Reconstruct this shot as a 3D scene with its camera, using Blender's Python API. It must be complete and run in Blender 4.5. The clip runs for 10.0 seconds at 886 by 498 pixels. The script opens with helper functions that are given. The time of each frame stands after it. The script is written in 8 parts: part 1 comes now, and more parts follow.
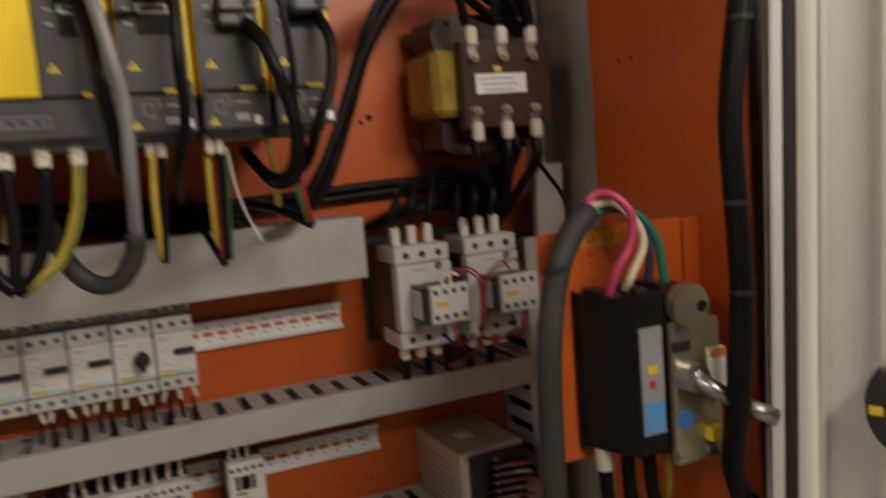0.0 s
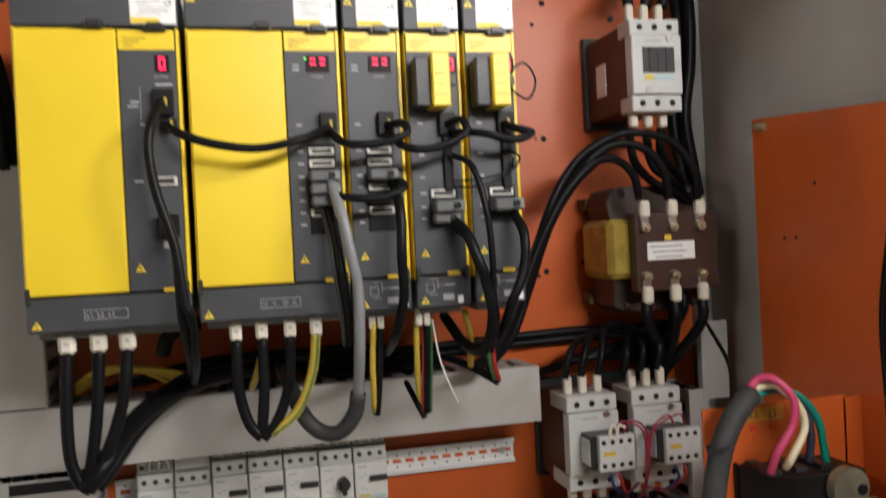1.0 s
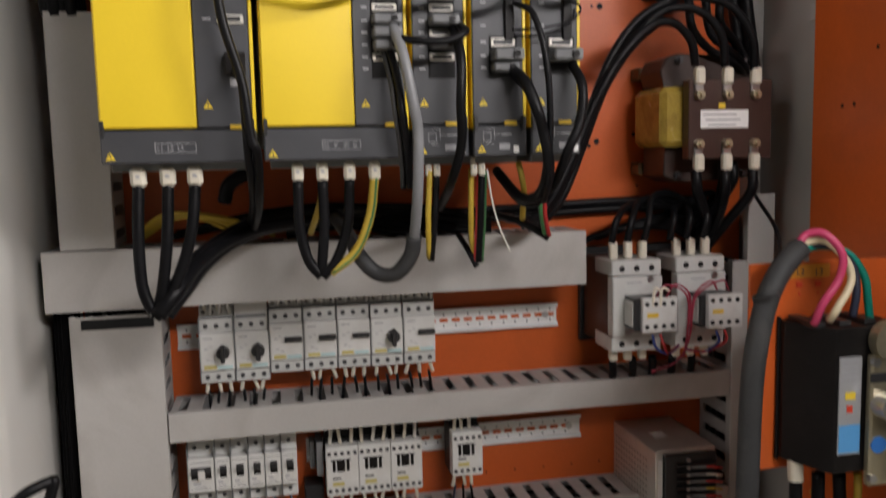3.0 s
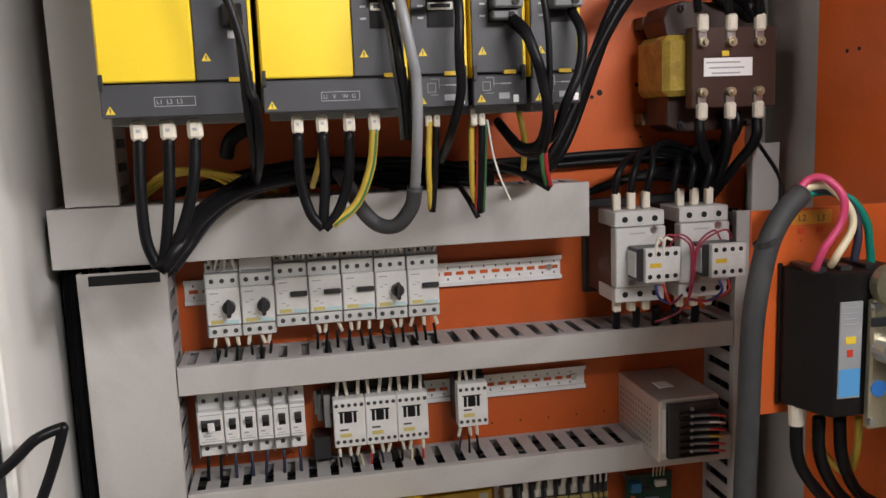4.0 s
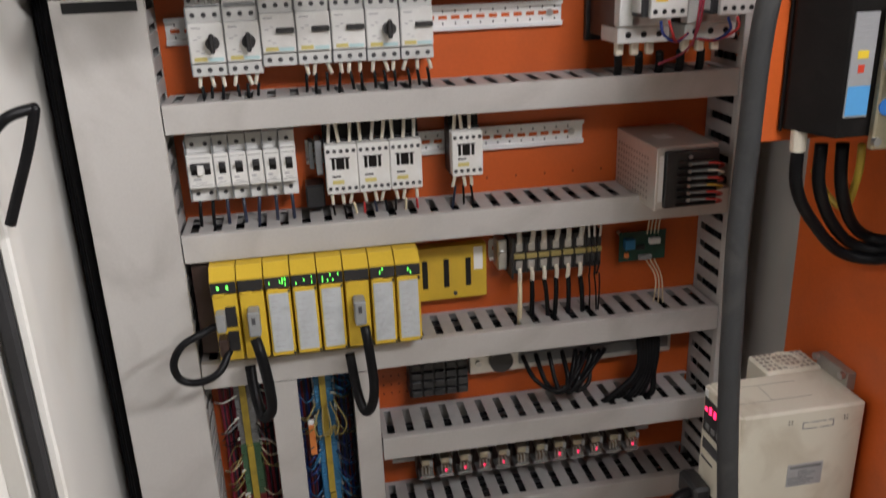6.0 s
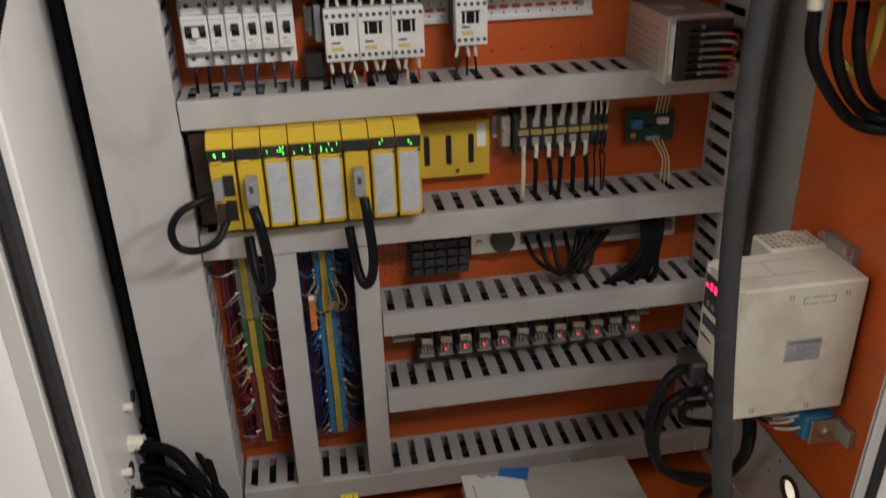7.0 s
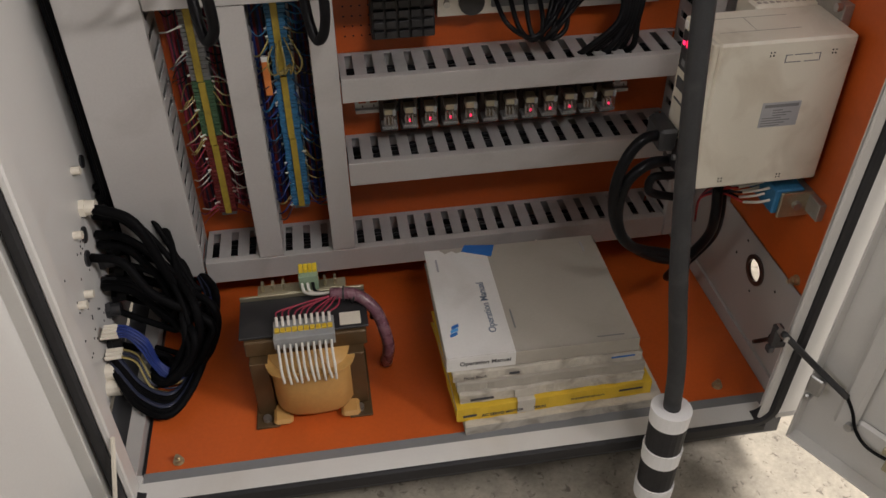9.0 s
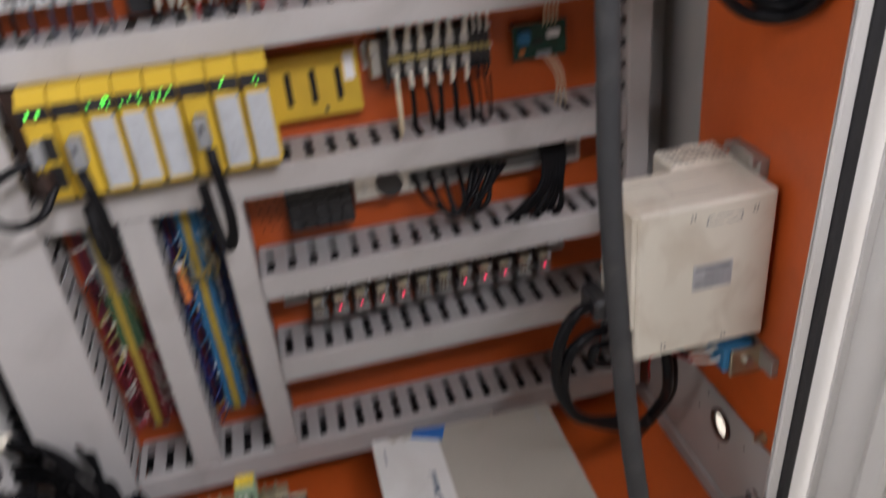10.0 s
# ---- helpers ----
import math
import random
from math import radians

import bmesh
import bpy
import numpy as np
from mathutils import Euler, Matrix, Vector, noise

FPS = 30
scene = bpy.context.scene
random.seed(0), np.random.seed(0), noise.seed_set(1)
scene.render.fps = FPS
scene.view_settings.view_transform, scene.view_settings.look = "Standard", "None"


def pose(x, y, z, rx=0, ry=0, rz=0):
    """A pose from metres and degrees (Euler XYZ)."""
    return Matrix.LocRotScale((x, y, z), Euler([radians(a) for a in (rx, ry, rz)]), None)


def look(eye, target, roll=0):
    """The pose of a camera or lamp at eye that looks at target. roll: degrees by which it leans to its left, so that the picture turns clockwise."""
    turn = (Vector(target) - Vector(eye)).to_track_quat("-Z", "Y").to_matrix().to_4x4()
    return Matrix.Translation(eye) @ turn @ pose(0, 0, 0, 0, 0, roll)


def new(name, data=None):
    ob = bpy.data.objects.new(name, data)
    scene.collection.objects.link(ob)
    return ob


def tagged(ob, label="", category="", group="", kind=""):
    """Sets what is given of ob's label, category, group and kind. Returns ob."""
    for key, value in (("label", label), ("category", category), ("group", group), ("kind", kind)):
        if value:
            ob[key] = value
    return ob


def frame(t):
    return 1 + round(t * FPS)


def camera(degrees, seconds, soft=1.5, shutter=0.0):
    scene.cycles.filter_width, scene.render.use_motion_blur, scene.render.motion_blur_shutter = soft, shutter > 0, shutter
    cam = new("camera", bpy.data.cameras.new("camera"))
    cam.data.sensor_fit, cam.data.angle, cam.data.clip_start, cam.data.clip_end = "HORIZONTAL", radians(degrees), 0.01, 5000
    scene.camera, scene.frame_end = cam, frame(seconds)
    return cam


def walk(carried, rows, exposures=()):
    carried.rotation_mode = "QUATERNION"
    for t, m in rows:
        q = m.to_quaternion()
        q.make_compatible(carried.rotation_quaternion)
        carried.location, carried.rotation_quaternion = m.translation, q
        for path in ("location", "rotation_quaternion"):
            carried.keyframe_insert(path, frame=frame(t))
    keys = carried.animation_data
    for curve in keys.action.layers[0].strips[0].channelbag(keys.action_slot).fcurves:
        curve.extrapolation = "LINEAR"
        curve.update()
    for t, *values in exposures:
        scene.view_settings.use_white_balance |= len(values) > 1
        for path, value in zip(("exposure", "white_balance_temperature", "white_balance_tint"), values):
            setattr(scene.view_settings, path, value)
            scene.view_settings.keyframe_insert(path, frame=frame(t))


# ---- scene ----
cam = camera(56.1, 10.0, shutter=0.5)
PATH = [
    (0, (0.261, -1.052, 1.468), (1.068, 0.763, 1.235), -4.7),
    (0.5, (0.23, -1.109, 1.529), (0.791, 0.807, 1.407), -4.2),
    (0.7, (0.222, -1.123, 1.547), (0.721, 0.811, 1.456), -3.5),
    (1, (0.2, -1.153, 1.574), (0.675, 0.79, 1.552), -2.8),
    (1.2, (0.192, -1.168, 1.604), (0.660, 0.776, 1.614), -2.1),
    (1.5, (0.182, -1.191, 1.626), (0.618, 0.76, 1.683), -1.5),
    (1.8, (0.173, -1.201, 1.635), (0.572, 0.758, 1.700), -1.0),
    (2, (0.17, -1.2, 1.626), (0.55, 0.763, 1.683), -1.0),
    (2.2, (0.166, -1.199, 1.613), (0.534, 0.767, 1.632), -0.8),
    (2.5, (0.169, -1.191, 1.574), (0.531, 0.774, 1.511), -0.9),
    (2.7, (0.166, -1.180, 1.541), (0.540, 0.780, 1.407), -1.1),
    (3, (0.168, -1.171, 1.505), (0.557, 0.778, 1.281), -1.3),
    (3.2, (0.177, -1.172, 1.493), (0.56, 0.772, 1.218), -1.6),
    (4.3, (0.177, -1.179, 1.491), (0.532, 0.763, 1.168), -2.2),
    (4.5, (0.176, -1.178, 1.478), (0.528, 0.761, 1.135), -2.3),
    (5, (0.182, -1.179, 1.435), (0.523, 0.74, 0.984), -2.4),
    (5.5, (0.185, -1.178, 1.393), (0.513, 0.71, 0.822), -2.4),
    (5.7, (0.18, -1.178, 1.381), (0.515, 0.693, 0.758), -2.2),
    (6.8, (0.195, -1.181, 1.326), (0.472, 0.606, 0.472), -1.9),
    (7, (0.192, -1.186, 1.307), (0.473, 0.587, 0.424), -1.6),
    (7.5, (0.196, -1.189, 1.282), (0.488, 0.513, 0.273), -1.4),
    (8, (0.205, -1.193, 1.247), (0.502, 0.435, 0.124), -1.0),
    (8.5, (0.217, -1.188, 1.219), (0.495, 0.384, 0.014), -0.7),
    (9, (0.249, -1.186, 1.208), (0.484, 0.363, -0.034), -0.7),
    (9.5, (0.273, -1.184, 1.204), (0.501, 0.385, -0.015), -1.7),
    (9.8, (0.306, -1.152, 1.218), (0.565, 0.489, 0.105), -3.7),
    (10, (0.335, -1.1, 1.244), (0.658, 0.599, 0.239), -6.0),
]
EXPOSURES = [(0.0, -1.4, 7500, 12), (0.5, -0.5, 6700, 10), (1.0, -0.92, 6500, 9), (1.5, -1.3, 6500, 10), (2.0, -1.5, 6600, 10), (2.5, -1.47, 6600, 11), (3.0, -1.05, 6500, 12), (4.3, -0.6, 6350, 12), (5.5, -0.38, 6250, 11), (7.0, -0.6, 6450, 11), (8.0, -0.79, 6500, 12), (9.5, -0.77, 6500, 13), (10.0, -0.2, 6000, 16)]
walk(cam, [(t, look(eye, target, roll)) for t, eye, target, roll in PATH], EXPOSURES)

# ---- light ----
world = bpy.data.worlds.new("world")
scene.world = world
world.use_nodes = True
world.node_tree.nodes["Background"].inputs["Color"].default_value = (0.80, 0.80, 0.82, 1)
world.node_tree.nodes["Background"].inputs["Strength"].default_value = 0.03


def area_light(name, eye, target, sx, sy, watts, colour):
    data = bpy.data.lights.new(name, "AREA")
    data.shape, data.size, data.size_y, data.energy, data.color = "RECTANGLE", sx, sy, watts, colour
    ob = new(name, data)
    ob.matrix_world = look(eye, target)
    return ob


# Added, unseen fill in front, aimed up to brighten amplifiers and top rail.
area_light("front_fill_light", (0.82, -1.6, 2.14), (0.05, -0.2, 2.46), 0.8, 0.12, 42, (1.0, 0.955, 0.93))
# Unseen lamps, assumed on the right here and behind the right side below.
area_light("unseen_side_light", (2.9, -2.3, 3.0), (0.0, -0.5, 1.0), 0.7, 0.25, 122, (1.0, 0.955, 0.93))
# Added fill from the left, brightens side plate and right door.
area_light("unseen_side_light", (-2.4, -2.3, 3.0), (0.8, -0.4, 0.8), 1.2, 0.3, 48, (1.0, 0.955, 0.93))
area_light("unseen_side_light", (2.0, 0.25, 2.9), (1.3, -0.3, 0.0), 1.4, 0.6, 190, (1.0, 0.955, 0.89))


# ---- materials ----
def mat(name, rgb, rough=0.5, metal=0.0, var=0.12, scale=9.0, bump=0.04, fine=260.0, emit=0.0, spec=0.5, alpha=1.0, trans=0.0, dirt=None, dirt_amount=0.0, dirt_scale=0.0, dirt_from=0.5, dirt_to=0.72):
    m = bpy.data.materials.new(name)
    m.use_nodes = True
    nt = m.node_tree
    b = nt.nodes["Principled BSDF"]
    b.inputs["Metallic"].default_value = metal
    b.inputs["Specular IOR Level"].default_value = spec
    tc = nt.nodes.new("ShaderNodeTexCoord")
    n1 = nt.nodes.new("ShaderNodeTexNoise")
    n1.inputs["Scale"].default_value, n1.inputs["Detail"].default_value = scale, 5
    n2 = nt.nodes.new("ShaderNodeTexNoise")
    n2.inputs["Scale"].default_value, n2.inputs["Detail"].default_value = fine, 3
    nt.links.new(tc.outputs["Object"], n1.inputs["Vector"])
    nt.links.new(tc.outputs["Object"], n2.inputs["Vector"])
    blend = nt.nodes.new("ShaderNodeMath")
    blend.operation = "MULTIPLY_ADD"
    blend.inputs[1].default_value = 0.35
    nt.links.new(n2.outputs["Fac"], blend.inputs[0])
    half = nt.nodes.new("ShaderNodeMath")
    half.operation = "MULTIPLY"
    half.inputs[1].default_value = 0.65
    nt.links.new(n1.outputs["Fac"], half.inputs[0])
    nt.links.new(half.outputs[0], blend.inputs[2])
    span = nt.nodes.new("ShaderNodeMapRange")
    span.inputs["From Min"].default_value, span.inputs["From Max"].default_value = 0.3, 0.7
    nt.links.new(blend.outputs[0], span.inputs["Value"])
    mix = nt.nodes.new("ShaderNodeMix")
    mix.data_type = "RGBA"
    mix.inputs[6].default_value = (*[c * (1 - var) for c in rgb], 1)
    mix.inputs[7].default_value = (*[min(1.0, c * (1 + var)) for c in rgb], 1)
    nt.links.new(span.outputs[0], mix.inputs[0])
    colour = mix.outputs[2]
    if dirt:
        n3 = nt.nodes.new("ShaderNodeTexNoise")
        n3.inputs["Scale"].default_value, n3.inputs["Detail"].default_value = dirt_scale or scale * 0.7 + 3, 8
        n3.inputs["Distortion"].default_value = 0.8
        nt.links.new(tc.outputs["Object"], n3.inputs["Vector"])
        sp = nt.nodes.new("ShaderNodeMapRange")
        sp.inputs["From Min"].default_value, sp.inputs["From Max"].default_value = dirt_from, dirt_to
        sp.inputs["To Max"].default_value = dirt_amount
        nt.links.new(n3.outputs["Fac"], sp.inputs["Value"])
        mx = nt.nodes.new("ShaderNodeMix")
        mx.data_type = "RGBA"
        nt.links.new(sp.outputs[0], mx.inputs[0])
        nt.links.new(colour, mx.inputs[6])
        mx.inputs[7].default_value = (*dirt, 1)
        colour = mx.outputs[2]
    nt.links.new(colour, b.inputs["Base Color"])
    rr = nt.nodes.new("ShaderNodeMapRange")
    rr.inputs["To Min"].default_value, rr.inputs["To Max"].default_value = max(0.03, rough - 0.1), min(1.0, rough + 0.1)
    nt.links.new(n1.outputs["Fac"], rr.inputs["Value"])
    nt.links.new(rr.outputs[0], b.inputs["Roughness"])
    if bump:
        bp = nt.nodes.new("ShaderNodeBump")
        bp.inputs["Strength"].default_value, bp.inputs["Distance"].default_value = bump, 0.002
        nt.links.new(n2.outputs["Fac"], bp.inputs["Height"])
        nt.links.new(bp.outputs["Normal"], b.inputs["Normal"])
    if emit:
        b.inputs["Emission Color"].default_value = (*rgb, 1)
        b.inputs["Emission Strength"].default_value = emit
    if trans:
        b.inputs["Transmission Weight"].default_value = trans
    b.inputs["Alpha"].default_value = alpha
    return m


ORANGE = mat("orange_enamel", (0.58, 0.108, 0.018), 0.38, var=0.10, scale=5, bump=0.06, fine=180, dirt=(0.30, 0.07, 0.02), dirt_amount=0.35)
PANEL_GREY = mat("cabinet_enamel", (0.42, 0.41, 0.39), 0.45, var=0.06, scale=3, bump=0.10, fine=420, dirt=(0.27, 0.25, 0.22), dirt_amount=0.25)
DOOR_WHITE = mat("door_enamel", (0.66, 0.65, 0.62), 0.42, var=0.05, scale=2.5, bump=0.08, fine=420, dirt=(0.50, 0.45, 0.38), dirt_amount=0.35)
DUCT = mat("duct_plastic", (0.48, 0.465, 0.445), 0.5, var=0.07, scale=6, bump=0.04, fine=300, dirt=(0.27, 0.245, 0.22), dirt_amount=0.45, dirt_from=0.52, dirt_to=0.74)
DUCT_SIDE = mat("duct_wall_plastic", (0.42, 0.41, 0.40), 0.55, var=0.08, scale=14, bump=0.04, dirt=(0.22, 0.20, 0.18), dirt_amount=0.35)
RUBBER = mat("black_rubber", (0.018, 0.018, 0.020), 0.6, var=0.3, scale=20, bump=0.1)
CABLE = mat("black_cable", (0.006, 0.006, 0.007), 0.40, var=0.3, scale=30, bump=0.05, spec=0.16)
# Matt copy of black_cable, darkened for the shade in the left corner.
CABLE_MATT_SHADED = mat("shaded_matt_black_sheath", (0.0045, 0.0045, 0.005), 0.55, var=0.3, scale=30, bump=0.08, spec=0.05)
CABLE_DULL = mat("dull_black_cable", (0.030, 0.031, 0.033), 0.65, var=0.25, scale=25, bump=0.12, fine=500, dirt=(0.10, 0.095, 0.09), dirt_amount=0.3)
CABLE_GREY = mat("grey_cable", (0.20, 0.205, 0.215), 0.45, var=0.1, scale=20)
BLACK = mat("black_plastic", (0.020, 0.020, 0.022), 0.42, var=0.25, scale=25, bump=0.05, dirt=(0.08, 0.075, 0.07), dirt_amount=0.25)
VOID = mat("dark_slot", (0.006, 0.006, 0.007), 0.8, var=0.1)
AMP_GREY = mat("amplifier_grey", (0.053, 0.055, 0.062), 0.48, var=0.10, scale=12, bump=0.10, fine=700, dirt=(0.10, 0.095, 0.09), dirt_amount=0.25)
AMP_YELLOW = mat("amplifier_yellow", (0.86, 0.62, 0.03), 0.36, var=0.05, scale=7, bump=0.02, fine=600, dirt=(0.62, 0.38, 0.04), dirt_amount=0.18)
PLC_CARD = mat("module_card", (0.50, 0.53, 0.55), 0.35, var=0.10, scale=38, bump=0.02, dirt=(0.33, 0.35, 0.37), dirt_amount=0.4, dirt_scale=60.0)
PALE_YELLOW = mat("faded_yellow_label", (0.58, 0.50, 0.17), 0.5, var=0.08)
YELLOW = mat("label_yellow", (0.82, 0.60, 0.04), 0.5, var=0.08)
PLC_YELLOW = mat("module_yellow", (0.68, 0.46, 0.035), 0.45, var=0.07, scale=10, dirt=(0.42, 0.27, 0.04), dirt_amount=0.3)
WHITE = mat("white_plastic", (0.73, 0.73, 0.71), 0.45, var=0.05, scale=20, dirt=(0.45, 0.42, 0.36), dirt_amount=0.3)
DEVICE = mat("device_grey", (0.60, 0.605, 0.59), 0.45, var=0.06, scale=25, dirt=(0.32, 0.30, 0.27), dirt_amount=0.3)
PLUG_GREY = mat("plug_grey", (0.105, 0.108, 0.112), 0.42, var=0.12, scale=40)
HEADER_PRINT = mat("faint_header_print", (0.42, 0.28, 0.02), 0.6, var=0.1, bump=0.0)
DEVICE_DARK = mat("device_dark_grey", (0.20, 0.205, 0.21), 0.5, var=0.08, scale=20)
IVORY = mat("ivory_sleeve", (0.72, 0.67, 0.56), 0.5, var=0.07, scale=40)
PAPER = mat("label_paper", (0.86, 0.86, 0.85), 0.6, var=0.03, bump=0.0)
INK = mat("print_ink", (0.06, 0.06, 0.065), 0.6, var=0.1, bump=0.0)
INK_GREY = mat("pale_print", (0.40, 0.40, 0.42), 0.6, var=0.1, bump=0.0)
INK_SLATE = mat("slate_print", (0.12, 0.16, 0.22), 0.6, var=0.1, bump=0.0)
INK_RED = mat("red_print", (0.62, 0.05, 0.02), 0.5, var=0.1, bump=0.0)
INK_BLUE = mat("blue_print", (0.03, 0.16, 0.50), 0.5, var=0.1, bump=0.0)
SKY_BLUE = mat("pale_blue_label", (0.10, 0.36, 0.72), 0.45, var=0.06, bump=0.0)
AQUA = mat("aqua_strip", (0.45, 0.62, 0.64), 0.5, var=0.06, bump=0.0)
BROWN = mat("brown_insulation", (0.052, 0.026, 0.020), 0.35, var=0.2, scale=18, bump=0.05)
BROWN_BODY = mat("brown_bakelite", (0.040, 0.022, 0.017), 0.45, var=0.2, scale=18)
ZINC = mat("zinc_plate", (0.66, 0.64, 0.60), 0.36, 0.55, var=0.12, scale=12, bump=0.05, fine=120)
DULL_ZINC = mat("dull_zinc", (0.40, 0.385, 0.36), 0.42, 0.6, var=0.15, scale=14, bump=0.05)
ZINC_GOLD = mat("passivated_zinc", (0.52, 0.47, 0.33), 0.35, 0.85, var=0.2, scale=14, bump=0.05)
STEEL = mat("steel", (0.50, 0.50, 0.50), 0.32, 0.95, var=0.15, scale=40, bump=0.04)
RAIL = mat("rail_zinc", (0.80, 0.80, 0.79), 0.4, 0.15, var=0.08, scale=16, bump=0.03)
SCREW = mat("dark_screw", (0.07, 0.07, 0.075), 0.45, 0.5, var=0.2, bump=0.0)
IRON = mat("laminated_core", (0.105, 0.064, 0.028), 0.45, 0.3, var=0.3, scale=12, bump=0.25, fine=900, dirt=(0.17, 0.10, 0.045), dirt_amount=0.5)
COIL = mat("coil_paper", (0.56, 0.32, 0.10), 0.45, var=0.12, scale=11, bump=0.12, fine=160, dirt=(0.40, 0.22, 0.07), dirt_amount=0.4)
COIL_TAPE = mat("amber_coil_tape", (0.36, 0.25, 0.045), 0.25, var=0.25, scale=22, bump=0.15, dirt=(0.11, 0.055, 0.02), dirt_amount=0.75)
INVERTER = mat("cream_enamel", (0.72, 0.68, 0.57), 0.42, var=0.05, scale=6, bump=0.05, fine=500, dirt=(0.42, 0.34, 0.24), dirt_amount=0.45, dirt_scale=14.0)
PCB = mat("circuit_board", (0.012, 0.055, 0.038), 0.4, var=0.3, scale=60)
LED_RED = mat("red_led", (1.0, 0.02, 0.10), 0.4, emit=4.0, bump=0.0)
LED_GREEN = mat("green_led", (0.15, 1.0, 0.10), 0.4, emit=3.5, bump=0.0)
DISPLAY = mat("display_window", (0.02, 0.008, 0.010), 0.45, var=0.1, bump=0.0, spec=0.15)
CLEAR = mat("clear_plastic", (0.50, 0.47, 0.40), 0.10, var=0.05, bump=0.0, alpha=0.16)
W_RED = mat("red_wire", (0.45, 0.03, 0.03), 0.45, var=0.15, bump=0.0)
W_PINK = mat("magenta_wire", (0.55, 0.05, 0.14), 0.42, var=0.1, bump=0.0)
W_WHITE = mat("white_wire", (0.66, 0.64, 0.58), 0.45, var=0.08, bump=0.0)
W_CREAM = mat("cream_wire", (0.70, 0.60, 0.40), 0.45, var=0.08, bump=0.0)
W_GREEN = mat("green_wire", (0.0, 0.27, 0.20), 0.42, var=0.1, bump=0.0)
W_LIME = mat("green_stripe", (0.05, 0.17, 0.06), 0.45, var=0.1, bump=0.0)
W_YELLOW = mat("yellow_wire", (0.50, 0.35, 0.04), 0.42, var=0.12, bump=0.0)
W_BLUE = mat("blue_wire", (0.014, 0.035, 0.19), 0.42, var=0.15, bump=0.0)
W_DARK = mat("dark_blue_wire", (0.02, 0.025, 0.05), 0.42, var=0.15, bump=0.0)
W_PURPLE = mat("purple_sleeve", (0.17, 0.075, 0.10), 0.28, var=0.3, scale=60, bump=0.5, dirt=(0.30, 0.20, 0.21), dirt_amount=0.6, dirt_scale=90.0)
W_MAROON = mat("maroon_wire", (0.30, 0.03, 0.06), 0.45, var=0.1, bump=0.0)
W_STRAW = mat("straw_wire", (0.34, 0.27, 0.09), 0.5, var=0.15, bump=0.0)
PALE_GREEN = mat("pale_green_terminal", (0.26, 0.36, 0.24), 0.5, var=0.1, scale=40)
# Zinc whitened and made less metallic: a bright reflection put into the colour.
ZINC_LIT = mat("zinc_painted_reflection", (0.86, 0.84, 0.80), 0.32, 0.2, var=0.08, scale=14, bump=0.06, fine=90)
SOCKET_METAL = mat("socket_metal", (0.72, 0.70, 0.64), 0.4, 0.3, var=0.08, scale=40, bump=0.0)
PSU_METAL = mat("psu_metal", (0.36, 0.33, 0.28), 0.36, 0.5, var=0.15, scale=14, bump=0.05)
SWITCH_BLACK = mat("switch_black", (0.008, 0.007, 0.007), 0.45, var=0.3, scale=30, bump=0.06, spec=0.2, dirt=(0.03, 0.027, 0.025), dirt_amount=0.2)
LABEL_SILVER = mat("label_silver", (0.42, 0.43, 0.45), 0.35, 0.3, var=0.06, bump=0.0)
TERM_BLUE = mat("blue_terminal", (0.03, 0.17, 0.34), 0.5, var=0.15, scale=40)
TERM_GREEN = mat("green_terminal", (0.05, 0.12, 0.06), 0.5, var=0.2, scale=40)
TERM_RED = mat("red_terminal", (0.15, 0.016, 0.016), 0.5, var=0.2, scale=40)
TERM_GREY = mat("grey_terminal", (0.28, 0.29, 0.29), 0.5, var=0.12, scale=40)
MARK_YELLOW = mat("marker_yellow", (0.46, 0.34, 0.045), 0.5, var=0.2, scale=45, bump=0.05, dirt=(0.24, 0.18, 0.05), dirt_amount=0.4, dirt_scale=70.0)
SMEAR = mat("yellow_marker_smear", (0.60, 0.25, 0.025), 0.45, var=0.2, scale=60, bump=0.0)
TAG_ORANGE = mat("orange_tag", (0.75, 0.24, 0.06), 0.5, var=0.08)
PAGE = mat("book_pages", (0.60, 0.56, 0.48), 0.75, var=0.10, scale=30, bump=0.3, fine=900)
COVER_GREY = mat("worn_grey_cover", (0.43, 0.40, 0.34), 0.6, var=0.05, scale=6, bump=0.06, dirt=(0.30, 0.265, 0.21), dirt_amount=0.35)
COVER_WHITE = mat("white_cover", (0.76, 0.75, 0.72), 0.5, var=0.05, scale=9, dirt=(0.48, 0.44, 0.38), dirt_amount=0.3)
COVER_GRIMY = mat("grimy_cover", (0.60, 0.56, 0.48), 0.6, var=0.14, scale=32, bump=0.15, dirt=(0.27, 0.23, 0.18), dirt_amount=0.7)
COVER_YELLOW = mat("yellow_cover", (0.78, 0.52, 0.04), 0.45, var=0.06, scale=12, dirt=(0.52, 0.36, 0.08), dirt_amount=0.25)
CONCRETE = mat("worn_concrete", (0.43, 0.385, 0.31), 0.7, var=0.30, scale=20, bump=0.25, fine=150, dirt=(0.12, 0.10, 0.08), dirt_amount=0.7, dirt_scale=85.0, dirt_from=0.59, dirt_to=0.68)
WALL_PAINT = mat("workshop_paint", (0.30, 0.295, 0.28), 0.7, var=0.08, scale=1.5, bump=0.1, fine=80)


# ---- mesh helpers ----
ORG = {}


def thing(name, x, y, z, label, category, group="", kind=""):
    ob = new(name)
    ob.empty_display_size = 0.02
    ob.location = (x, y, z)
    ORG[ob] = Vector((x, y, z))
    return tagged(ob, label, category, group, kind)


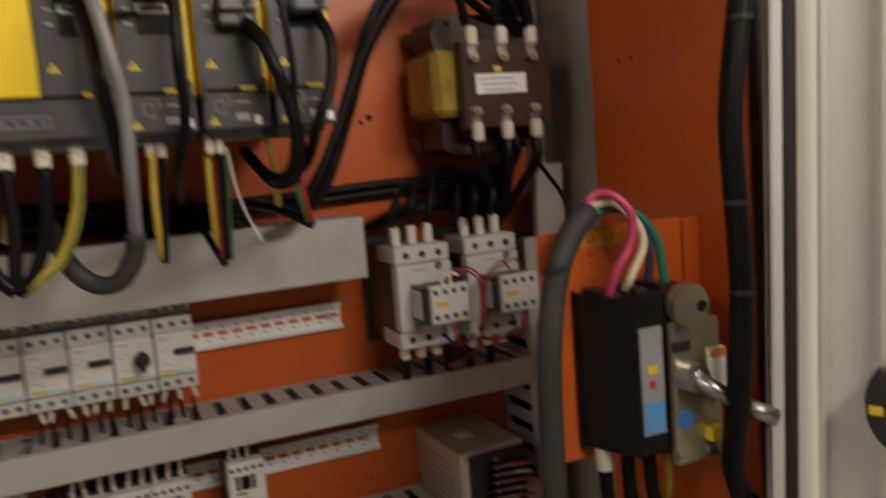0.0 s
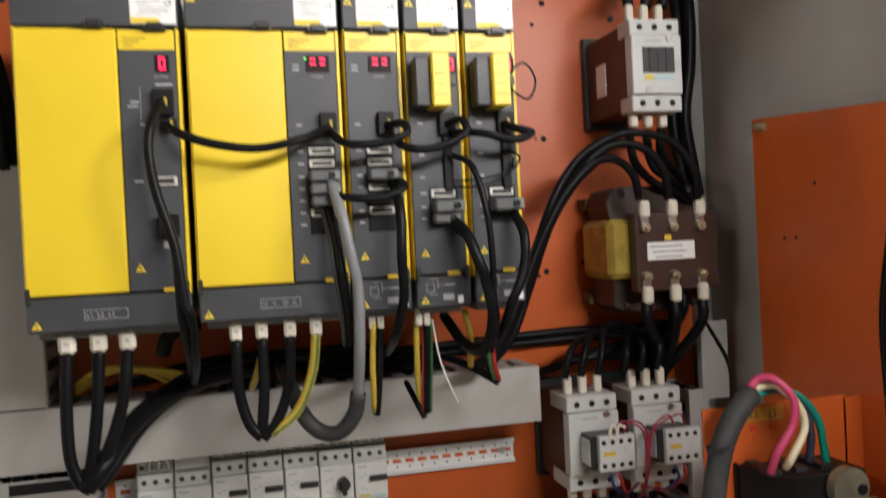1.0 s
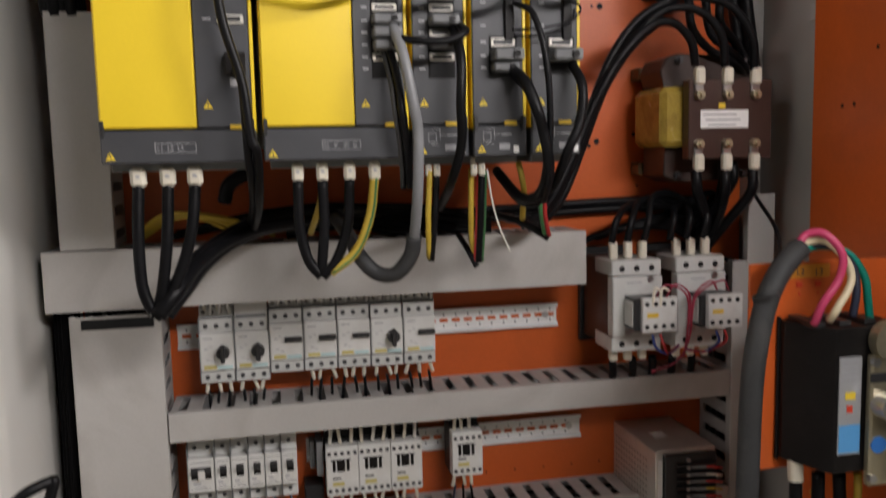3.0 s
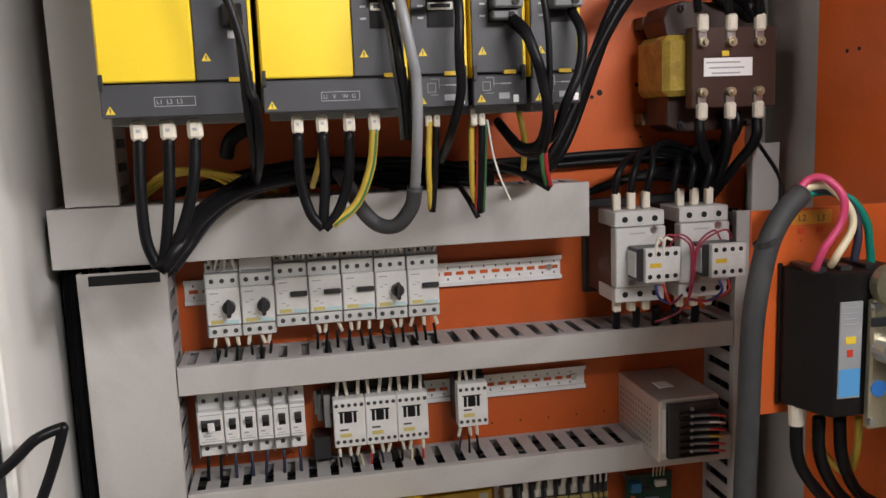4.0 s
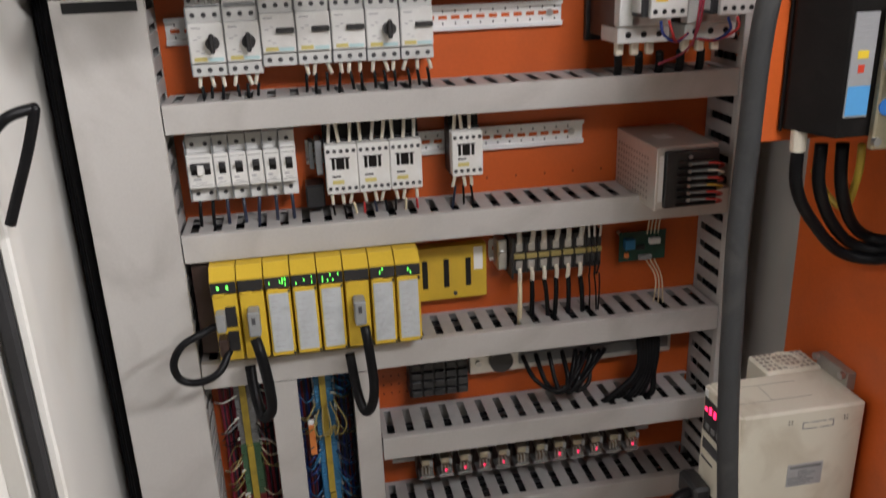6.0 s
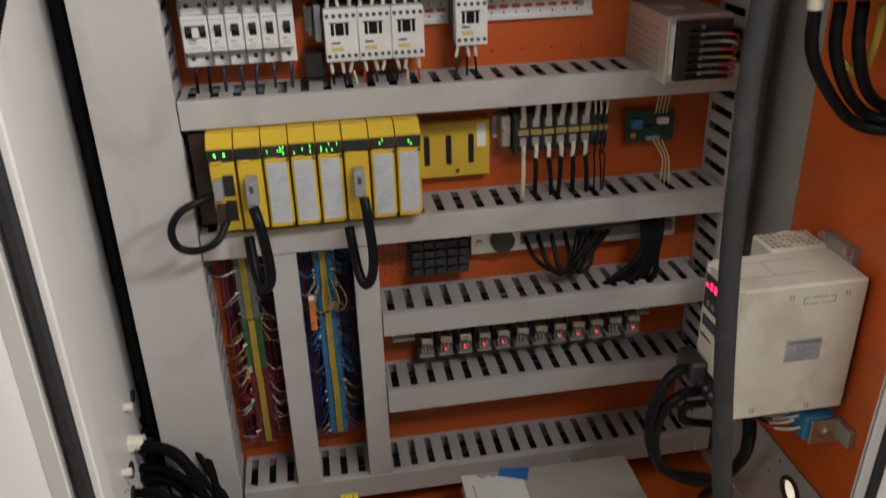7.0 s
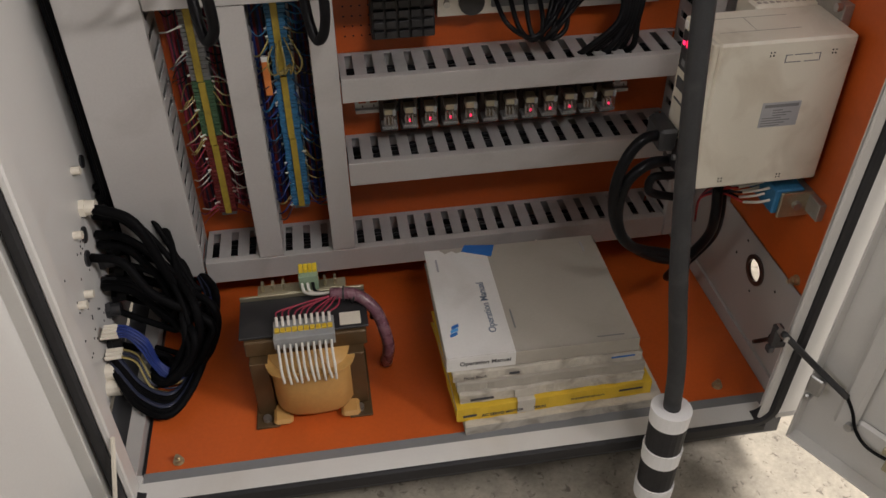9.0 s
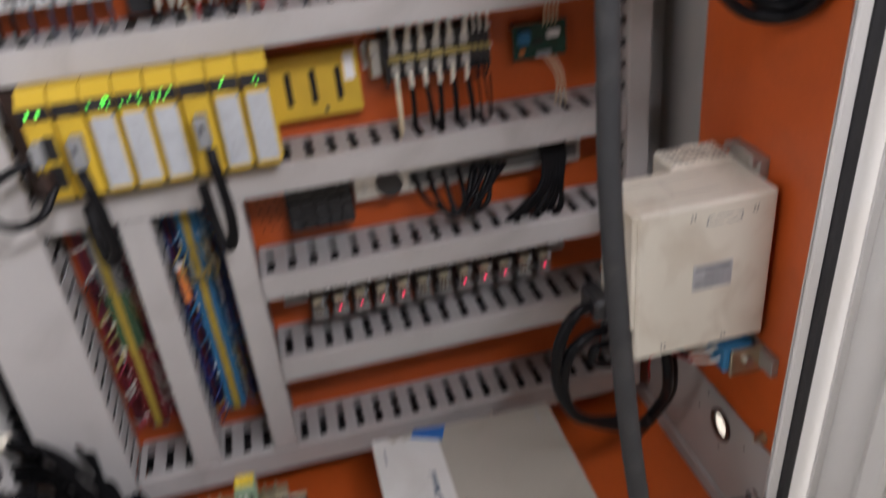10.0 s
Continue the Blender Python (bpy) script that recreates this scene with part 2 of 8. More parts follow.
def finish(name, bm, material, smooth):
    bmesh.ops.recalc_face_normals(bm, faces=bm.faces)
    me = bpy.data.meshes.new(name)
    bm.to_mesh(me)
    bm.free()
    me.materials.append(material)
    if smooth:
        me.shade_smooth()
    return me


def part(name, bm, material, parent, label="", smooth=False):
    bmesh.ops.translate(bm, verts=bm.verts, vec=-ORG[parent])
    ob = new(name, finish(name, bm, material, smooth))
    ob.parent = parent
    ORG[ob] = ORG[parent]
    return tagged(ob, label)


def solo(name, bm, material, label, category="", group="", kind="", smooth=False):
    ob = new(name, finish(name, bm, material, smooth))
    ORG[ob] = Vector((0, 0, 0))
    return tagged(ob, label, category, group, kind)


def box(bm, x0, x1, y0, y1, z0, z1, b=0.0006):
    lo = [min(x0, x1), min(y0, y1), min(z0, z1)]
    hi = [max(x0, x1), max(y0, y1), max(z0, z1)]
    b = min(b, *[(h - l) * 0.45 for l, h in zip(lo, hi)])
    v = {}
    for sx in (0, 1):
        for sy in (0, 1):
            for sz in (0, 1):
                s = (sx, sy, sz)
                for a in range(3):
                    v[s, a] = bm.verts.new([(hi[k] if s[k] else lo[k]) if k == a else (hi[k] - b if s[k] else lo[k] + b) for k in range(3)])
    for a in range(3):
        p, q = (a + 1) % 3, (a + 2) % 3
        for s in (0, 1):
            ring = []
            for i, j in ((0, 0), (1, 0), (1, 1), (0, 1)):
                c = [0, 0, 0]
                c[a], c[p], c[q] = s, i, j
                ring.append(v[tuple(c), a])
            bm.faces.new(ring)
        for i in (0, 1):
            for j in (0, 1):
                c0, c1 = [0, 0, 0], [0, 0, 0]
                c0[p] = c1[p] = i
                c0[q] = c1[q] = j
                c1[a] = 1
                c0, c1 = tuple(c0), tuple(c1)
                bm.faces.new((v[c0, p], v[c1, p], v[c1, q], v[c0, q]))
    for sx in (0, 1):
        for sy in (0, 1):
            for sz in (0, 1):
                bm.faces.new([v[(sx, sy, sz), a] for a in range(3)])
    return bm


def prism(bm, poly, axis, a, b):
    """A closed outline drawn out along an axis; the outline lies in the other two axes, in their order."""
    rest = [k for k in range(3) if k != axis]
    loops = []
    for e in (a, b):
        loop = []
        for p in poly:
            c = [0, 0, 0]
            c[axis], c[rest[0]], c[rest[1]] = e, p[0], p[1]
            loop.append(bm.verts.new(c))
        loops.append(loop)
        bm.faces.new(loop)
    for i in range(len(poly)):
        j = (i + 1) % len(poly)
        bm.faces.new((loops[0][i], loops[0][j], loops[1][j], loops[1][i]))
    return bm


def boxes(*rows, b=0.0006):
    bm = bmesh.new()
    for r in rows:
        box(bm, *r, b=b)
    return bm


def rod(bm, p0, p1, r, seg=12, r1=None):
    p0, p1 = Vector(p0), Vector(p1)
    m = Matrix.Translation((p0 + p1) / 2) @ (p1 - p0).to_track_quat("Z", "Y").to_matrix().to_4x4()
    bmesh.ops.create_cone(bm, cap_ends=True, segments=seg, radius1=r, radius2=r if r1 is None else r1, depth=(p1 - p0).length, matrix=m)
    return bm


def rods(*rows, seg=12):
    bm = bmesh.new()
    for p0, p1, r in rows:
        rod(bm, p0, p1, r, seg)
    return bm


def ring(bm, centre, axis, r0, r1, depth, seg=24):
    """A flat washer with thickness."""
    q = Vector(axis).to_track_quat("Z", "Y")
    loops = []
    for rr, h in ((r0, 0), (r1, 0), (r1, depth), (r0, depth)):
        loops.append([bm.verts.new(Vector(centre) + q @ Vector((rr * math.cos(2 * math.pi * i / seg), rr * math.sin(2 * math.pi * i / seg), h))) for i in range(seg)])
    for k in range(4):
        a, c = loops[k], loops[(k + 1) % 4]
        for i in range(seg):
            j = (i + 1) % seg
            bm.faces.new((a[i], a[j], c[j], c[i]))
    return bm


def spline(pts, steps=6):
    pts = [Vector(p) for p in pts]
    ext = [2 * pts[0] - pts[1]] + pts + [2 * pts[-1] - pts[-2]]
    out = []
    for i in range(1, len(ext) - 2):
        a, b, c, d = ext[i - 1 : i + 3]
        for s in range(steps):
            t = s / steps
            out.append(0.5 * (2 * b + (c - a) * t + (2 * a - 5 * b + 4 * c - d) * t * t + (3 * b - a - 3 * c + d) * t ** 3))
    return out + [pts[-1]]


def tube(bm, pts, r, seg=10, steps=6):
    path = spline(pts, steps)
    side, last = None, None
    for i, p in enumerate(path):
        d = (path[min(i + 1, len(path) - 1)] - path[max(i - 1, 0)]).normalized()
        if side is None:
            side = d.orthogonal().normalized()
        side = (side - d * side.dot(d)).normalized()
        up = d.cross(side)
        loop = [bm.verts.new(p + r * (side * math.cos(2 * math.pi * k / seg) + up * math.sin(2 * math.pi * k / seg))) for k in range(seg)]
        if last:
            for k in range(seg):
                j = (k + 1) % seg
                bm.faces.new((last[k], last[j], loop[j], loop[k]))
        else:
            bm.faces.new(loop)
        last = loop
    bm.faces.new(last)
    return bm


def cable(name, pts, r, material, label, group="", seg=10):
    return solo(name, tube(bmesh.new(), pts, r, seg), material, label, "cable", group, smooth=True)


def shift(pts, dx=0, dy=0, dz=0):
    return [(x + dx, y + dy, z + dz) for x, y, z in pts]


def tri(bm, x, y, z, s):
    """A small warning triangle that faces the front."""
    f = [bm.verts.new(p) for p in ((x - s, y, z), (x + s, y, z), (x, y, z + 1.7 * s))]
    g = [bm.verts.new((v.co.x, y + 0.0006, v.co.z)) for v in f]
    bm.faces.new(f)
    bm.faces.new(g)
    for i in range(3):
        bm.faces.new((f[i], f[(i + 1) % 3], g[(i + 1) % 3], g[i]))
    return bm


def lettering(text, size, m, material, parent, name="lettering", bold=0.0):
    cu = bpy.data.curves.new("text", "FONT")
    cu.body, cu.size, cu.extrude, cu.offset = text, size, 0.0002, size * bold
    tmp = bpy.data.objects.new("text", cu)
    scene.collection.objects.link(tmp)
    me = bpy.data.meshes.new_from_object(tmp.evaluated_get(bpy.context.evaluated_depsgraph_get()))
    bpy.data.objects.remove(tmp)
    me.transform(m)
    me.transform(Matrix.Translation(-ORG[parent]))
    me.materials.clear()
    me.materials.append(material)
    ob = new(name, me)
    ob.parent = parent
    ORG[ob] = ORG[parent]
    return ob


def facing(x, y, z):
    """The pose of writing that faces the front."""
    return pose(x, y, z, 90, 0, 0)


SEGS = {"0": "abcdef", "-": "g", "=": "ag", "1": "bc", "8": "abcdefg", "5": "acdfg"}


def digit(bm, ch, x, y, z, h):
    w, t = h * 0.5, h * 0.13
    place = {"a": (0, w, h - t, h), "g": (0, w, h / 2 - t / 2, h / 2 + t / 2), "d": (0, w, 0, t), "f": (0, t, h / 2, h), "b": (w - t, w, h / 2, h), "e": (0, t, 0, h / 2), "c": (w - t, w, 0, h / 2)}
    for s in SEGS[ch]:
        a, c, e, f = place[s]
        box(bm, x + a, x + c, y, y + 0.0006, z + e, z + f, 0.0001)
    return bm


# ---- the cabinet ----
FL = 0.25            # cabinet floor
XL, XR = -0.125, 0.895
YF = -0.455          # front flange
ZT = 2.03

solo("ground", boxes((-6, 6, -6, 3, 0.04, 0.09)), CONCRETE, "worn beige workshop floor with dark scuffs", "floor", kind="structure")
solo("wall_north", boxes((-6, 6, 2.2, 2.3, 0, 4)), WALL_PAINT, "plain painted workshop wall", "wall", kind="structure")
solo("wall_south", boxes((-6, 6, -6.1, -6, 0, 4)), WALL_PAINT, "plain painted workshop wall", "wall", kind="structure")
solo("wall_west", boxes((-6.1, -6, -6, 2.2, 0, 4)), WALL_PAINT, "plain painted workshop wall", "wall", kind="structure")
solo("wall_east", boxes((6, 6.1, -6, 2.2, 0, 4)), WALL_PAINT, "plain painted workshop wall", "wall", kind="structure")
solo("ceiling", boxes((-6.1, 6.1, -6.1, 2.3, 4, 4.1)), WALL_PAINT, "plain painted workshop ceiling", "ceiling", kind="structure")

cab = thing("control_cabinet", 0.385, -0.2, 0.09, "grey steel control cabinet standing open with orange mounting plates", "cabinet")
# side walls: the right one has a round cable hole low down
part("side_wall", boxes((XL - 0.003, XL, YF, 0.06, 0.247, ZT)), DOOR_WHITE, cab, "pale enamelled side wall with cable glands")


def holed_plate(bm, x, y0, y1, z0, z1, cy, cz, r, th, seg=32):
    rim, edge = [], []
    for side in (0, 1):
        rim.append([bm.verts.new((x + side * th, cy + r * math.cos(2 * math.pi * i / seg), cz + r * math.sin(2 * math.pi * i / seg))) for i in range(seg)])
        out = []
        for i in range(seg):
            c, s = math.cos(2 * math.pi * i / seg), math.sin(2 * math.pi * i / seg)
            k = min((y1 - cy) / c if c > 1e-6 else ((y0 - cy) / c if c < -1e-6 else 1e9), (z1 - cz) / s if s > 1e-6 else ((z0 - cz) / s if s < -1e-6 else 1e9))
            out.append(bm.verts.new((x + side * th, cy + k * c, cz + k * s)))
        edge.append(out)
    for i in range(seg):
        j = (i + 1) % seg
        for side in (0, 1):
            bm.faces.new((rim[side][i], rim[side][j], edge[side][j], edge[side][i]))
        bm.faces.new((rim[0][i], rim[0][j], rim[1][j], rim[1][i]))
    return bm


low = boxes((XR, XR + 0.003, YF, 0.06, 0.41, ZT), (XR, XR + 0.003, YF, 0.06, 0.247, 0.30), (XR, XR + 0.003, YF, -0.31, 0.30, 0.41), (XR, XR + 0.003, -0.20, 0.06, 0.30, 0.41))
part("side_wall", low, PANEL_GREY, cab, "grey enamelled side wall")
part("gland_plate", holed_plate(bmesh.new(), 0.864, -0.4535, -0.02, 0.262, 0.440, -0.301, 0.393, 0.0185, 0.002), PANEL_GREY, cab, "grey lower side plate with a round cable hole")
part("grommet", ring(bmesh.new(), (0.8605, -0.301, 0.393), (1, 0, 0), 0.0175, 0.0245, 0.004), BROWN, cab, "dark ring round the cable hole")
for y, z in ((-0.36, 0.40), (-0.262, 0.42), (-0.30, 0.35), (-0.24, 0.38)):
    part("drilled_hole", rods(((0.865, y, z), (0.8634, y, z), 0.002)), VOID, cab)
part("rear_wall", boxes((XL, XR, 0.057, 0.06, 0.247, ZT)), PANEL_GREY, cab)
part("roof", boxes((XL - 0.003, XR + 0.003, YF, 0.06, ZT, ZT + 0.004)), PANEL_GREY, cab)
part("top_rail", boxes((XL + 0.01, XR - 0.01, -0.03, -0.002, 2.008, 2.028)), PANEL_GREY, cab)
part("base", boxes((XL, XR, YF + 0.03, 0.06, 0.16, 0.236)), AMP_GREY, cab, "dark grey steel base under the floor plate")
part("plinth", boxes((XL + 0.03, XR - 0.03, YF + 0.12, 0.05, 0.09, 0.16)), RUBBER, cab, "dark plinth")
part("mounting_plate", boxes((-0.092, 0.872, 0.0, 0.004, FL, 2.006)), ORANGE, cab, "glossy orange rear mounting plate")
part("floor_plate", boxes((-0.056, 0.858, -0.432, -0.003, 0.237, FL)), ORANGE, cab, "orange enamelled floor plate")
part("corner_plate", boxes((0.858, 0.895, -0.458, -0.425, 0.236, 0.246)), PANEL_GREY, cab)
# Thin dark grey strip laid on top of the plate along its front.
part("floor_front_strip", boxes((-0.058, 0.860, -0.4428, -0.420, FL + 0.0002, FL + 0.0035), b=0.001), DEVICE_DARK, cab, "dark grey strip laid on the front of the floor plate")
part("side_plate", prism(bmesh.new(), [(-0.436, 0.43), (-0.182, 0.43), (-0.182, 1.7125), (-0.436, 1.696)], 0, 0.866, 0.870), ORANGE, cab, "orange plate on the side wall")
part("plate_tab", boxes((0.867, 0.894, -0.186, -0.168, 1.668, 1.690), b=0.001), PANEL_GREY, cab, "grey tab behind the orange plate")
part("post", boxes((0.874, 0.894, -0.02, 0.03, FL, 1.984), (0.84, 0.872, 0.006, 0.05, FL, 1.984)), PANEL_GREY, cab)
part("angle_rail", prism(bmesh.new(), [(0.859, 0.238), (0.866, 0.238), (0.866, 0.262), (0.8635, 0.262), (0.8635, 0.275), (0.859, 0.275)], 1, -0.4425, -0.01), PANEL_GREY, cab, "grey angle rail beside the floor plate")
part("angle_rail", boxes((-0.086, -0.064, -0.43, -0.01, 0.238, 0.262)), PANEL_GREY, cab, "grey angle rail beside the floor plate")
for x, y in ((-0.012, -0.404), (0.790, -0.395)):
    bolt = rods(((x, y, FL), (x, y, FL + 0.002), 0.008), ((x, y, FL + 0.002), (x, y, FL + 0.007), 0.006), ((x, y, FL + 0.007), (x, y, FL + 0.013), 0.0032))
    part("bolt", bolt, ZINC_GOLD, cab, smooth=False)
for y, z in ((-0.205, 1.700), (-0.395, 0.452)):
    part("bolt", rods(((0.866, y, z), (0.864, y, z), 0.008), ((0.864, y, z), (0.858, y, z), 0.006), ((0.858, y, z), (0.851, y, z), 0.0035)), ZINC_GOLD, cab)
# bolts and holes of the rear plate
for x, z in ((-0.076, 1.905), (0.079, 1.990), (0.390, 1.988), (0.698, 1.992), (0.757, 1.893)):
    part("bolt", rods(((x, 0, z), (x, -0.0012, z), 0.0052), ((x, -0.0012, z), (x, -0.005, z), 0.0036)), SCREW, cab)
for x, z, r in ((0.649, 1.914, 0.0045), (0.632, 1.883, 0.003), (0.637, 1.520, 0.0045), (0.625, 1.514, 0.003), (0.695, 1.530, 0.003), (0.701, 1.453, 0.002), (0.642, 1.715, 0.0045), (0.694, 1.62, 0.003), (0.63, 1.715, 0.002)):
    part("drilled_hole", rods(((x, 0.001, z), (x, -0.0006, z), r)), VOID, cab)
for i in range(4):
    for k in range(4):
        part("drilled_hole", rods(((0.284 + 0.0125 * i, 0.001, 0.684 + 0.0155 * k), (0.284 + 0.0125 * i, -0.0006, 0.684 + 0.0155 * k), 0.0015), seg=8), VOID, cab)
for i in range(5):
    part("drilled_hole", rods(((0.46 + 0.045 * i, 0.001, 1.03), (0.46 + 0.045 * i, -0.0006, 1.03), 0.0014)), VOID, cab)
for y, z in ((-0.24, 1.555), (-0.262, 1.556), (-0.24, 1.30), (-0.30, 1.62)):
    part("drilled_hole", rods(((0.867, y, z), (0.8653, y, z), 0.0025)), VOID, cab)

# front opening: flange, lip and rubber seal
OX0, OX1, OZ0, OZ1 = -0.058, 0.814, 0.262, 2.0
SEAL = (-0.0745, 0.842, 0.2545, 2.008)      # middle line of the seal: left, right, bottom, top
YS = YF - 0.02


def lean(bm):
    """The hinge side of the opening stands slightly out of plumb."""
    for v in bm.verts:
        if v.co.x > 0.8:
            v.co.x += 0.035 * (v.co.z - 0.4)
    return bm


for name, row in (("lip", (SEAL[0] + 0.007, OX0, YS, YF + 0.012, OZ0, OZ1)), ("lip", (OX1 + 0.006, SEAL[1] - 0.007, YS, YS + 0.005, OZ0, OZ1)), ("lip", (SEAL[0] + 0.007, SEAL[1] - 0.007, YS, YF + 0.012, SEAL[2] + 0.006, OZ0)), ("lip", (SEAL[0] + 0.007, SEAL[1] - 0.007, YS, YF + 0.012, OZ1, SEAL[3] - 0.006))):
    part(name, lean(boxes(row, b=0.002)), DOOR_WHITE, cab, "white lip of the opening")
for row in ((XL - 0.003, SEAL[0] - 0.007, YF - 0.003, YF, 0.247, ZT), (SEAL[1] - 0.012, XR + 0.003, YF - 0.003, YF, 0.247, ZT), (SEAL[0] - 0.02, SEAL[1] + 0.02, YF - 0.001, YF + 0.002, 0.246, SEAL[2] + 0.006), (SEAL[0] - 0.02, SEAL[1] + 0.02, YF - 0.001, YF + 0.002, SEAL[3] - 0.006, ZT)):
    part("flange", lean(boxes(row)), DOOR_WHITE, cab, "white front flange")
for row in ((-0.099, -0.087, YS + 0.002, YF - 0.003, 0.247, ZT),):
    part("rain_gutter", boxes(row, b=0.002), DOOR_WHITE, cab, "white folded gutter beside the seal")
SR = 0.03
seal = []
for cx, cz, a0 in ((SEAL[0] + SR, SEAL[2] + SR, 180), (SEAL[1] - SR, SEAL[2] + SR, 270), (SEAL[1] - SR, SEAL[3] - SR, 0), (SEAL[0] + SR, SEAL[3] - SR, 90)):
    for k in range(7):
        a = radians(a0 + 15 * k)
        seal.append((cx + SR * math.cos(a), cz + SR * math.sin(a)))
bm = bmesh.new()
loops = []
for off, y in ((-0.0072, YF - 0.004), (-0.0072, YS - 0.002), (-0.004, YS - 0.005), (0.004, YS - 0.005), (0.0072, YS - 0.002), (0.0072, YF - 0.004)):
    loop = []
    n = len(seal)
    for i in range(n):
        a, c = Vector(seal[i - 1]), Vector(seal[(i + 1) % n])
        d = (c - a).normalized()
        nrm = Vector((d.y, -d.x))
        p = Vector(seal[i]) + nrm * off
        loop.append(bm.verts.new((p.x, y, p.y)))
    loops.append(loop)
for k in range(6):
    a, c = loops[k], loops[(k + 1) % 6]
    for i in range(len(seal)):
        j = (i + 1) % len(seal)
        bm.faces.new((a[i], a[j], c[j], c[i]))
part("rubber_seal", lean(bm), RUBBER, cab, "black rubber seal round the opening")
# Added black strip: lower seal edge together with the shade beneath it.
part("seal_shade_strip", boxes((SEAL[0] + 0.01, SEAL[1] - 0.01, YS - 0.001, YF - 0.002, 0.2335, 0.2476), b=0.002), RUBBER, cab, "black strip for the lower seal edge and the shade below it")


for row in ((-0.092, -0.0565, -0.456, -0.428, 0.236, 0.2615),):
    part("corner_plate", boxes(row), DOOR_WHITE, cab)


# ---- doors ----
def door(hx, hy, ang, width, flip, label):
    """A sheet-steel door with a folded edge, seen from inside; ang: the way from the hinge, in degrees."""
    d = thing("cabinet_door", hx, hy, 0.235, label, "cabinet door", "cabinet doors")
    m = pose(0, 0, 0, 0, 0, ang)
    s = flip

    def local(bm):
        bmesh.ops.transform(bm, verts=bm.verts, matrix=Matrix.Translation((hx, hy, 0)) @ m)
        return lean(bm)

    part("panel", local(boxes((0, width, 0, s * 0.002, 0.235, 2.03))), DOOR_WHITE, d)
    for row in ((0, 0.003, 0, -s * 0.022, 0.235, 2.03), (width - 0.003, width, 0, -s * 0.022, 0.235, 2.03), (0, width, 0, -s * 0.022, 0.235, 0.238), (0, width, 0, -s * 0.022, 2.027, 2.03)):
        part("folded_edge", local(boxes(row)), DOOR_WHITE, d)
    for row in () if s < 0 else ((0.045, 0.075, -s * 0.001, -s * 0.014, 0.30, 1.97), (width - 0.075, width - 0.045, -s * 0.001, -s * 0.014, 0.30, 1.97)):
        part("stiffener", local(boxes(row, b=0.006)), DOOR_WHITE, d)
    for row in () if s < 0 else ((0.075, width - 0.075, -s * 0.001, -s * 0.010, 0.30, 0.33), (0.075, width - 0.075, -s * 0.001, -s * 0.010, 1.94, 1.97)):
        part("stiffener", local(boxes(row, b=0.004)), DOOR_WHITE, d)
    return d, local


rd, rl = door(0.882, -0.480, -62, 0.5, 1, "grey-white steel cabinet door standing open")
ld, ll = door(-0.104, -0.478, -112, 0.5, -1, "white steel cabinet door standing wide open")
part("hinge_block", rl(boxes((0.004, 0.024, -0.024, -0.036, 0.345, 0.375), (0.008, 0.016, -0.024, -0.042, 0.335, 0.345), b=0.002)), STEEL, rd)
part("stop_bracket", rl(boxes((0.120, 0.180, -0.012, -0.024, 0.318, 0.328), (0.128, 0.138, -0.002, -0.022, 0.29, 0.335), b=0.001)), ZINC_GOLD, rd)
part("clamp", rl(rods(((0.070, -0.001, 0.318), (0.070, -0.022, 0.318), 0.006))), STEEL, rd)
knob = rods(((0.087, -0.001, 1.205), (0.087, -0.014, 1.205), 0.050), ((0.087, -0.014, 1.205), (0.087, -0.036, 1.205), 0.045), seg=28)
part("latch_knob", rl(knob), BLACK, rd, "round black plastic knob")
part("knob_mark", rl(boxes((0.045, 0.057, -0.036, -0.038, 1.199, 1.208), b=0.001)), YELLOW, rd)
part("latch_knob", ll(rods(((0.03, 0.001, 0.31), (0.03, 0.026, 0.31), 0.010))), BLACK, ld)
part("cable_tie_strip", ll(tube(bmesh.new(), [(-0.02, 0.045, 0.40), (0.0, 0.045, 0.35), (0.025, 0.04, 0.27)], 0.003, 6)), IVORY, ld)
stay = thing("door_stay", 0.80, -0.44, 0.43, "black door stay bar clamped between cabinet and door", "door stay")
part("bar", tube(bmesh.new(), [(0.803, -0.484, 0.444), (0.855, -0.500, 0.390), (0.890, -0.534, 0.360)], 0.0046, 8), CABLE_DULL, stay, smooth=True)
part("bracket", boxes((0.806, 0.836, -0.470, -0.462, 0.402, 0.414), (0.800, 0.812, -0.472, -0.462, 0.408, 0.442), (0.797, 0.806, -0.474, -0.464, 0.398, 0.408), b=0.001), SCREW, stay, "dull steel bracket")
part("pivot", rods(((0.806, -0.462, 0.438), (0.806, -0.490, 0.438), 0.0045)), STEEL, stay)
cable("earth_cable", [(0.890, -0.534, 0.360), (0.898, -0.545, 0.340), (0.902, -0.556, 0.318), (0.912, -0.575, 0.303), (0.930, -0.602, 0.303), (0.945, -0.632, 0.322), (0.952, -0.648, 0.33)], 0.0024, CABLE, "thin black earth cable on the cabinet door")


# ---- wiring ducts ----
YD = -0.094          # front of the duct covers
PITCH, SLOT = 0.030, 0.0115


def channel(axis, a, b, lo, hi, y):
    """A thin cover with folded edges, open towards the back."""
    t, d, c = 0.0018, 0.012, 0.001
    u = [(lo + c, y), (hi - c, y), (hi, y + c), (hi, y + d), (hi - t, y + d), (hi - t, y + t), (lo + t, y + t), (lo + t, y + d), (lo, y + d), (lo, y + c)]
    if axis == 0:
        u = [(q, p) for p, q in u]
    return prism(bmesh.new(), u, axis, a, b)


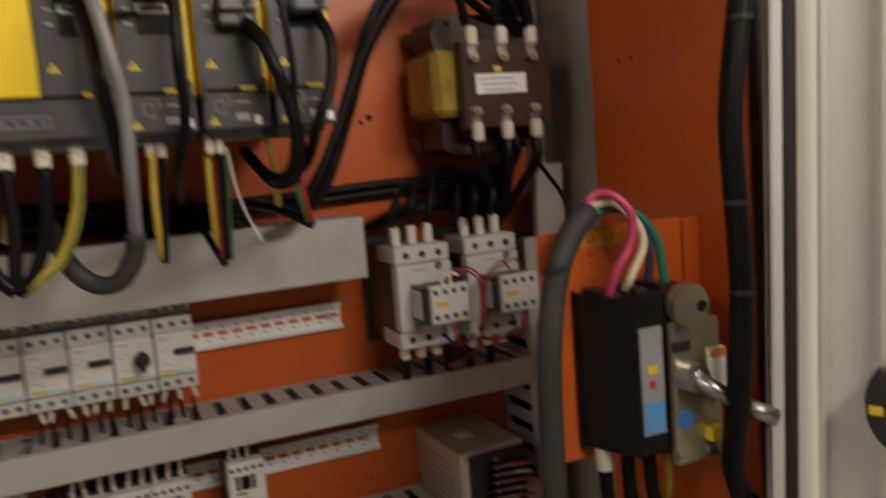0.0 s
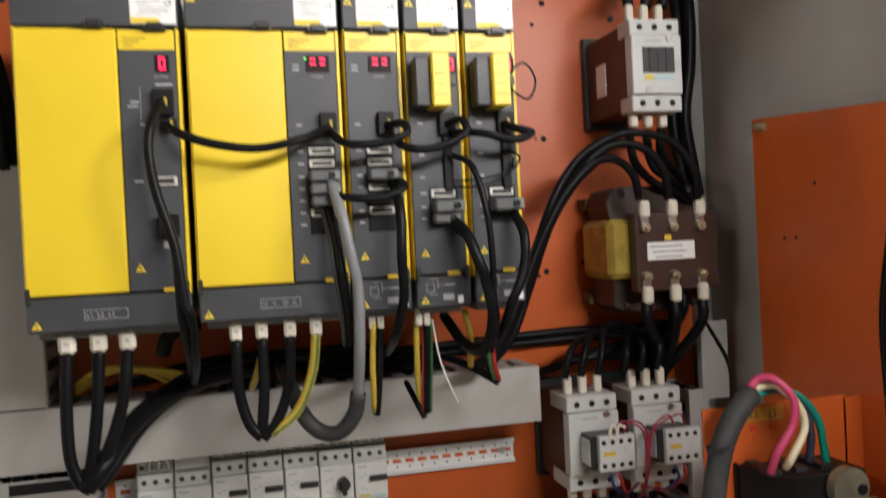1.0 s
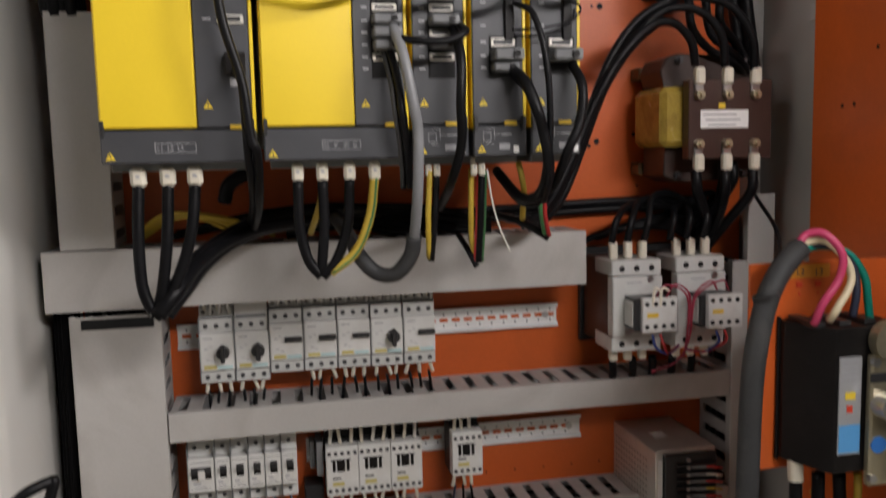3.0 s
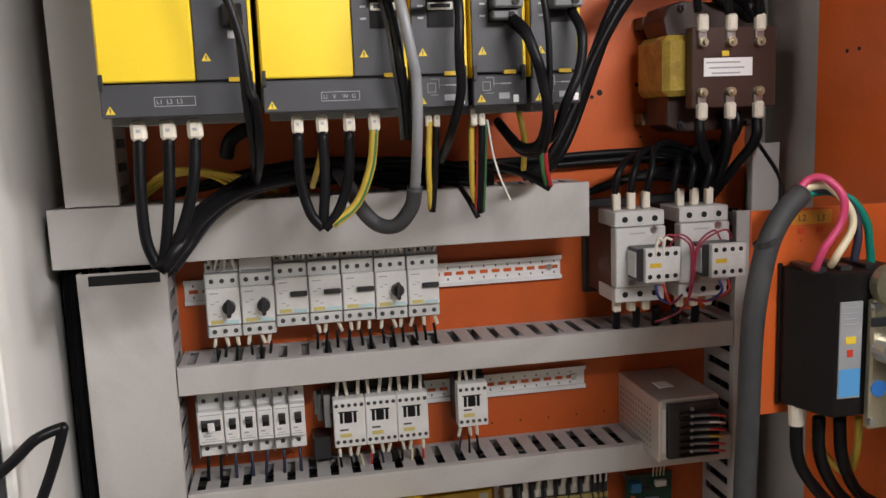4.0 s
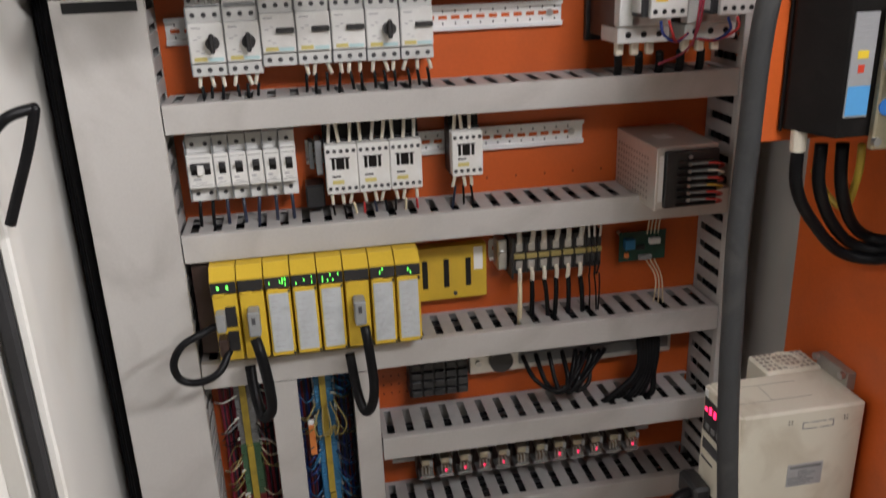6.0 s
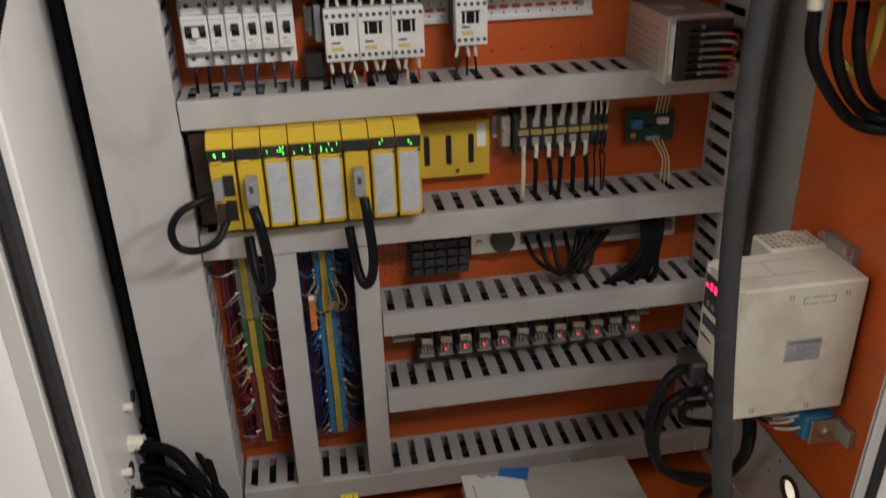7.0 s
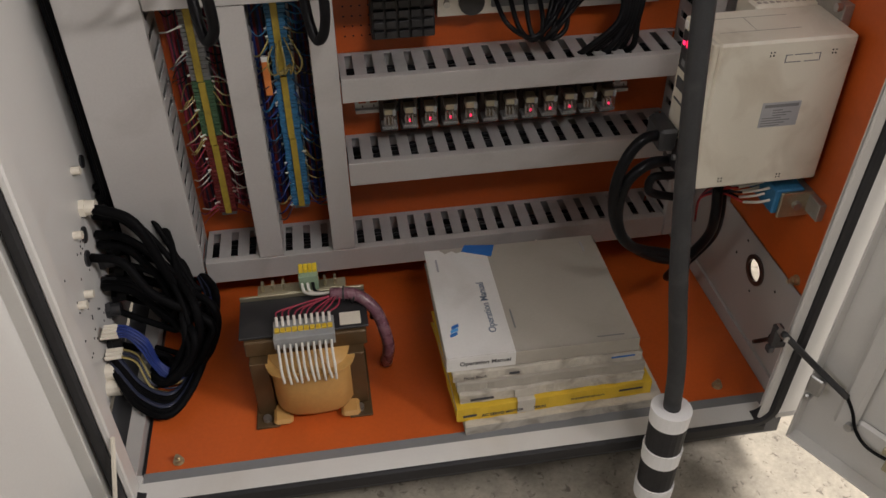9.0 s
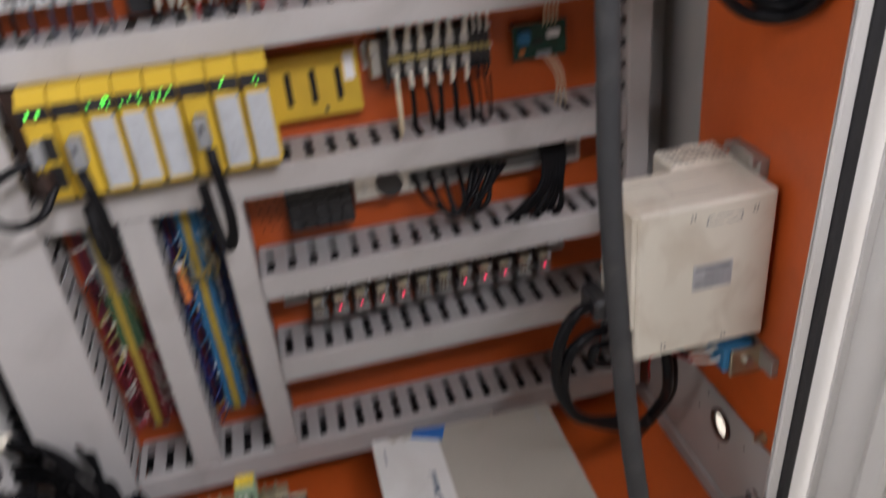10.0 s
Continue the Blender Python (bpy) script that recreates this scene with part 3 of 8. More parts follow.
def wires_in(d, axis, a, b, lo, hi, seed):
    """Dark wires that lie in a duct behind its slots."""
    rnd = random.Random(seed)
    bm = bmesh.new()
    for i in range(max(9, int((hi - lo) / 0.004))):
        u, w = rnd.uniform(lo + 0.007, hi - 0.007), rnd.uniform(-0.072, -0.022)
        pts = []
        for k in range(7):
            e = a + (b - a) * k / 6
            p, q = min(hi - 0.007, max(lo + 0.007, u + rnd.uniform(-0.006, 0.006))), w + rnd.uniform(-0.01, 0.01)
            pts.append((e, q, p) if axis == 0 else (p, q, e))
        tube(bm, pts, rnd.uniform(0.003, 0.0055), 6, 3)
    w = part("wiring", bm, CABLE, d, "dark wires inside the duct", smooth=True)
    tagged(w, kind="stuff")


def duct_h(x0, x1, z0, z1, label, yd=YD):
    """A horizontal slotted wiring duct with a clip-on cover."""
    d = thing("wiring_duct", (x0 + x1) / 2, 0, z0, label, "wiring duct", "slotted wiring ducts")
    part("base_strip", boxes((x0, x1, -0.003, -0.0005, z0 + 0.002, z1 - 0.002)), DUCT_SIDE, d)
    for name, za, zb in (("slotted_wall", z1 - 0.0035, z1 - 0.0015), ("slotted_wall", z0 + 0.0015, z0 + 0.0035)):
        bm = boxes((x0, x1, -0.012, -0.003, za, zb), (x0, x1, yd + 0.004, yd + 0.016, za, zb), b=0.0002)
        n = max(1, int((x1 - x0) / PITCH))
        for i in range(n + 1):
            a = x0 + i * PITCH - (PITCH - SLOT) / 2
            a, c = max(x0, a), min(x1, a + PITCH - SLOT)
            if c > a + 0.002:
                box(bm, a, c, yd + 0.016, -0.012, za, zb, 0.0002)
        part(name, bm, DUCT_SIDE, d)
    wires_in(d, 0, x0, x1, z0, z1, int(x0 * 1000 + z0 * 7000))
    part("cover", channel(0, x0, x1, z0, z1, yd), DUCT, d)
    return d


def duct_v(x0, x1, z0, z1, label, yd=YD, slots=True):
    """An upright slotted wiring duct with a clip-on cover."""
    d = thing("wiring_duct", (x0 + x1) / 2, 0, z0, label, "wiring duct", "slotted wiring ducts")
    part("base_strip", boxes((x0 + 0.002, x1 - 0.002, -0.003, -0.0005, z0, z1)), DUCT_SIDE, d)
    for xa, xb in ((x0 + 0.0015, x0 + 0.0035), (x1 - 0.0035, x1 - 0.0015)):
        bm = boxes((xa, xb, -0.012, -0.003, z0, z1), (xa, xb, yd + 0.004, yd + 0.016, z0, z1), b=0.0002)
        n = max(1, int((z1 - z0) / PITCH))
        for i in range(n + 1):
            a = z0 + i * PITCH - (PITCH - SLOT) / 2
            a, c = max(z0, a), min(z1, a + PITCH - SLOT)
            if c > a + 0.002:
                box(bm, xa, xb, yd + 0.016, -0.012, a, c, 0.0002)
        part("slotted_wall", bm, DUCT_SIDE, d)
    wires_in(d, 2, z0, z1, x0, x1, int(x0 * 1000 + z0 * 7000))
    part("cover", channel(2, z0, z1, x0, x1, yd), DUCT, d)
    return d


LAB = "grey slotted plastic wiring duct with its cover on"
duct_h(-0.114, 0.584, 1.323, 1.398, "wide grey wiring duct with cable shadows on its cover")
duct_h(0.022, 0.804, 1.147, 1.185, LAB)
duct_h(0.022, 0.804, 0.972, 1.011, LAB)
duct_h(0.022, 0.804, 0.780, 0.820, "grey slotted wiring duct below the yellow modules")
duct_h(0.270, 0.804, 0.622, 0.660, LAB)
duct_h(0.270, 0.804, 0.477, 0.517, LAB)
duct_h(0.024, 0.804, 0.311, 0.353, "grey slotted wiring duct just above the cabinet floor")
duct_v(-0.088, 0.020, 0.330, 1.316, "broad upright grey wiring duct, open at its top")
duct_v(-0.092, -0.028, 1.400, 1.684, "upright grey wiring duct beside the yellow amplifiers")
duct_v(0.112, 0.151, 0.355, 0.779, "narrow upright grey wiring duct between terminal rows")
duct_v(0.231, 0.268, 0.355, 0.779, "narrow upright grey wiring duct between terminal rows")
duct_v(0.806, 0.838, 0.312, 1.345, "upright slotted grey wiring duct by the side wall")
tail = thing("duct_cover", 0.848, -0.09, 1.33, "loose grey duct cover sticking up past its duct", "duct cover")
part("cover_strip", channel(2, 1.33, 1.440, 0.828, 0.870, YD - 0.002), DUCT, tail)
part("top_gap", boxes((-0.074, 0.012, YD - 0.0012, YD - 0.0004, 1.300, 1.313)), VOID, [o for o in scene.objects if o.name.startswith("wiring_duct") and abs(o.location.x + 0.034) < 0.002][0], "dark open end")


# ---- mounting rails ----
def din_rail(x0, x1, z, label):
    r = thing("mounting_rail", (x0 + x1) / 2, 0, z - 0.0175, label, "mounting rail", "mounting rails")
    part("web", boxes((x0, x1, -0.0015, -0.0003, z - 0.0125, z + 0.0125), b=0.0002), RAIL, r)
    part("flange", boxes((x0, x1, -0.0085, -0.0015, z + 0.0115, z + 0.0125), (x0, x1, -0.0085, -0.0075, z + 0.0125, z + 0.0175), b=0.0002), RAIL, r)
    part("flange", boxes((x0, x1, -0.0085, -0.0015, z - 0.0125, z - 0.0115), (x0, x1, -0.0085, -0.0075, z - 0.0175, z - 0.0125), b=0.0002), RAIL, r)
    n = int((x1 - x0) / 0.018)
    for i in range(n):
        c = x0 + 0.012 + 0.018 * i
        part("slot", boxes((c - 0.006, c + 0.006, -0.0021, -0.0014, z - 0.0026, z + 0.0026), b=0.002), ORANGE, r)
        part("dash", boxes((c - 0.001, c + 0.001, -0.0022, -0.0014, z - 0.0100, z - 0.0065), b=0.0003), SCREW, r)
        part("dash", boxes((c - 0.001, c + 0.001, -0.0022, -0.0014, z + 0.0065, z + 0.0100), b=0.0003), SCREW, r)
    part("rail_screw", rods(((x1 - 0.018, 0, z), (x1 - 0.018, -0.005, z), 0.005)), STEEL, r)
    return r


din_rail(0.028, 0.572, 1.266, "perforated zinc mounting rail, half of it empty")
din_rail(0.195, 0.608, 1.092, "perforated zinc mounting rail, partly empty")
din_rail(0.460, 0.640, 0.917, "short perforated zinc mounting rail")
din_rail(0.290, 0.740, 0.573, "perforated zinc mounting rail behind the relays")


# ---- servo amplifiers ----
YA, ZA0, ZA1 = -0.293, 1.503, 1.861

bracket = thing("amplifier_bracket", 0.25, -0.012, 1.55, "zinc mounting frame behind the amplifiers, reflection put in its colour", "bracket")
part("frame_plate", boxes((-0.052, 0.547, -0.013, -0.001, 1.52, 1.885), b=0.001), ZINC_LIT, bracket)
part("top_rail", boxes((-0.044, 0.540, -0.030, -0.001, 1.887, 1.955), b=0.002), ZINC_LIT, bracket, "folded zinc top rail, bright reflection put in its colour")


def marks(parent, rows, y, material=INK_GREY):
    """Small bars of unreadable print."""
    for x0, x1, z0, z1 in rows:
        part("print_bar", boxes((x0, x1, y - 0.0004, y + 0.0003, z0, z1), b=0.0001), material, parent)


def port(parent, x, z, w=0.025, h=0.0075, y=YA + 0.001):
    p = part("port", boxes((x - w / 2, x + w / 2, y - 0.004, y, z - h / 2, z + h / 2), b=0.001), SOCKET_METAL, parent, "metal-framed socket")
    part("socket", boxes((x - w / 2 + 0.003, x + w / 2 - 0.003, y - 0.0048, y - 0.003, z - h / 2 + 0.002, z + h / 2 - 0.002), b=0.0005), BLACK, p)
    return p


def plug(parent, x, z, w=0.03, h=0.012, d=0.020, y=YA):
    p = part("plug", boxes((x - w / 2, x + w / 2, y - d, y, z - h / 2, z + h / 2), b=0.002), PLUG_GREY, parent, "grey cable plug")
    part("clip", boxes((x + w * 0.12, x + w * 0.48, y - d - 0.0015, y - d + 0.001, z - h / 2 + 0.001, z + h / 2 - 0.001), b=0.001), DEVICE_DARK, p)
    part("strain_relief", rods(((x + w * 0.22, y - d - 0.003, z), (x + w * 0.22, y - d, z), h * 0.30), seg=10), SWITCH_BLACK, p)
    return p


def black_port(parent, x, z, w=0.016, h=0.022, y=YA):
    p = part("port", boxes((x - w / 2, x + w / 2, y - 0.008, y, z - h / 2, z + h / 2), b=0.001), SWITCH_BLACK, parent, "black plug-in socket")
    part("contact", boxes((x + 0.001, x + 0.004, y - 0.0095, y - 0.007, z - 0.004, z + 0.004), b=0.0005), W_YELLOW, p)
    return p


def latch(parent, x, z, w=0.022):
    part("latch", boxes((x - w / 2, x + w / 2, YA - 0.007, YA, z - 0.003, z + 0.003), (x - w / 2 + 0.004, x + w / 2 - 0.004, YA - 0.009, YA, z - 0.0015, z + 0.005), b=0.001), BLACK, parent, "black plastic latch")


def sign(parent, x, y, z):
    """A yellow warning triangle with its dark mark."""
    part("warning_sign", tri(bmesh.new(), x, y, z, 0.0048), YELLOW, parent)
    part("sign_mark", boxes((x - 0.0006, x + 0.0006, y - 0.0003, y + 0.0002, z + 0.0024, z + 0.0056), (x - 0.0006, x + 0.0006, y - 0.0003, y + 0.0002, z + 0.0009, z + 0.0018), b=0.0001), INK, parent)


def amplifier(x0, x1, cover, digits, label, aside=0.017):
    a = thing("servo_amplifier", (x0 + x1) / 2, YA, ZA0, label, "servo amplifier", "servo amplifiers")
    w = x1 - x0
    part("body", boxes((x0 + 0.002, x1 - 0.002, YA + 0.012, -0.014, ZA0 + 0.004, ZA1 - 0.002), b=0.001), DEVICE_DARK, a, "dark side walls")
    part("side_rib", boxes((x0, x0 + 0.003, YA + 0.002, YA + 0.03, ZA0 + 0.03, 1.796)), AMP_YELLOW, a, "yellow edge")
    part("side_rib", boxes((x1 - 0.0035, x1, YA + 0.002, YA + 0.03, ZA0 + 0.03, 1.796)), AMP_YELLOW, a, "yellow edge")
    head = part("top_cover", boxes((x0, x1, YA, YA + 0.02, 1.797, ZA1), b=0.0015), AMP_GREY, a, "dark grey top cover")
    part("stripe", boxes((x0 + 0.002, x1 - 0.002, YA - 0.0005, YA + 0.002, 1.8475, 1.8595), b=0.0004), AMP_YELLOW, head, "yellow stripe")
    for k in range(5):
        part("logo_bar", boxes((x1 - 0.0285 + 0.0049 * k, x1 - 0.0244 + 0.0049 * k, YA - 0.0009, YA, 1.8497, 1.8538), b=0.0008), INK_RED, head, "red maker's mark")
    part("tag", boxes((x0 + 0.002, x0 + 0.016, YA - 0.0005, YA + 0.001, 1.8405, 1.847), b=0.0003), PAPER if 0.15 < x0 < 0.2 else YELLOW, head)
    sign(head, x0 + 0.0065, YA - 0.0006, 1.822)
    lx0, lx1 = (x1 - 0.0445, x1 - 0.0015) if w > 0.1 else (x0 + 0.015, x1 - 0.001)
    plate = part("rating_label", boxes((lx0, lx1, YA - 0.0006, YA + 0.001, 1.7995, 1.845), b=0.0003), PAPER, head, "white rating label with small print")
    part("label_foot", boxes((lx0 + 0.0005, lx0 + (lx1 - lx0) * 0.62, YA - 0.0010, YA, 1.800, 1.8055), b=0.0002), YELLOW, plate)
    rnd = random.Random(int(x0 * 9000))
    for k in range(11):
        zz = 1.8432 - 0.0034 * k
        xa = lx0 + 0.003 + rnd.random() * 0.006
        part("print_bar", boxes((xa, min(lx1 - (0.014 if 4 < k < 8 else 0.004), xa + 0.008 + rnd.random() * 0.022), YA - 0.0009, YA, zz - 0.0009, zz), b=0.0002), DEVICE_DARK if k in (1, 2, 6, 9) else INK_GREY, plate)
    lettering("CE", 0.0065, facing(lx1 - 0.011, YA - 0.0008, 1.8185), INK, plate)
    cx0 = x0
    if cover:
        cx0 = x0 + cover
        part("front_cover", boxes((x0 + 0.001, cx0, YA - 0.001, YA + 0.016, 1.538, 1.7945), b=0.0015), AMP_YELLOW, a, "large yellow front cover")
        latch(a, x0 + w * 0.47 if w > 0.152 else x0 + w * 0.49, 1.797, 0.02)
    strip = part("control_panel", boxes((cx0 + 0.0008, x1 - 0.004, YA, YA + 0.014, 1.538, 1.7945), b=0.001), AMP_GREY, a, "dark grey control panel")
    part("panel_header", boxes((cx0 + 0.0015, x1 - 0.0045, YA - 0.0006, YA + 0.002, 1.774, 1.7935), b=0.0004), AMP_YELLOW, strip, "yellow warning label")
    for k in range(3):
        part("print_bar", boxes((cx0 + 0.006, cx0 + 0.028 - 0.006 * k, YA - 0.0009, YA, 1.7845 - 0.0035 * k, 1.786 - 0.0035 * k), b=0.0002), HEADER_PRINT, strip)
    latch(strip, x1 - 0.022, 1.7945, 0.022)
    sign(strip, cx0 + 0.012, YA - 0.0007, 1.557)
    band = part("terminal_cover", boxes((x0 + 0.0005, x1 - 0.0005, YA - 0.0005, YA + 0.02, ZA0, 1.536), b=0.0015), AMP_GREY, a, "dark grey lower terminal cover")
    sign(band, x0 + 0.0095, YA - 0.0012, 1.507)
    part("catch", boxes((x1 - 0.026, x1 - 0.012, YA - 0.003, YA, 1.536, 1.5405), b=0.0006), PLC_YELLOW, band)
    for xx in (x0 + 0.003, x1 - 0.004):
        part("catch", boxes((xx - 0.002, xx + 0.002, YA - 0.004, YA + 0.004, 1.530, 1.546), b=0.0005), BLACK, band)
    part("terminal_shelf", boxes((x0 + 0.006, x1 - 0.006, YA + 0.02, YA + 0.10, ZA0 - 0.008, ZA0 + 0.003), b=0.001), DEVICE_DARK, a)
    # status display
    n = len(digits)
    dx = x1 - aside if n == 1 else x1 - 0.023
    win = part("display", boxes((dx - 0.005 * n - 0.002, dx + 0.005 * n + 0.002, YA - 0.0012, YA + 0.002, 1.752, 1.769), b=0.0006), DISPLAY, strip, "dark window with red digits")
    bm = bmesh.new()
    for k, ch in enumerate(digits):
        digit(bm, ch, dx - 0.005 * n + 0.0022 + 0.010 * k, YA - 0.0019, 1.7545, 0.0118)
    part("lit_digits", bm, LED_RED, win, "red lit digits")
    lettering("STATUS", 0.0036, facing(dx - 0.0075, YA - 0.0006, 1.7465), INK_GREY, strip)
    return a, strip, band


AX = ((0.000, 0.152), (0.158, 0.310), (0.3145, 0.3745), (0.379, 0.4395), (0.444, 0.5015))
a1, s1, b1 = amplifier(*AX[0], 0.0935, "0", "dark grey amplifier module with a large plain yellow cover")
a2, s2, b2 = amplifier(*AX[1], 0.0945, "==", "dark grey amplifier with a large yellow cover and many plugs")
a3, s3, b3 = amplifier(*AX[2], 0, "==", "narrow dark grey amplifier module with cable plugs")
a4, s4, b4 = amplifier(*AX[3], 0, "0", "narrow dark grey amplifier with a yellow terminal box", 0.0115)
a5, s5, b5 = amplifier(*AX[4], 0, "0", "narrow dark grey amplifier with a yellow terminal box, end of row", 0.0095)

# first unit
black_port(s1, 0.1345, 1.722, 0.020, 0.026)
black_port(s1, 0.139, 1.700, 0.016, 0.012)
port(s1, 0.131, 1.645, 0.026, 0.009)
black_port(s1, 0.134, 1.601, 0.020, 0.022)
marks(s1, ((0.104, 0.112, 1.722, 1.724), (0.101, 0.111, 1.718, 1.7195), (0.112, 0.120, 1.700, 1.702), (0.104, 0.112, 1.6445, 1.6465), (0.128, 0.144, 1.739, 1.741), (0.1130, 0.1135, 1.705, 1.738), (0.128, 0.136, 1.579, 1.587)), YA)
# second and third unit
for s, x in ((s2, 0.2865), (s3, 0.3465)):
    part("connector_bay", boxes((x - 0.0145, x + 0.0145, YA - 0.0006, YA + 0.001, 1.586, 1.679), b=0.0004), VOID, s, "black connector bay")
    black_port(s, x + 0.008, 1.698, 0.017, 0.024)
    port(s, x, 1.671, 0.026)
    port(s, x, 1.6585, 0.026)
    plug(s, x + 0.001, 1.6445, 0.030, 0.011, 0.022)
    if s is s2:
        plug(s, x + 0.001, 1.6315, 0.030, 0.011, 0.022)
        plug(s, x + 0.001, 1.619, 0.028, 0.010, 0.020)
    else:
        port(s, x, 1.633, 0.026)
        plug(s, x, 1.620, 0.027, 0.009, 0.016)
    port(s, x, 1.608, 0.027, 0.008)
    part("port", boxes((x - 0.0135, x + 0.0135, YA - 0.001, YA + 0.003, 1.588, 1.603), b=0.0008), VOID, s, "empty black socket")
    marks(s, [(x - 0.024, x - 0.018, z, z + 0.0022) for z in (1.697, 1.670, 1.6575, 1.644, 1.632, 1.6195, 1.607, 1.595)], YA)
    marks(s, ((x - 0.025, x - 0.018, 1.758, 1.760), (x - 0.025, x - 0.018, 1.7535, 1.7555)), YA)
part("lamp", boxes((0.2735, 0.2755, YA - 0.0012, YA, 1.7655, 1.7668), b=0.0002), LED_GREEN, s2, "lit green lamp")
# fourth and fifth unit
for s, x in ((s4, 0.379), (s5, 0.444)):
    blk = part("terminal_box", boxes((x + 0.004, x + 0.021, YA - 0.026, YA, 1.712, 1.764), b=0.002), BLACK, s, "black plug-in terminal box")
    lab = part("box_cover", boxes((x + 0.0205, x + 0.0395, YA - 0.034, YA, 1.711, 1.766), b=0.0015), AMP_YELLOW, s, "yellow warning cover")
    for k in range(4):
        part("print_bar", boxes((x + 0.023, x + 0.036 - 0.003 * (k % 2), YA - 0.0344, YA - 0.033, 1.723 + 0.0105 * k, 1.7240 + 0.0105 * k), b=0.0002), HEADER_PRINT, lab)
    part("socket", boxes((x + 0.046, x + 0.054, YA - 0.004, YA, 1.738, 1.747), b=0.0008), BLACK, s)
    black_port(s, x + 0.041, 1.697, 0.018, 0.024)
    part("connector_bay", boxes((x + 0.019, x + 0.050, YA - 0.0006, YA + 0.001, 1.590, 1.630), b=0.0004), VOID, s, "black connector bay")
    part("cable_slot", boxes((x + 0.036, x + 0.046, YA - 0.005, YA + 0.002, 1.626, 1.684), b=0.001), SWITCH_BLACK, s, "black upright connector")
    port(s, x + 0.034, 1.6235, 0.027, 0.009)
    plug(s, x + 0.036, 1.609, 0.032, 0.013, 0.024)
    if s is s4:
        plug(s, x + 0.034, 1.5965, 0.028, 0.010, 0.018)
    marks(s, [(x + 0.010, x + 0.016, z, z + 0.0022) for z in (1.697, 1.664, 1.640, 1.623, 1.6085, 1.596)], YA)
# marks on the lower covers
for b, x, n in ((b1, 0.052, 3), (b2, 0.218, 4)):
    part("frame_line", boxes((x, x + 0.040, YA - 0.0011, YA, 1.5225, 1.5231), (x, x + 0.040, YA - 0.0011, YA, 1.5135, 1.5141), (x, x + 0.0006, YA - 0.0011, YA, 1.5135, 1.5231), (x + 0.0394, x + 0.040, YA - 0.0011, YA, 1.5135, 1.5231), b=0.0001), INK_GREY, b)
    for k, tx in enumerate(("L1", "L2", "L3") if n == 3 else ("U", "V", "W", "G")):
        lettering(tx, 0.0062, facing(x + 0.002 + 0.0098 * k, YA - 0.0009, 1.516), INK_GREY, b)
for b, x in ((b3, 0.330), (b4, 0.390), (b5, 0.458)):
    part("outlet_sign", boxes((x, x + 0.009, YA - 0.0011, YA, 1.519, 1.5196), (x, x + 0.009, YA - 0.0011, YA, 1.528, 1.5286), (x, x + 0.0006, YA - 0.0011, YA, 1.519, 1.5286), (x + 0.0084, x + 0.009, YA - 0.0011, YA, 1.519, 1.5286), (x + 0.003, x + 0.012, YA - 0.0011, YA, 1.5160, 1.5166), b=0.0001), INK_GREY, b)
    part("outlet_sign", boxes((x + 0.004, x + 0.013, YA - 0.0011, YA, 1.5325, 1.5331), (x + 0.0124, x + 0.013, YA - 0.0011, YA, 1.5225, 1.5331), (x + 0.013, x + 0.019, YA - 0.0011, YA, 1.5262, 1.5267), b=0.0001), INK_GREY, b)
    marks(b, ((x + 0.020, x + 0.032, 1.5255, 1.527), (x + 0.018, x + 0.03, 1.510, 1.5165)), YA - 0.0006)
    part("white_tag", boxes((x + 0.034, x + 0.040, YA - 0.0012, YA, 1.506, 1.514), b=0.0003), PAPER, b)


# power leads with printed sleeves
def sleeve(x, y, z0, z1, w, label="ivory printed cable sleeve"):
    s = thing("cable_sleeve", x, y, z0, label, "cable sleeve", "printed cable sleeves")
    part("tube", boxes((x - w, x + w, y - w, y + w, z0, z1), b=w * 0.45), IVORY, s)
    part("print_bar", boxes((x - w * 0.25, x + w * 0.3, y - w - 0.0004, y - w + 0.0004, z0 + (z1 - z0) * 0.45, z0 + (z1 - z0) * 0.6), b=0.0002), INK_GREY, s)
    return s


# ---- small switchgear on the rails ----
def screws_row(parent, xs, y, z, r=0.0032):
    for x in xs:
        s = part("terminal_screw", rods(((x, y + 0.001, z), (x, y - 0.0007, z), r), seg=10), SCREW, parent)


def leads(parent_name, xs, z0, z1, y0, y1, material, label, r=0.0022, sleeve_at=None):
    """Short leads, each a thing of its own, with a light ferrule sleeve."""
    for i, x in enumerate(xs):
        rnd = random.Random(int(x * 10000) + int(z0 * 100))
        dx = rnd.uniform(-0.0065, 0.0065)
        cable(parent_name, [(x, y0, z0), (x + dx * 0.4, (y0 + y1) / 2 - 0.003, (z0 * 2 + z1) / 3), (x + dx, y1, z1)], r, material, label, "short control leads", 7)


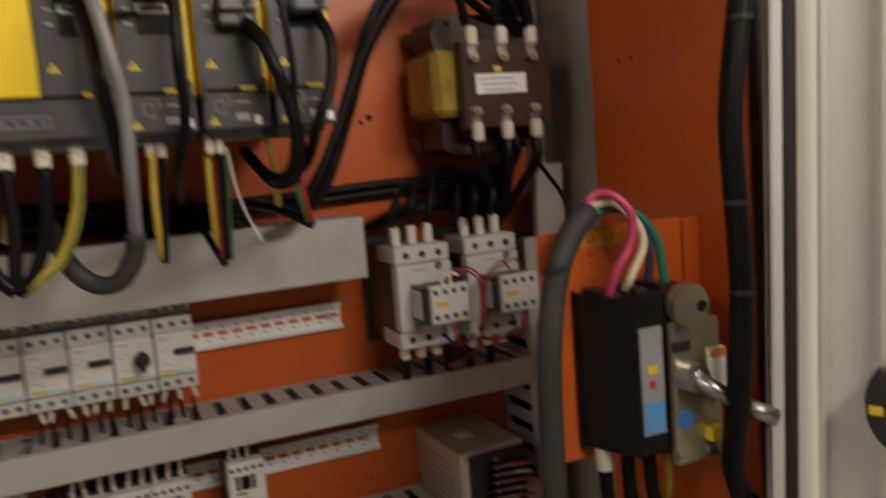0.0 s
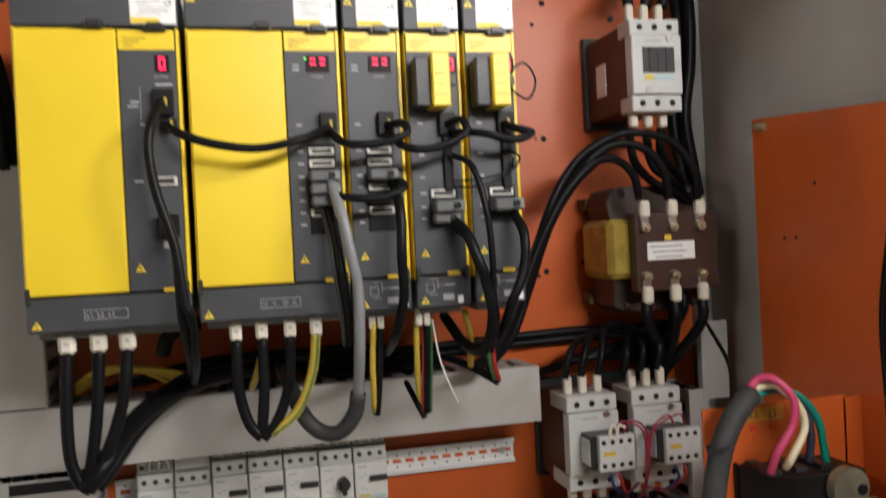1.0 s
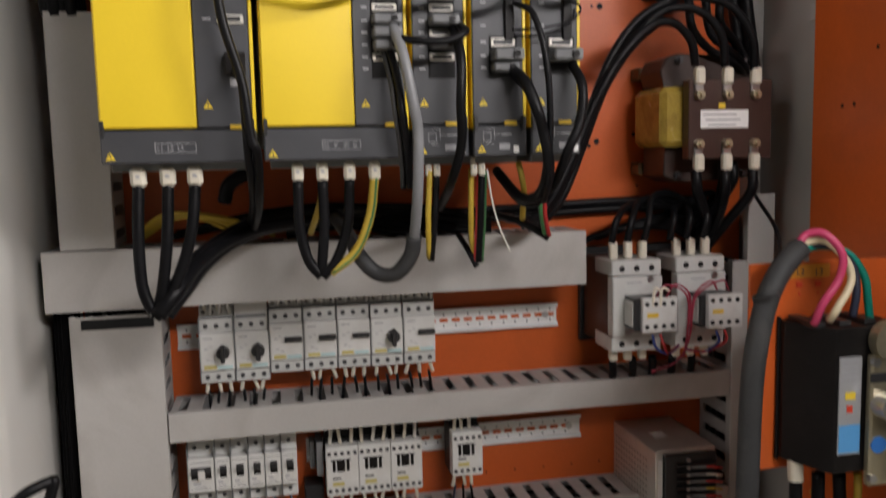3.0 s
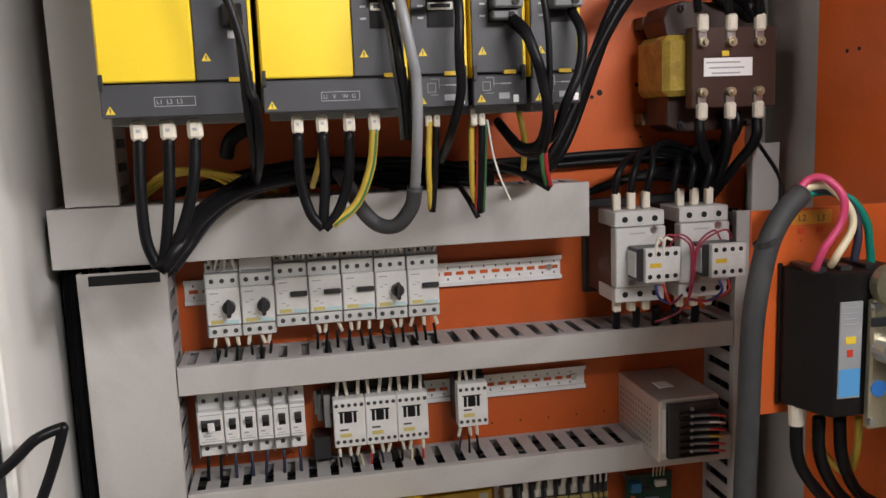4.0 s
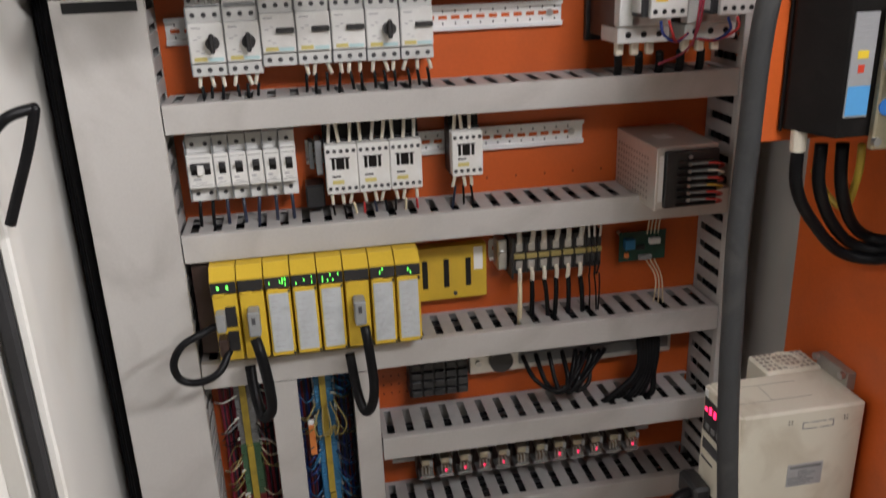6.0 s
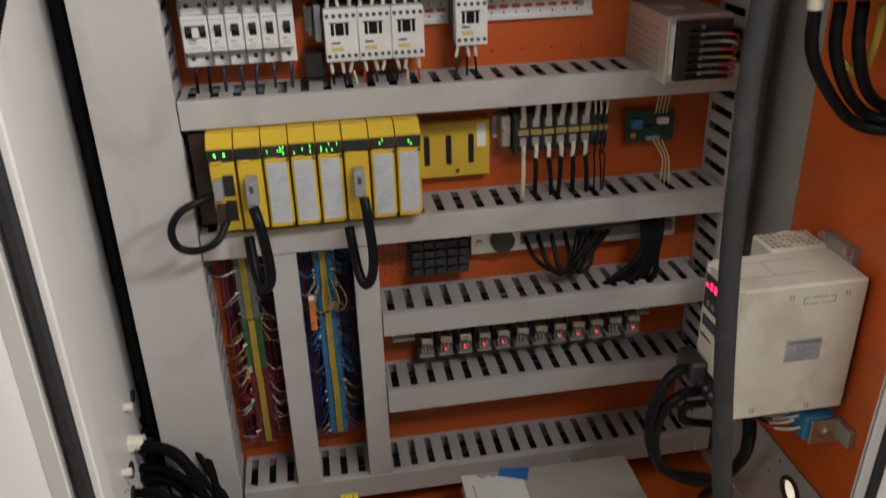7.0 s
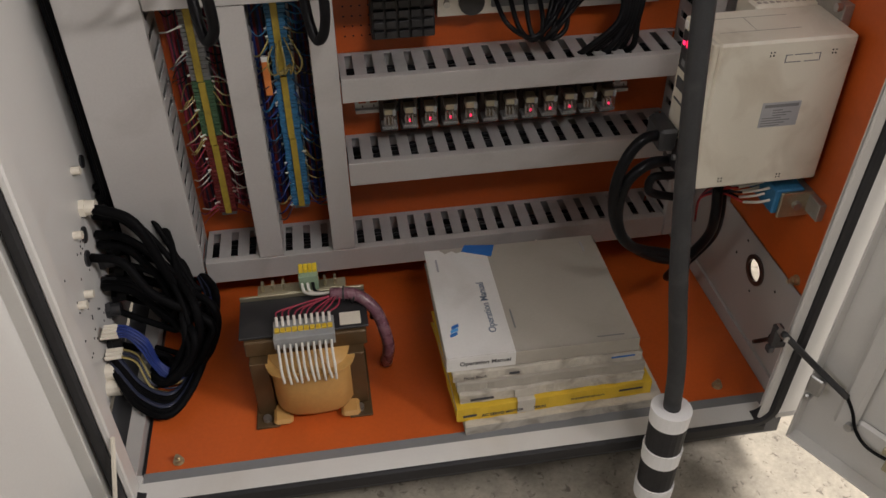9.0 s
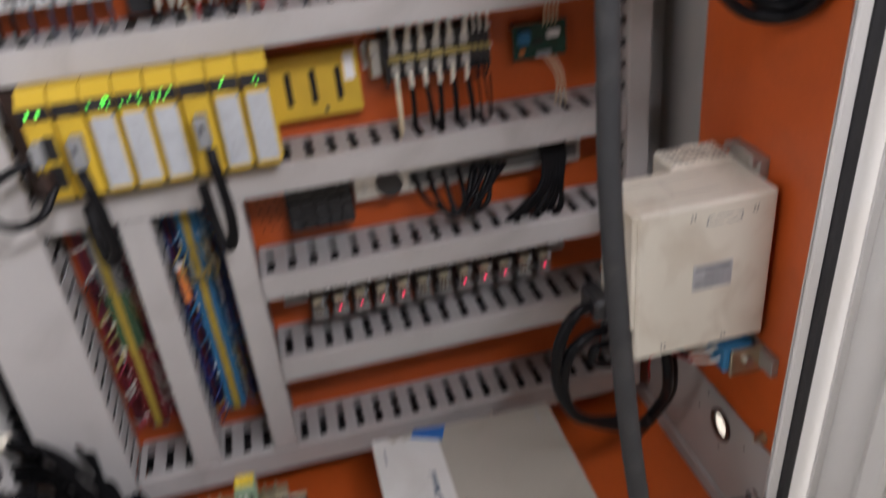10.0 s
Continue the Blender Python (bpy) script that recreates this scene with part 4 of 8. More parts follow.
def motor_breaker(x0, rotary, z0=1.222, z1=1.312, aux=False):
    """A 45 mm motor protection switch."""
    m = thing("motor_breaker", x0 + 0.0222, -0.01, z0, "pale grey motor breaker with a black rotary knob" if rotary else "pale grey motor breaker with a black slide switch", "motor breaker", "row of motor breakers")
    x1 = x0 + 0.0444
    yf = -0.064
    part("body", boxes((x0, x1, -0.052, -0.0085, z0, z1), b=0.001), DEVICE, m)
    part("upper_terminal_block", boxes((x0 + 0.0004, x1 - 0.0004, -0.058, -0.05, z1 - 0.022, z1 - 0.002), b=0.001), DEVICE, m)
    face = part("front_face", boxes((x0 + 0.0006, x1 - 0.0006, yf, -0.05, z0 + 0.018, z1 - 0.022), b=0.0015), WHITE, m)
    part("lower_terminal_block", boxes((x0 + 0.0004, x1 - 0.0004, -0.060, -0.05, z0 + 0.001, z0 + 0.0165), b=0.001), DEVICE, m)
    screws_row(m, (x0 + 0.0085, x0 + 0.0222, x0 + 0.036), -0.058, z1 - 0.013)
    screws_row(m, (x0 + 0.0085, x0 + 0.0222, x0 + 0.036), -0.060, z0 + 0.009)
    part("type_label", boxes((x0 + 0.005, x0 + 0.021, yf - 0.0006, yf + 0.001, z0 + 0.0205, z0 + 0.0255), b=0.0003), PALE_YELLOW, face)
    part("scale_strip", boxes((x0 + 0.022, x1 - 0.003, yf - 0.0005, yf + 0.001, z0 + 0.0200, z0 + 0.0245), b=0.0003), AQUA, face)
    part("print_bar", boxes((x0 + 0.005, x0 + 0.017, yf - 0.0004, yf + 0.001, z1 - 0.029, z1 - 0.0275), b=0.0002), INK_GREY, face)
    if rotary:
        k = part("knob", rods(((x0 + 0.030, yf, z0 + 0.043), (x0 + 0.030, yf - 0.012, z0 + 0.043), 0.0085), seg=18), BLACK, face, "black rotary knob")
        part("grip", boxes((x0 + 0.0272, x0 + 0.0328, yf - 0.019, yf - 0.010, z0 + 0.031, z0 + 0.055), b=0.0015), BLACK, k)
    else:
        part("slide_switch", boxes((x0 + 0.020, x0 + 0.043, yf - 0.006, yf, z0 + 0.043, z0 + 0.0495), b=0.001), BLACK, face, "black slide switch")
    part("upper_tier", boxes((x0 + 0.0004, x1 - 0.0004, -0.052, -0.03, z1 - 0.002, z1 + 0.011), b=0.001), DEVICE, m, "upper row of terminals")
    screws_row(m, (x0 + 0.006, x0 + 0.017, x0 + 0.0275, x0 + 0.0385), -0.052, z1 + 0.005, 0.0027)
    part("tier_groove", boxes((x0 + 0.001, x1 - 0.001, -0.0588, -0.052, z1 - 0.0035, z1 - 0.0015), b=0.0003), DEVICE_DARK, m)
    for k in range(3):
        part("terminal_fin", boxes((x0 + 0.0105 + 0.0110 * k, x0 + 0.0118 + 0.0110 * k, -0.054, -0.03, z1 - 0.002, z1 + 0.014), b=0.0004), DEVICE, m)
    part("side_seam", boxes((x0 - 0.0004, x0 + 0.0004, -0.0632, -0.03, z0 + 0.002, z1 - 0.003), b=0.0001), DEVICE_DARK, m)
    for k, (u, v) in enumerate(((0.006, 0.047), (0.012, 0.050), (0.008, 0.033), (0.014, 0.030))):
        part("print_bar", boxes((x0 + u, x0 + u + 0.005, yf - 0.0004, yf + 0.001, z0 + v, z0 + v + 0.0012), b=0.0002), INK_GREY, face)
    if aux:
        part("aux_block", boxes((x0 + 0.001, x1 - 0.001, -0.060, -0.03, z1 - 0.002, z1 + 0.016), b=0.001), DEVICE, m)
        part("aux_bar", boxes((x0 + 0.003, x1 - 0.003, -0.0612, -0.058, z1 - 0.004, z1 + 0.001), b=0.0005), DEVICE_DARK, m)
    return m


MX = 0.0615
for i, (rot, z0, aux) in enumerate(((1, 1.212, 0), (1, 1.212, 1), (0, 1.220, 0), (0, 1.220, 0), (0, 1.220, 0), (1, 1.219, 0), (0, 1.219, 0))):
    motor_breaker(MX + 0.045 * i, rot, z0, z0 + 0.090, aux)
    xs = [MX + 0.045 * i + d for d in (0.009, 0.022, 0.036)]
    leads("lead", xs, z0 + 0.090, 1.330, -0.045, -0.05, IVORY, "ivory sleeved lead above a motor breaker", 0.0028)
    leads("lead", [u + 0.0045 for u in xs], z0 + 0.088, 1.332, -0.047, -0.058, WHITE, "ivory sleeved lead above a motor breaker", 0.0023)
    leads("lead", [u - 0.0045 for u in xs[:2]], z0 + 0.088, 1.332, -0.040, -0.046, CABLE, "black lead above a motor breaker", 0.0022)
    if i not in (2,):
        leads("lead", xs, z0 + 0.003, z0 - 0.014, -0.046, -0.05, IVORY, "ivory sleeved lead below a motor breaker", 0.0027)
        leads("lead", xs, z0 - 0.012, 1.165, -0.05, -0.05, CABLE, "black lead running into a duct", 0.0021)


def miniature_breaker(x0, w, wide, z0=1.045, z1=1.135):
    m = thing("miniature_breaker", x0 + w / 2, -0.01, z0, "white miniature circuit breaker with a black toggle", "circuit breaker", "row of miniature breakers")
    part("body", boxes((x0, x0 + w, -0.050, -0.0085, z0, z1), b=0.001), WHITE, m)
    face = part("front_face", boxes((x0 + 0.0004, x0 + w - 0.0004, -0.066, -0.048, z0 + 0.022, z1 - 0.022), b=0.001), WHITE, m)
    a, c = (0.12, 0.90) if wide else (0.30, 0.78)
    part("toggle_slot", boxes((x0 + w * a, x0 + w * c, -0.0664, -0.060, z1 - 0.050, z1 - 0.033), b=0.0008), SWITCH_BLACK, face)
    part("toggle", boxes((x0 + w * (a + 0.04), x0 + w * (c - 0.04), -0.073, -0.062, z1 - 0.041, z1 - 0.034), b=0.001), BLACK, face, "black toggle")
    if wide:
        part("toggle_link", boxes((x0 + w * 0.40, x0 + w * 0.66, -0.0745, -0.062, z1 - 0.048, z1 - 0.035), b=0.001), WHITE, face, "white link on the toggles")
    part("seam", boxes((x0 - 0.0005, x0 + 0.0004, -0.0655, -0.03, z0 + 0.003, z1 - 0.003), b=0.0001), DEVICE_DARK, m)
    for zz in (z0 + 0.026, z1 - 0.027):
        part("face_groove", boxes((x0 + w * 0.1, x0 + w * 0.9, -0.0663, -0.064, zz, zz + 0.0008), b=0.0002), DEVICE_DARK, face)
    part("print_bar", boxes((x0 + w * 0.25, x0 + w * 0.7, -0.0664, -0.065, z0 + 0.029, z0 + 0.0302), b=0.0002), INK_GREY, face)
    part("print_bar", boxes((x0 + w * 0.2, x0 + w * 0.5, -0.0664, -0.065, z0 + 0.033, z0 + 0.036), b=0.0002), INK_GREY, face)
    for zz in (z0 + 0.011, z1 - 0.011):
        screws_row(m, (x0 + w * 0.5,) if not wide else (x0 + w * 0.25, x0 + w * 0.75), -0.050, zz, 0.003)
    return m


bx = 0.038
for w, wide in ((0.0345, 1), (0.0205, 0), (0.0225, 0), (0.0215, 0), (0.0215, 0), (0.0215, 0)):
    miniature_breaker(bx, w - 0.0005, wide)
    leads("lead", (bx + w / 2,) if not wide else (bx + 0.009, bx + 0.026), 1.046, 1.0, -0.045, -0.05, CABLE if wide else W_DARK, "dark lead below a miniature breaker", 0.0024)
    bx += w + 0.0003


def contactor(x0, z0=1.043, z1=1.112):
    c = thing("contactor", x0 + 0.022, -0.01, z0, "small pale grey contactor with a black centre", "contactor", "small contactors")
    x1 = x0 + 0.0438
    part("body", boxes((x0, x1, -0.046, -0.0085, z0 - 0.002, z1 + 0.004), b=0.001), BLACK, c)
    part("coil_housing", boxes((x0 + 0.0005, x1 - 0.0005, -0.040, -0.0085, z1 + 0.004, z1 + 0.030), b=0.001), SWITCH_BLACK, c, "black housing behind the leads")
    face = part("front_face", boxes((x0, x1, -0.066, -0.045, z0, z1), b=0.0012), WHITE, c)
    part("indicator", boxes((x0 + 0.0145, x0 + 0.0255, -0.0675, -0.064, z1 - 0.034, z1 - 0.019), b=0.001), SWITCH_BLACK, face, "black status window")
    for u in (0.0085, 0.0275):
        part("vent_bar", boxes((x0 + u, x0 + u + 0.0042, -0.0672, -0.064, z1 - 0.034, z1 - 0.019), b=0.0006), SWITCH_BLACK, face)
    part("vent_bar", boxes((x0 + 0.0065, x0 + 0.0335, -0.0670, -0.064, z1 - 0.019, z1 - 0.0172), b=0.0005), SWITCH_BLACK, face)
    part("type_label", boxes((x0 + 0.008, x0 + 0.024, -0.0668, -0.065, z0 + 0.0145, z0 + 0.020), b=0.0003), PALE_YELLOW, face)
    part("print_bar", boxes((x0 + 0.008, x0 + 0.020, -0.0665, -0.065, z0 + 0.024, z0 + 0.0265), b=0.0002), INK, face)
    screws_row(face, [x0 + 0.0045 + 0.0087 * k for k in range(5)], -0.066, z1 - 0.0085, 0.0027)
    screws_row(face, [x0 + 0.0045 + 0.0087 * k for k in range(5)], -0.066, z0 + 0.008, 0.0027)
    return c


for x in (0.2195, 0.264, 0.3085):
    contactor(x)
contactor(0.3955, 1.054, 1.118)
for i, x in enumerate([0.2195 + 0.006 + 0.0148 * k for k in range(9)] + [0.401, 0.412, 0.423]):
    top = 1.112 if x < 0.39 else 1.118
    leads("lead", (x,), top + 0.001, 1.16, -0.052, -0.05, IVORY if i % 4 else W_WHITE, "white sleeved lead above a contactor", 0.0026)
    bot = 1.044 if x < 0.39 else 1.055
    leads("lead", (x,), bot, bot - 0.018, -0.052, -0.055, IVORY, "white sleeved lead below a contactor", 0.0025)
    leads("lead", (x,), bot - 0.017, 0.995, -0.055, -0.05, (CABLE, CABLE, W_CREAM, W_RED, W_DARK)[i % 5], "thin lead running into a duct", 0.0017)
aux = thing("end_clamp", 0.205, -0.01, 1.07, "grey rail end clamp with a screw", "rail clamp")
part("clamp_body", boxes((0.199, 0.206, -0.03, -0.0085, 1.072, 1.112), (0.2075, 0.2165, -0.05, -0.0085, 1.068, 1.116), b=0.001), DEVICE_DARK, aux)
aux = thing("aux_contact", 0.212, -0.01, 1.01, "black auxiliary contact block under a rail", "contact block")
part("block", boxes((0.190, 0.216, -0.045, -0.001, 1.020, 1.052), b=0.002), BLACK, aux)


# ---- power supply ----
psu = thing("power_supply", 0.715, -0.07, 1.003, "perforated metal power supply with a black terminal block", "power supply")
PX0, PX1, PY, PZ0, PZ1 = 0.664, 0.757, -0.143, 1.003, 1.092
part("case", boxes((PX0, PX1, PY + 0.004, -0.001, PZ0, PZ1), b=0.001), ZINC, psu, "dull perforated metal case")
bm = bmesh.new()
for i in range(12):
    for k in range(7):
        rod(bm, (PX0 + 0.0004, -0.012 - 0.0095 * i, PZ0 + 0.012 + 0.0095 * k), (PX0 - 0.0004, -0.012 - 0.0095 * i, PZ0 + 0.012 + 0.0095 * k), 0.0026, 6)
tagged(part("vent_face", bm, DULL_ZINC, psu, "rows of small vent holes"), kind="stuff")
part("top_label", boxes((0.69, 0.712, -0.09, -0.065, PZ1 - 0.0005, PZ1 + 0.0006), b=0.0003), PAPER, psu)
part("front_lip", boxes((PX0, PX0 + 0.004, PY - 0.002, PY + 0.006, PZ0, PZ1), b=0.0005), ZINC, psu)
part("rating_strip", boxes((PX0 + 0.005, PX0 + 0.012, PY + 0.001, PY + 0.004, PZ0 + 0.012, PZ1 - 0.012), b=0.0003), PAPER, psu)
term = part("terminal_block", boxes((PX0 + 0.014, PX1 - 0.002, PY - 0.004, PY + 0.006, PZ0 + 0.003, PZ1 - 0.006), b=0.001), BLACK, psu, "black terminal block")
for k in range(7):
    part("divider", boxes((PX0 + 0.030, PX1 - 0.006, PY - 0.012, PY - 0.003, PZ0 + 0.007 + 0.0103 * k, PZ0 + 0.0085 + 0.0103 * k), b=0.0003), BLACK, term)
    part("terminal_screw", rods(((PX0 + 0.048, PY - 0.003, PZ0 + 0.013 + 0.0103 * k), (PX0 + 0.048, PY - 0.0065, PZ0 + 0.013 + 0.0103 * k), 0.003), seg=8), STEEL, term)
for k, mt in enumerate((W_RED, W_RED, W_YELLOW, W_RED, W_WHITE, W_RED)):
    z = PZ0 + 0.014 + 0.0103 * k
    cable("lead", [(PX0 + 0.050, PY - 0.006, z), (PX0 + 0.078, PY - 0.018, z + 0.002), (PX0 + 0.098, PY - 0.006, z - 0.006), (PX0 + 0.104, PY + 0.03, z - 0.02), (PX0 + 0.11, PY + 0.05, z - 0.025)], 0.0018, mt, "thin lead from the power supply", "power supply leads", 6)
    cable("cable_sleeve", [(PX0 + 0.050, PY - 0.006, z), (PX0 + 0.068, PY - 0.015, z + 0.0018), (PX0 + 0.082, PY - 0.0165, z + 0.001)], 0.0022, DEVICE_DARK, "grey sleeve on a power supply lead", "power supply leads", 6)


# ---- yellow controller rack ----
rack = thing("controller_rack", 0.195, -0.05, 0.836, "yellow controller rack with white module fronts and green lamps", "controller")
part("back_plane", boxes((0.052, 0.452, -0.022, -0.001, 0.848, 0.934), b=0.001), PLC_YELLOW, rack, "yellow base plate with empty slots")
for x in (0.352, 0.385, 0.419):
    part("empty_slot", boxes((x, x + 0.0085, -0.0232, -0.020, 0.868, 0.914), b=0.001), VOID, rack, "empty black connector slot")
part("side_label", boxes((0.432, 0.446, -0.0228, -0.021, 0.893, 0.930), b=0.0003), PAPER, rack)
part("foot_screw", rods(((0.402, -0.02, 0.858), (0.402, -0.026, 0.858), 0.003)), SCREW, rack)
part("dark_flank", boxes((0.026, 0.051, -0.08, -0.001, 0.83, 0.965), b=0.001), BROWN_BODY, rack, "dark connector box at the end")
kinds = "PQWWWQWW"
for i, kd in enumerate(kinds):
    x0 = 0.0525 + 0.0353 * i
    x1 = x0 + 0.0343
    mod = part("module", boxes((x0, x1, -0.112, -0.022, 0.836, 0.964), b=0.0015), PLC_YELLOW, rack, "yellow plug-in module")
    part("top_hood", prism(bmesh.new(), [(-0.112, 0.9405), (-0.126, 0.9405), (-0.127, 0.956), (-0.110, 0.970), (-0.03, 0.970), (-0.03, 0.962), (-0.108, 0.960)], 0, x0 + 0.0003, x1 - 0.0003), PLC_YELLOW, mod)
    part("lamp_window", boxes((x0 + 0.0006, x1 - 0.0006, -0.1285, -0.124, 0.938, 0.954), b=0.0006), BLACK, mod, "black lamp window")
    rnd = random.Random(i + 3)
    lit = {0: 2, 1: 0, 2: 7, 3: 4, 4: 6, 5: 0, 6: 2, 7: 2}[i]
    for k in range(lit):
        lx = x0 + (0.009 + 0.012 * k if i == 0 else 0.006 + 0.0035 * rnd.randrange(7))
        lz = 0.941 + (0.003 if i == 0 else 0.004 * rnd.randrange(3))
        part("lamp", boxes((lx, lx + (0.0026 if i == 0 else 0.0011), -0.1291, -0.128, lz, lz + (0.005 if i == 0 else 0.0036)), b=0.0002), LED_GREEN, mod, "lit green lamp")
    part("catch", boxes((x0 + 0.004, x0 + 0.018, -0.129, -0.122, 0.934, 0.938), b=0.0006), PLC_YELLOW, mod)
    if kd == "W":
        f = part("front_door", boxes((x0 + 0.0012, x1 - 0.0012, -0.128, -0.112, 0.838, 0.936), b=0.0012), PLC_YELLOW, mod, "yellow-framed module door")
        card = part("card", boxes((x0 + 0.0035, x1 - 0.0042, -0.1292, -0.127, 0.844, 0.931), b=0.0006), PLC_CARD, f, "pale grey card with a printed list")
        for zz in (0.8405, 0.9335):
            part("door_catch", boxes((x1 - 0.0042, x1 - 0.0016, -0.1300, -0.127, zz - 0.002, zz + 0.002), b=0.0004), BLACK, f)
        for k in range(9):
            part("print_bar", boxes((x0 + 0.007, x0 + 0.014 + 0.008 * rnd.random(), -0.1295, -0.128, 0.852 + 0.0085 * k, 0.8528 + 0.0085 * k), b=0.0002), INK_GREY, f)
    else:
        f = part("front_door", boxes((x0 + 0.0012, x1 - 0.0012, -0.126, -0.112, 0.838, 0.936), b=0.0012), PLC_YELLOW, mod, "yellow module front")
        if kd == "P":
            for zz in (0.888, 0.852):
                part("socket", boxes((x0 + 0.016, x0 + 0.030, -0.1275, -0.12, zz, zz + 0.030), b=0.0008), BLACK, f)
                part("plug", boxes((x0 + 0.004, x0 + 0.016, -0.146, -0.125, zz + 0.001, zz + 0.027), b=0.0015), TERM_GREY if zz > 0.87 else BROWN_BODY, f, "small cable plug")
        else:
            part("plug", boxes((x0 + 0.010, x0 + 0.0255, -0.151, -0.125, 0.880, 0.916), b=0.002), TERM_GREY, f, "grey cable plug")
            part("plug_mark", boxes((x0 + 0.015, x0 + 0.020, -0.1516, -0.150, 0.899, 0.909), b=0.0003), INK, f)

# terminal block, small circuit board
tb = thing("terminal_strip", 0.556, -0.03, 0.885, "black terminal strip with white sleeved leads", "terminal strip")
part("end_clamp", boxes((0.466, 0.482, -0.036, -0.0085, 0.893, 0.942), b=0.002), STEEL, tb, "metal end clamp")
part("clamp_screw", rods(((0.474, -0.034, 0.918), (0.474, -0.040, 0.918), 0.006)), STEEL, tb)
part("end_plate", boxes((0.483, 0.486, -0.056, -0.0085, 0.884, 0.950), b=0.001), BLACK, tb)
for i in range(9):
    big = i < 6
    x0 = 0.4875 + (0.0192 * i if big else 0.0192 * 6 + 0.0085 * (i - 6))
    w = 0.0187 if big else 0.008
    p = part("pole", boxes((x0, x0 + w, -0.045, -0.0085, 0.888, 0.946), b=0.001), BLACK, tb)
    part("marker", boxes((x0 + 0.001, x0 + w - 0.001, -0.050, -0.043, 0.913, 0.921), b=0.0006), W_STRAW, p, "yellowed marker strip")
    part("upper_clamp", boxes((x0 + w * 0.2, x0 + w * 0.8, -0.0475, -0.043, 0.924, 0.938), b=0.001), STEEL if big else BLACK, p)
    part("lower_clamp", boxes((x0 + w * 0.2, x0 + w * 0.8, -0.0475, -0.043, 0.895, 0.909), b=0.001), STEEL if big else BLACK, p)
    xc = x0 + w / 2
    leads("lead", (xc,), 0.938, 0.985, -0.048, -0.045, W_WHITE, "white sleeved lead above the terminal strip", 0.0042 if big else 0.0018)
    leads("lead", (xc,), 0.898, 0.876, -0.048, -0.05, IVORY if big else CABLE, "ivory sleeve below the terminal strip", 0.0034 if big else 0.0015)
    leads("lead", (xc,), 0.878, 0.80, -0.05, -0.055, W_CREAM if i == 0 else CABLE, "lead running down into a duct", 0.0036 if big else 0.0013)

pcb = thing("circuit_board", 0.708, -0.02, 0.878, "small green circuit board with components", "circuit board")
part("board", boxes((0.668, 0.746, -0.0175, -0.016, 0.878, 0.927), b=0.0003), PCB, pcb)
part("standoff", rods(((0.672, -0.001, 0.923), (0.672, -0.016, 0.923), 0.003)), STEEL, pcb)
part("standoff", rods(((0.742, -0.001, 0.882), (0.742, -0.016, 0.882), 0.003)), STEEL, pcb)
part("relay", boxes((0.674, 0.690, -0.030, -0.0175, 0.902, 0.918), b=0.001), TERM_BLUE, pcb, "blue component")
part("connector", boxes((0.716, 0.734, -0.026, -0.0175, 0.906, 0.916), b=0.001), WHITE, pcb)
part("connector", boxes((0.700, 0.722, -0.024, -0.0175, 0.880, 0.888), b=0.001), TERM_GREY, pcb)
part("chip", boxes((0.696, 0.710, -0.021, -0.0175, 0.897, 0.905), b=0.0006), BLACK, pcb)
part("component", boxes((0.676, 0.684, -0.022, -0.0175, 0.885, 0.893), b=0.001), TAG_ORANGE, pcb)
for k in range(4):
    cable("lead", [(0.712 + 0.006 * k, -0.022, 0.923), (0.713 + 0.006 * k, -0.026, 0.95), (0.712 + 0.007 * k, -0.04, 0.985)], 0.0011, W_CREAM, "thin pale lead above the circuit board", "board leads", 6)
for k in range(3):
    cable("lead", [(0.712 + 0.007 * k, -0.022, 0.880), (0.722 + 0.005 * k, -0.04, 0.855), (0.716 + 0.008 * k, -0.05, 0.815)], 0.0011, W_CREAM, "thin pale lead below the circuit board", "board leads", 6)


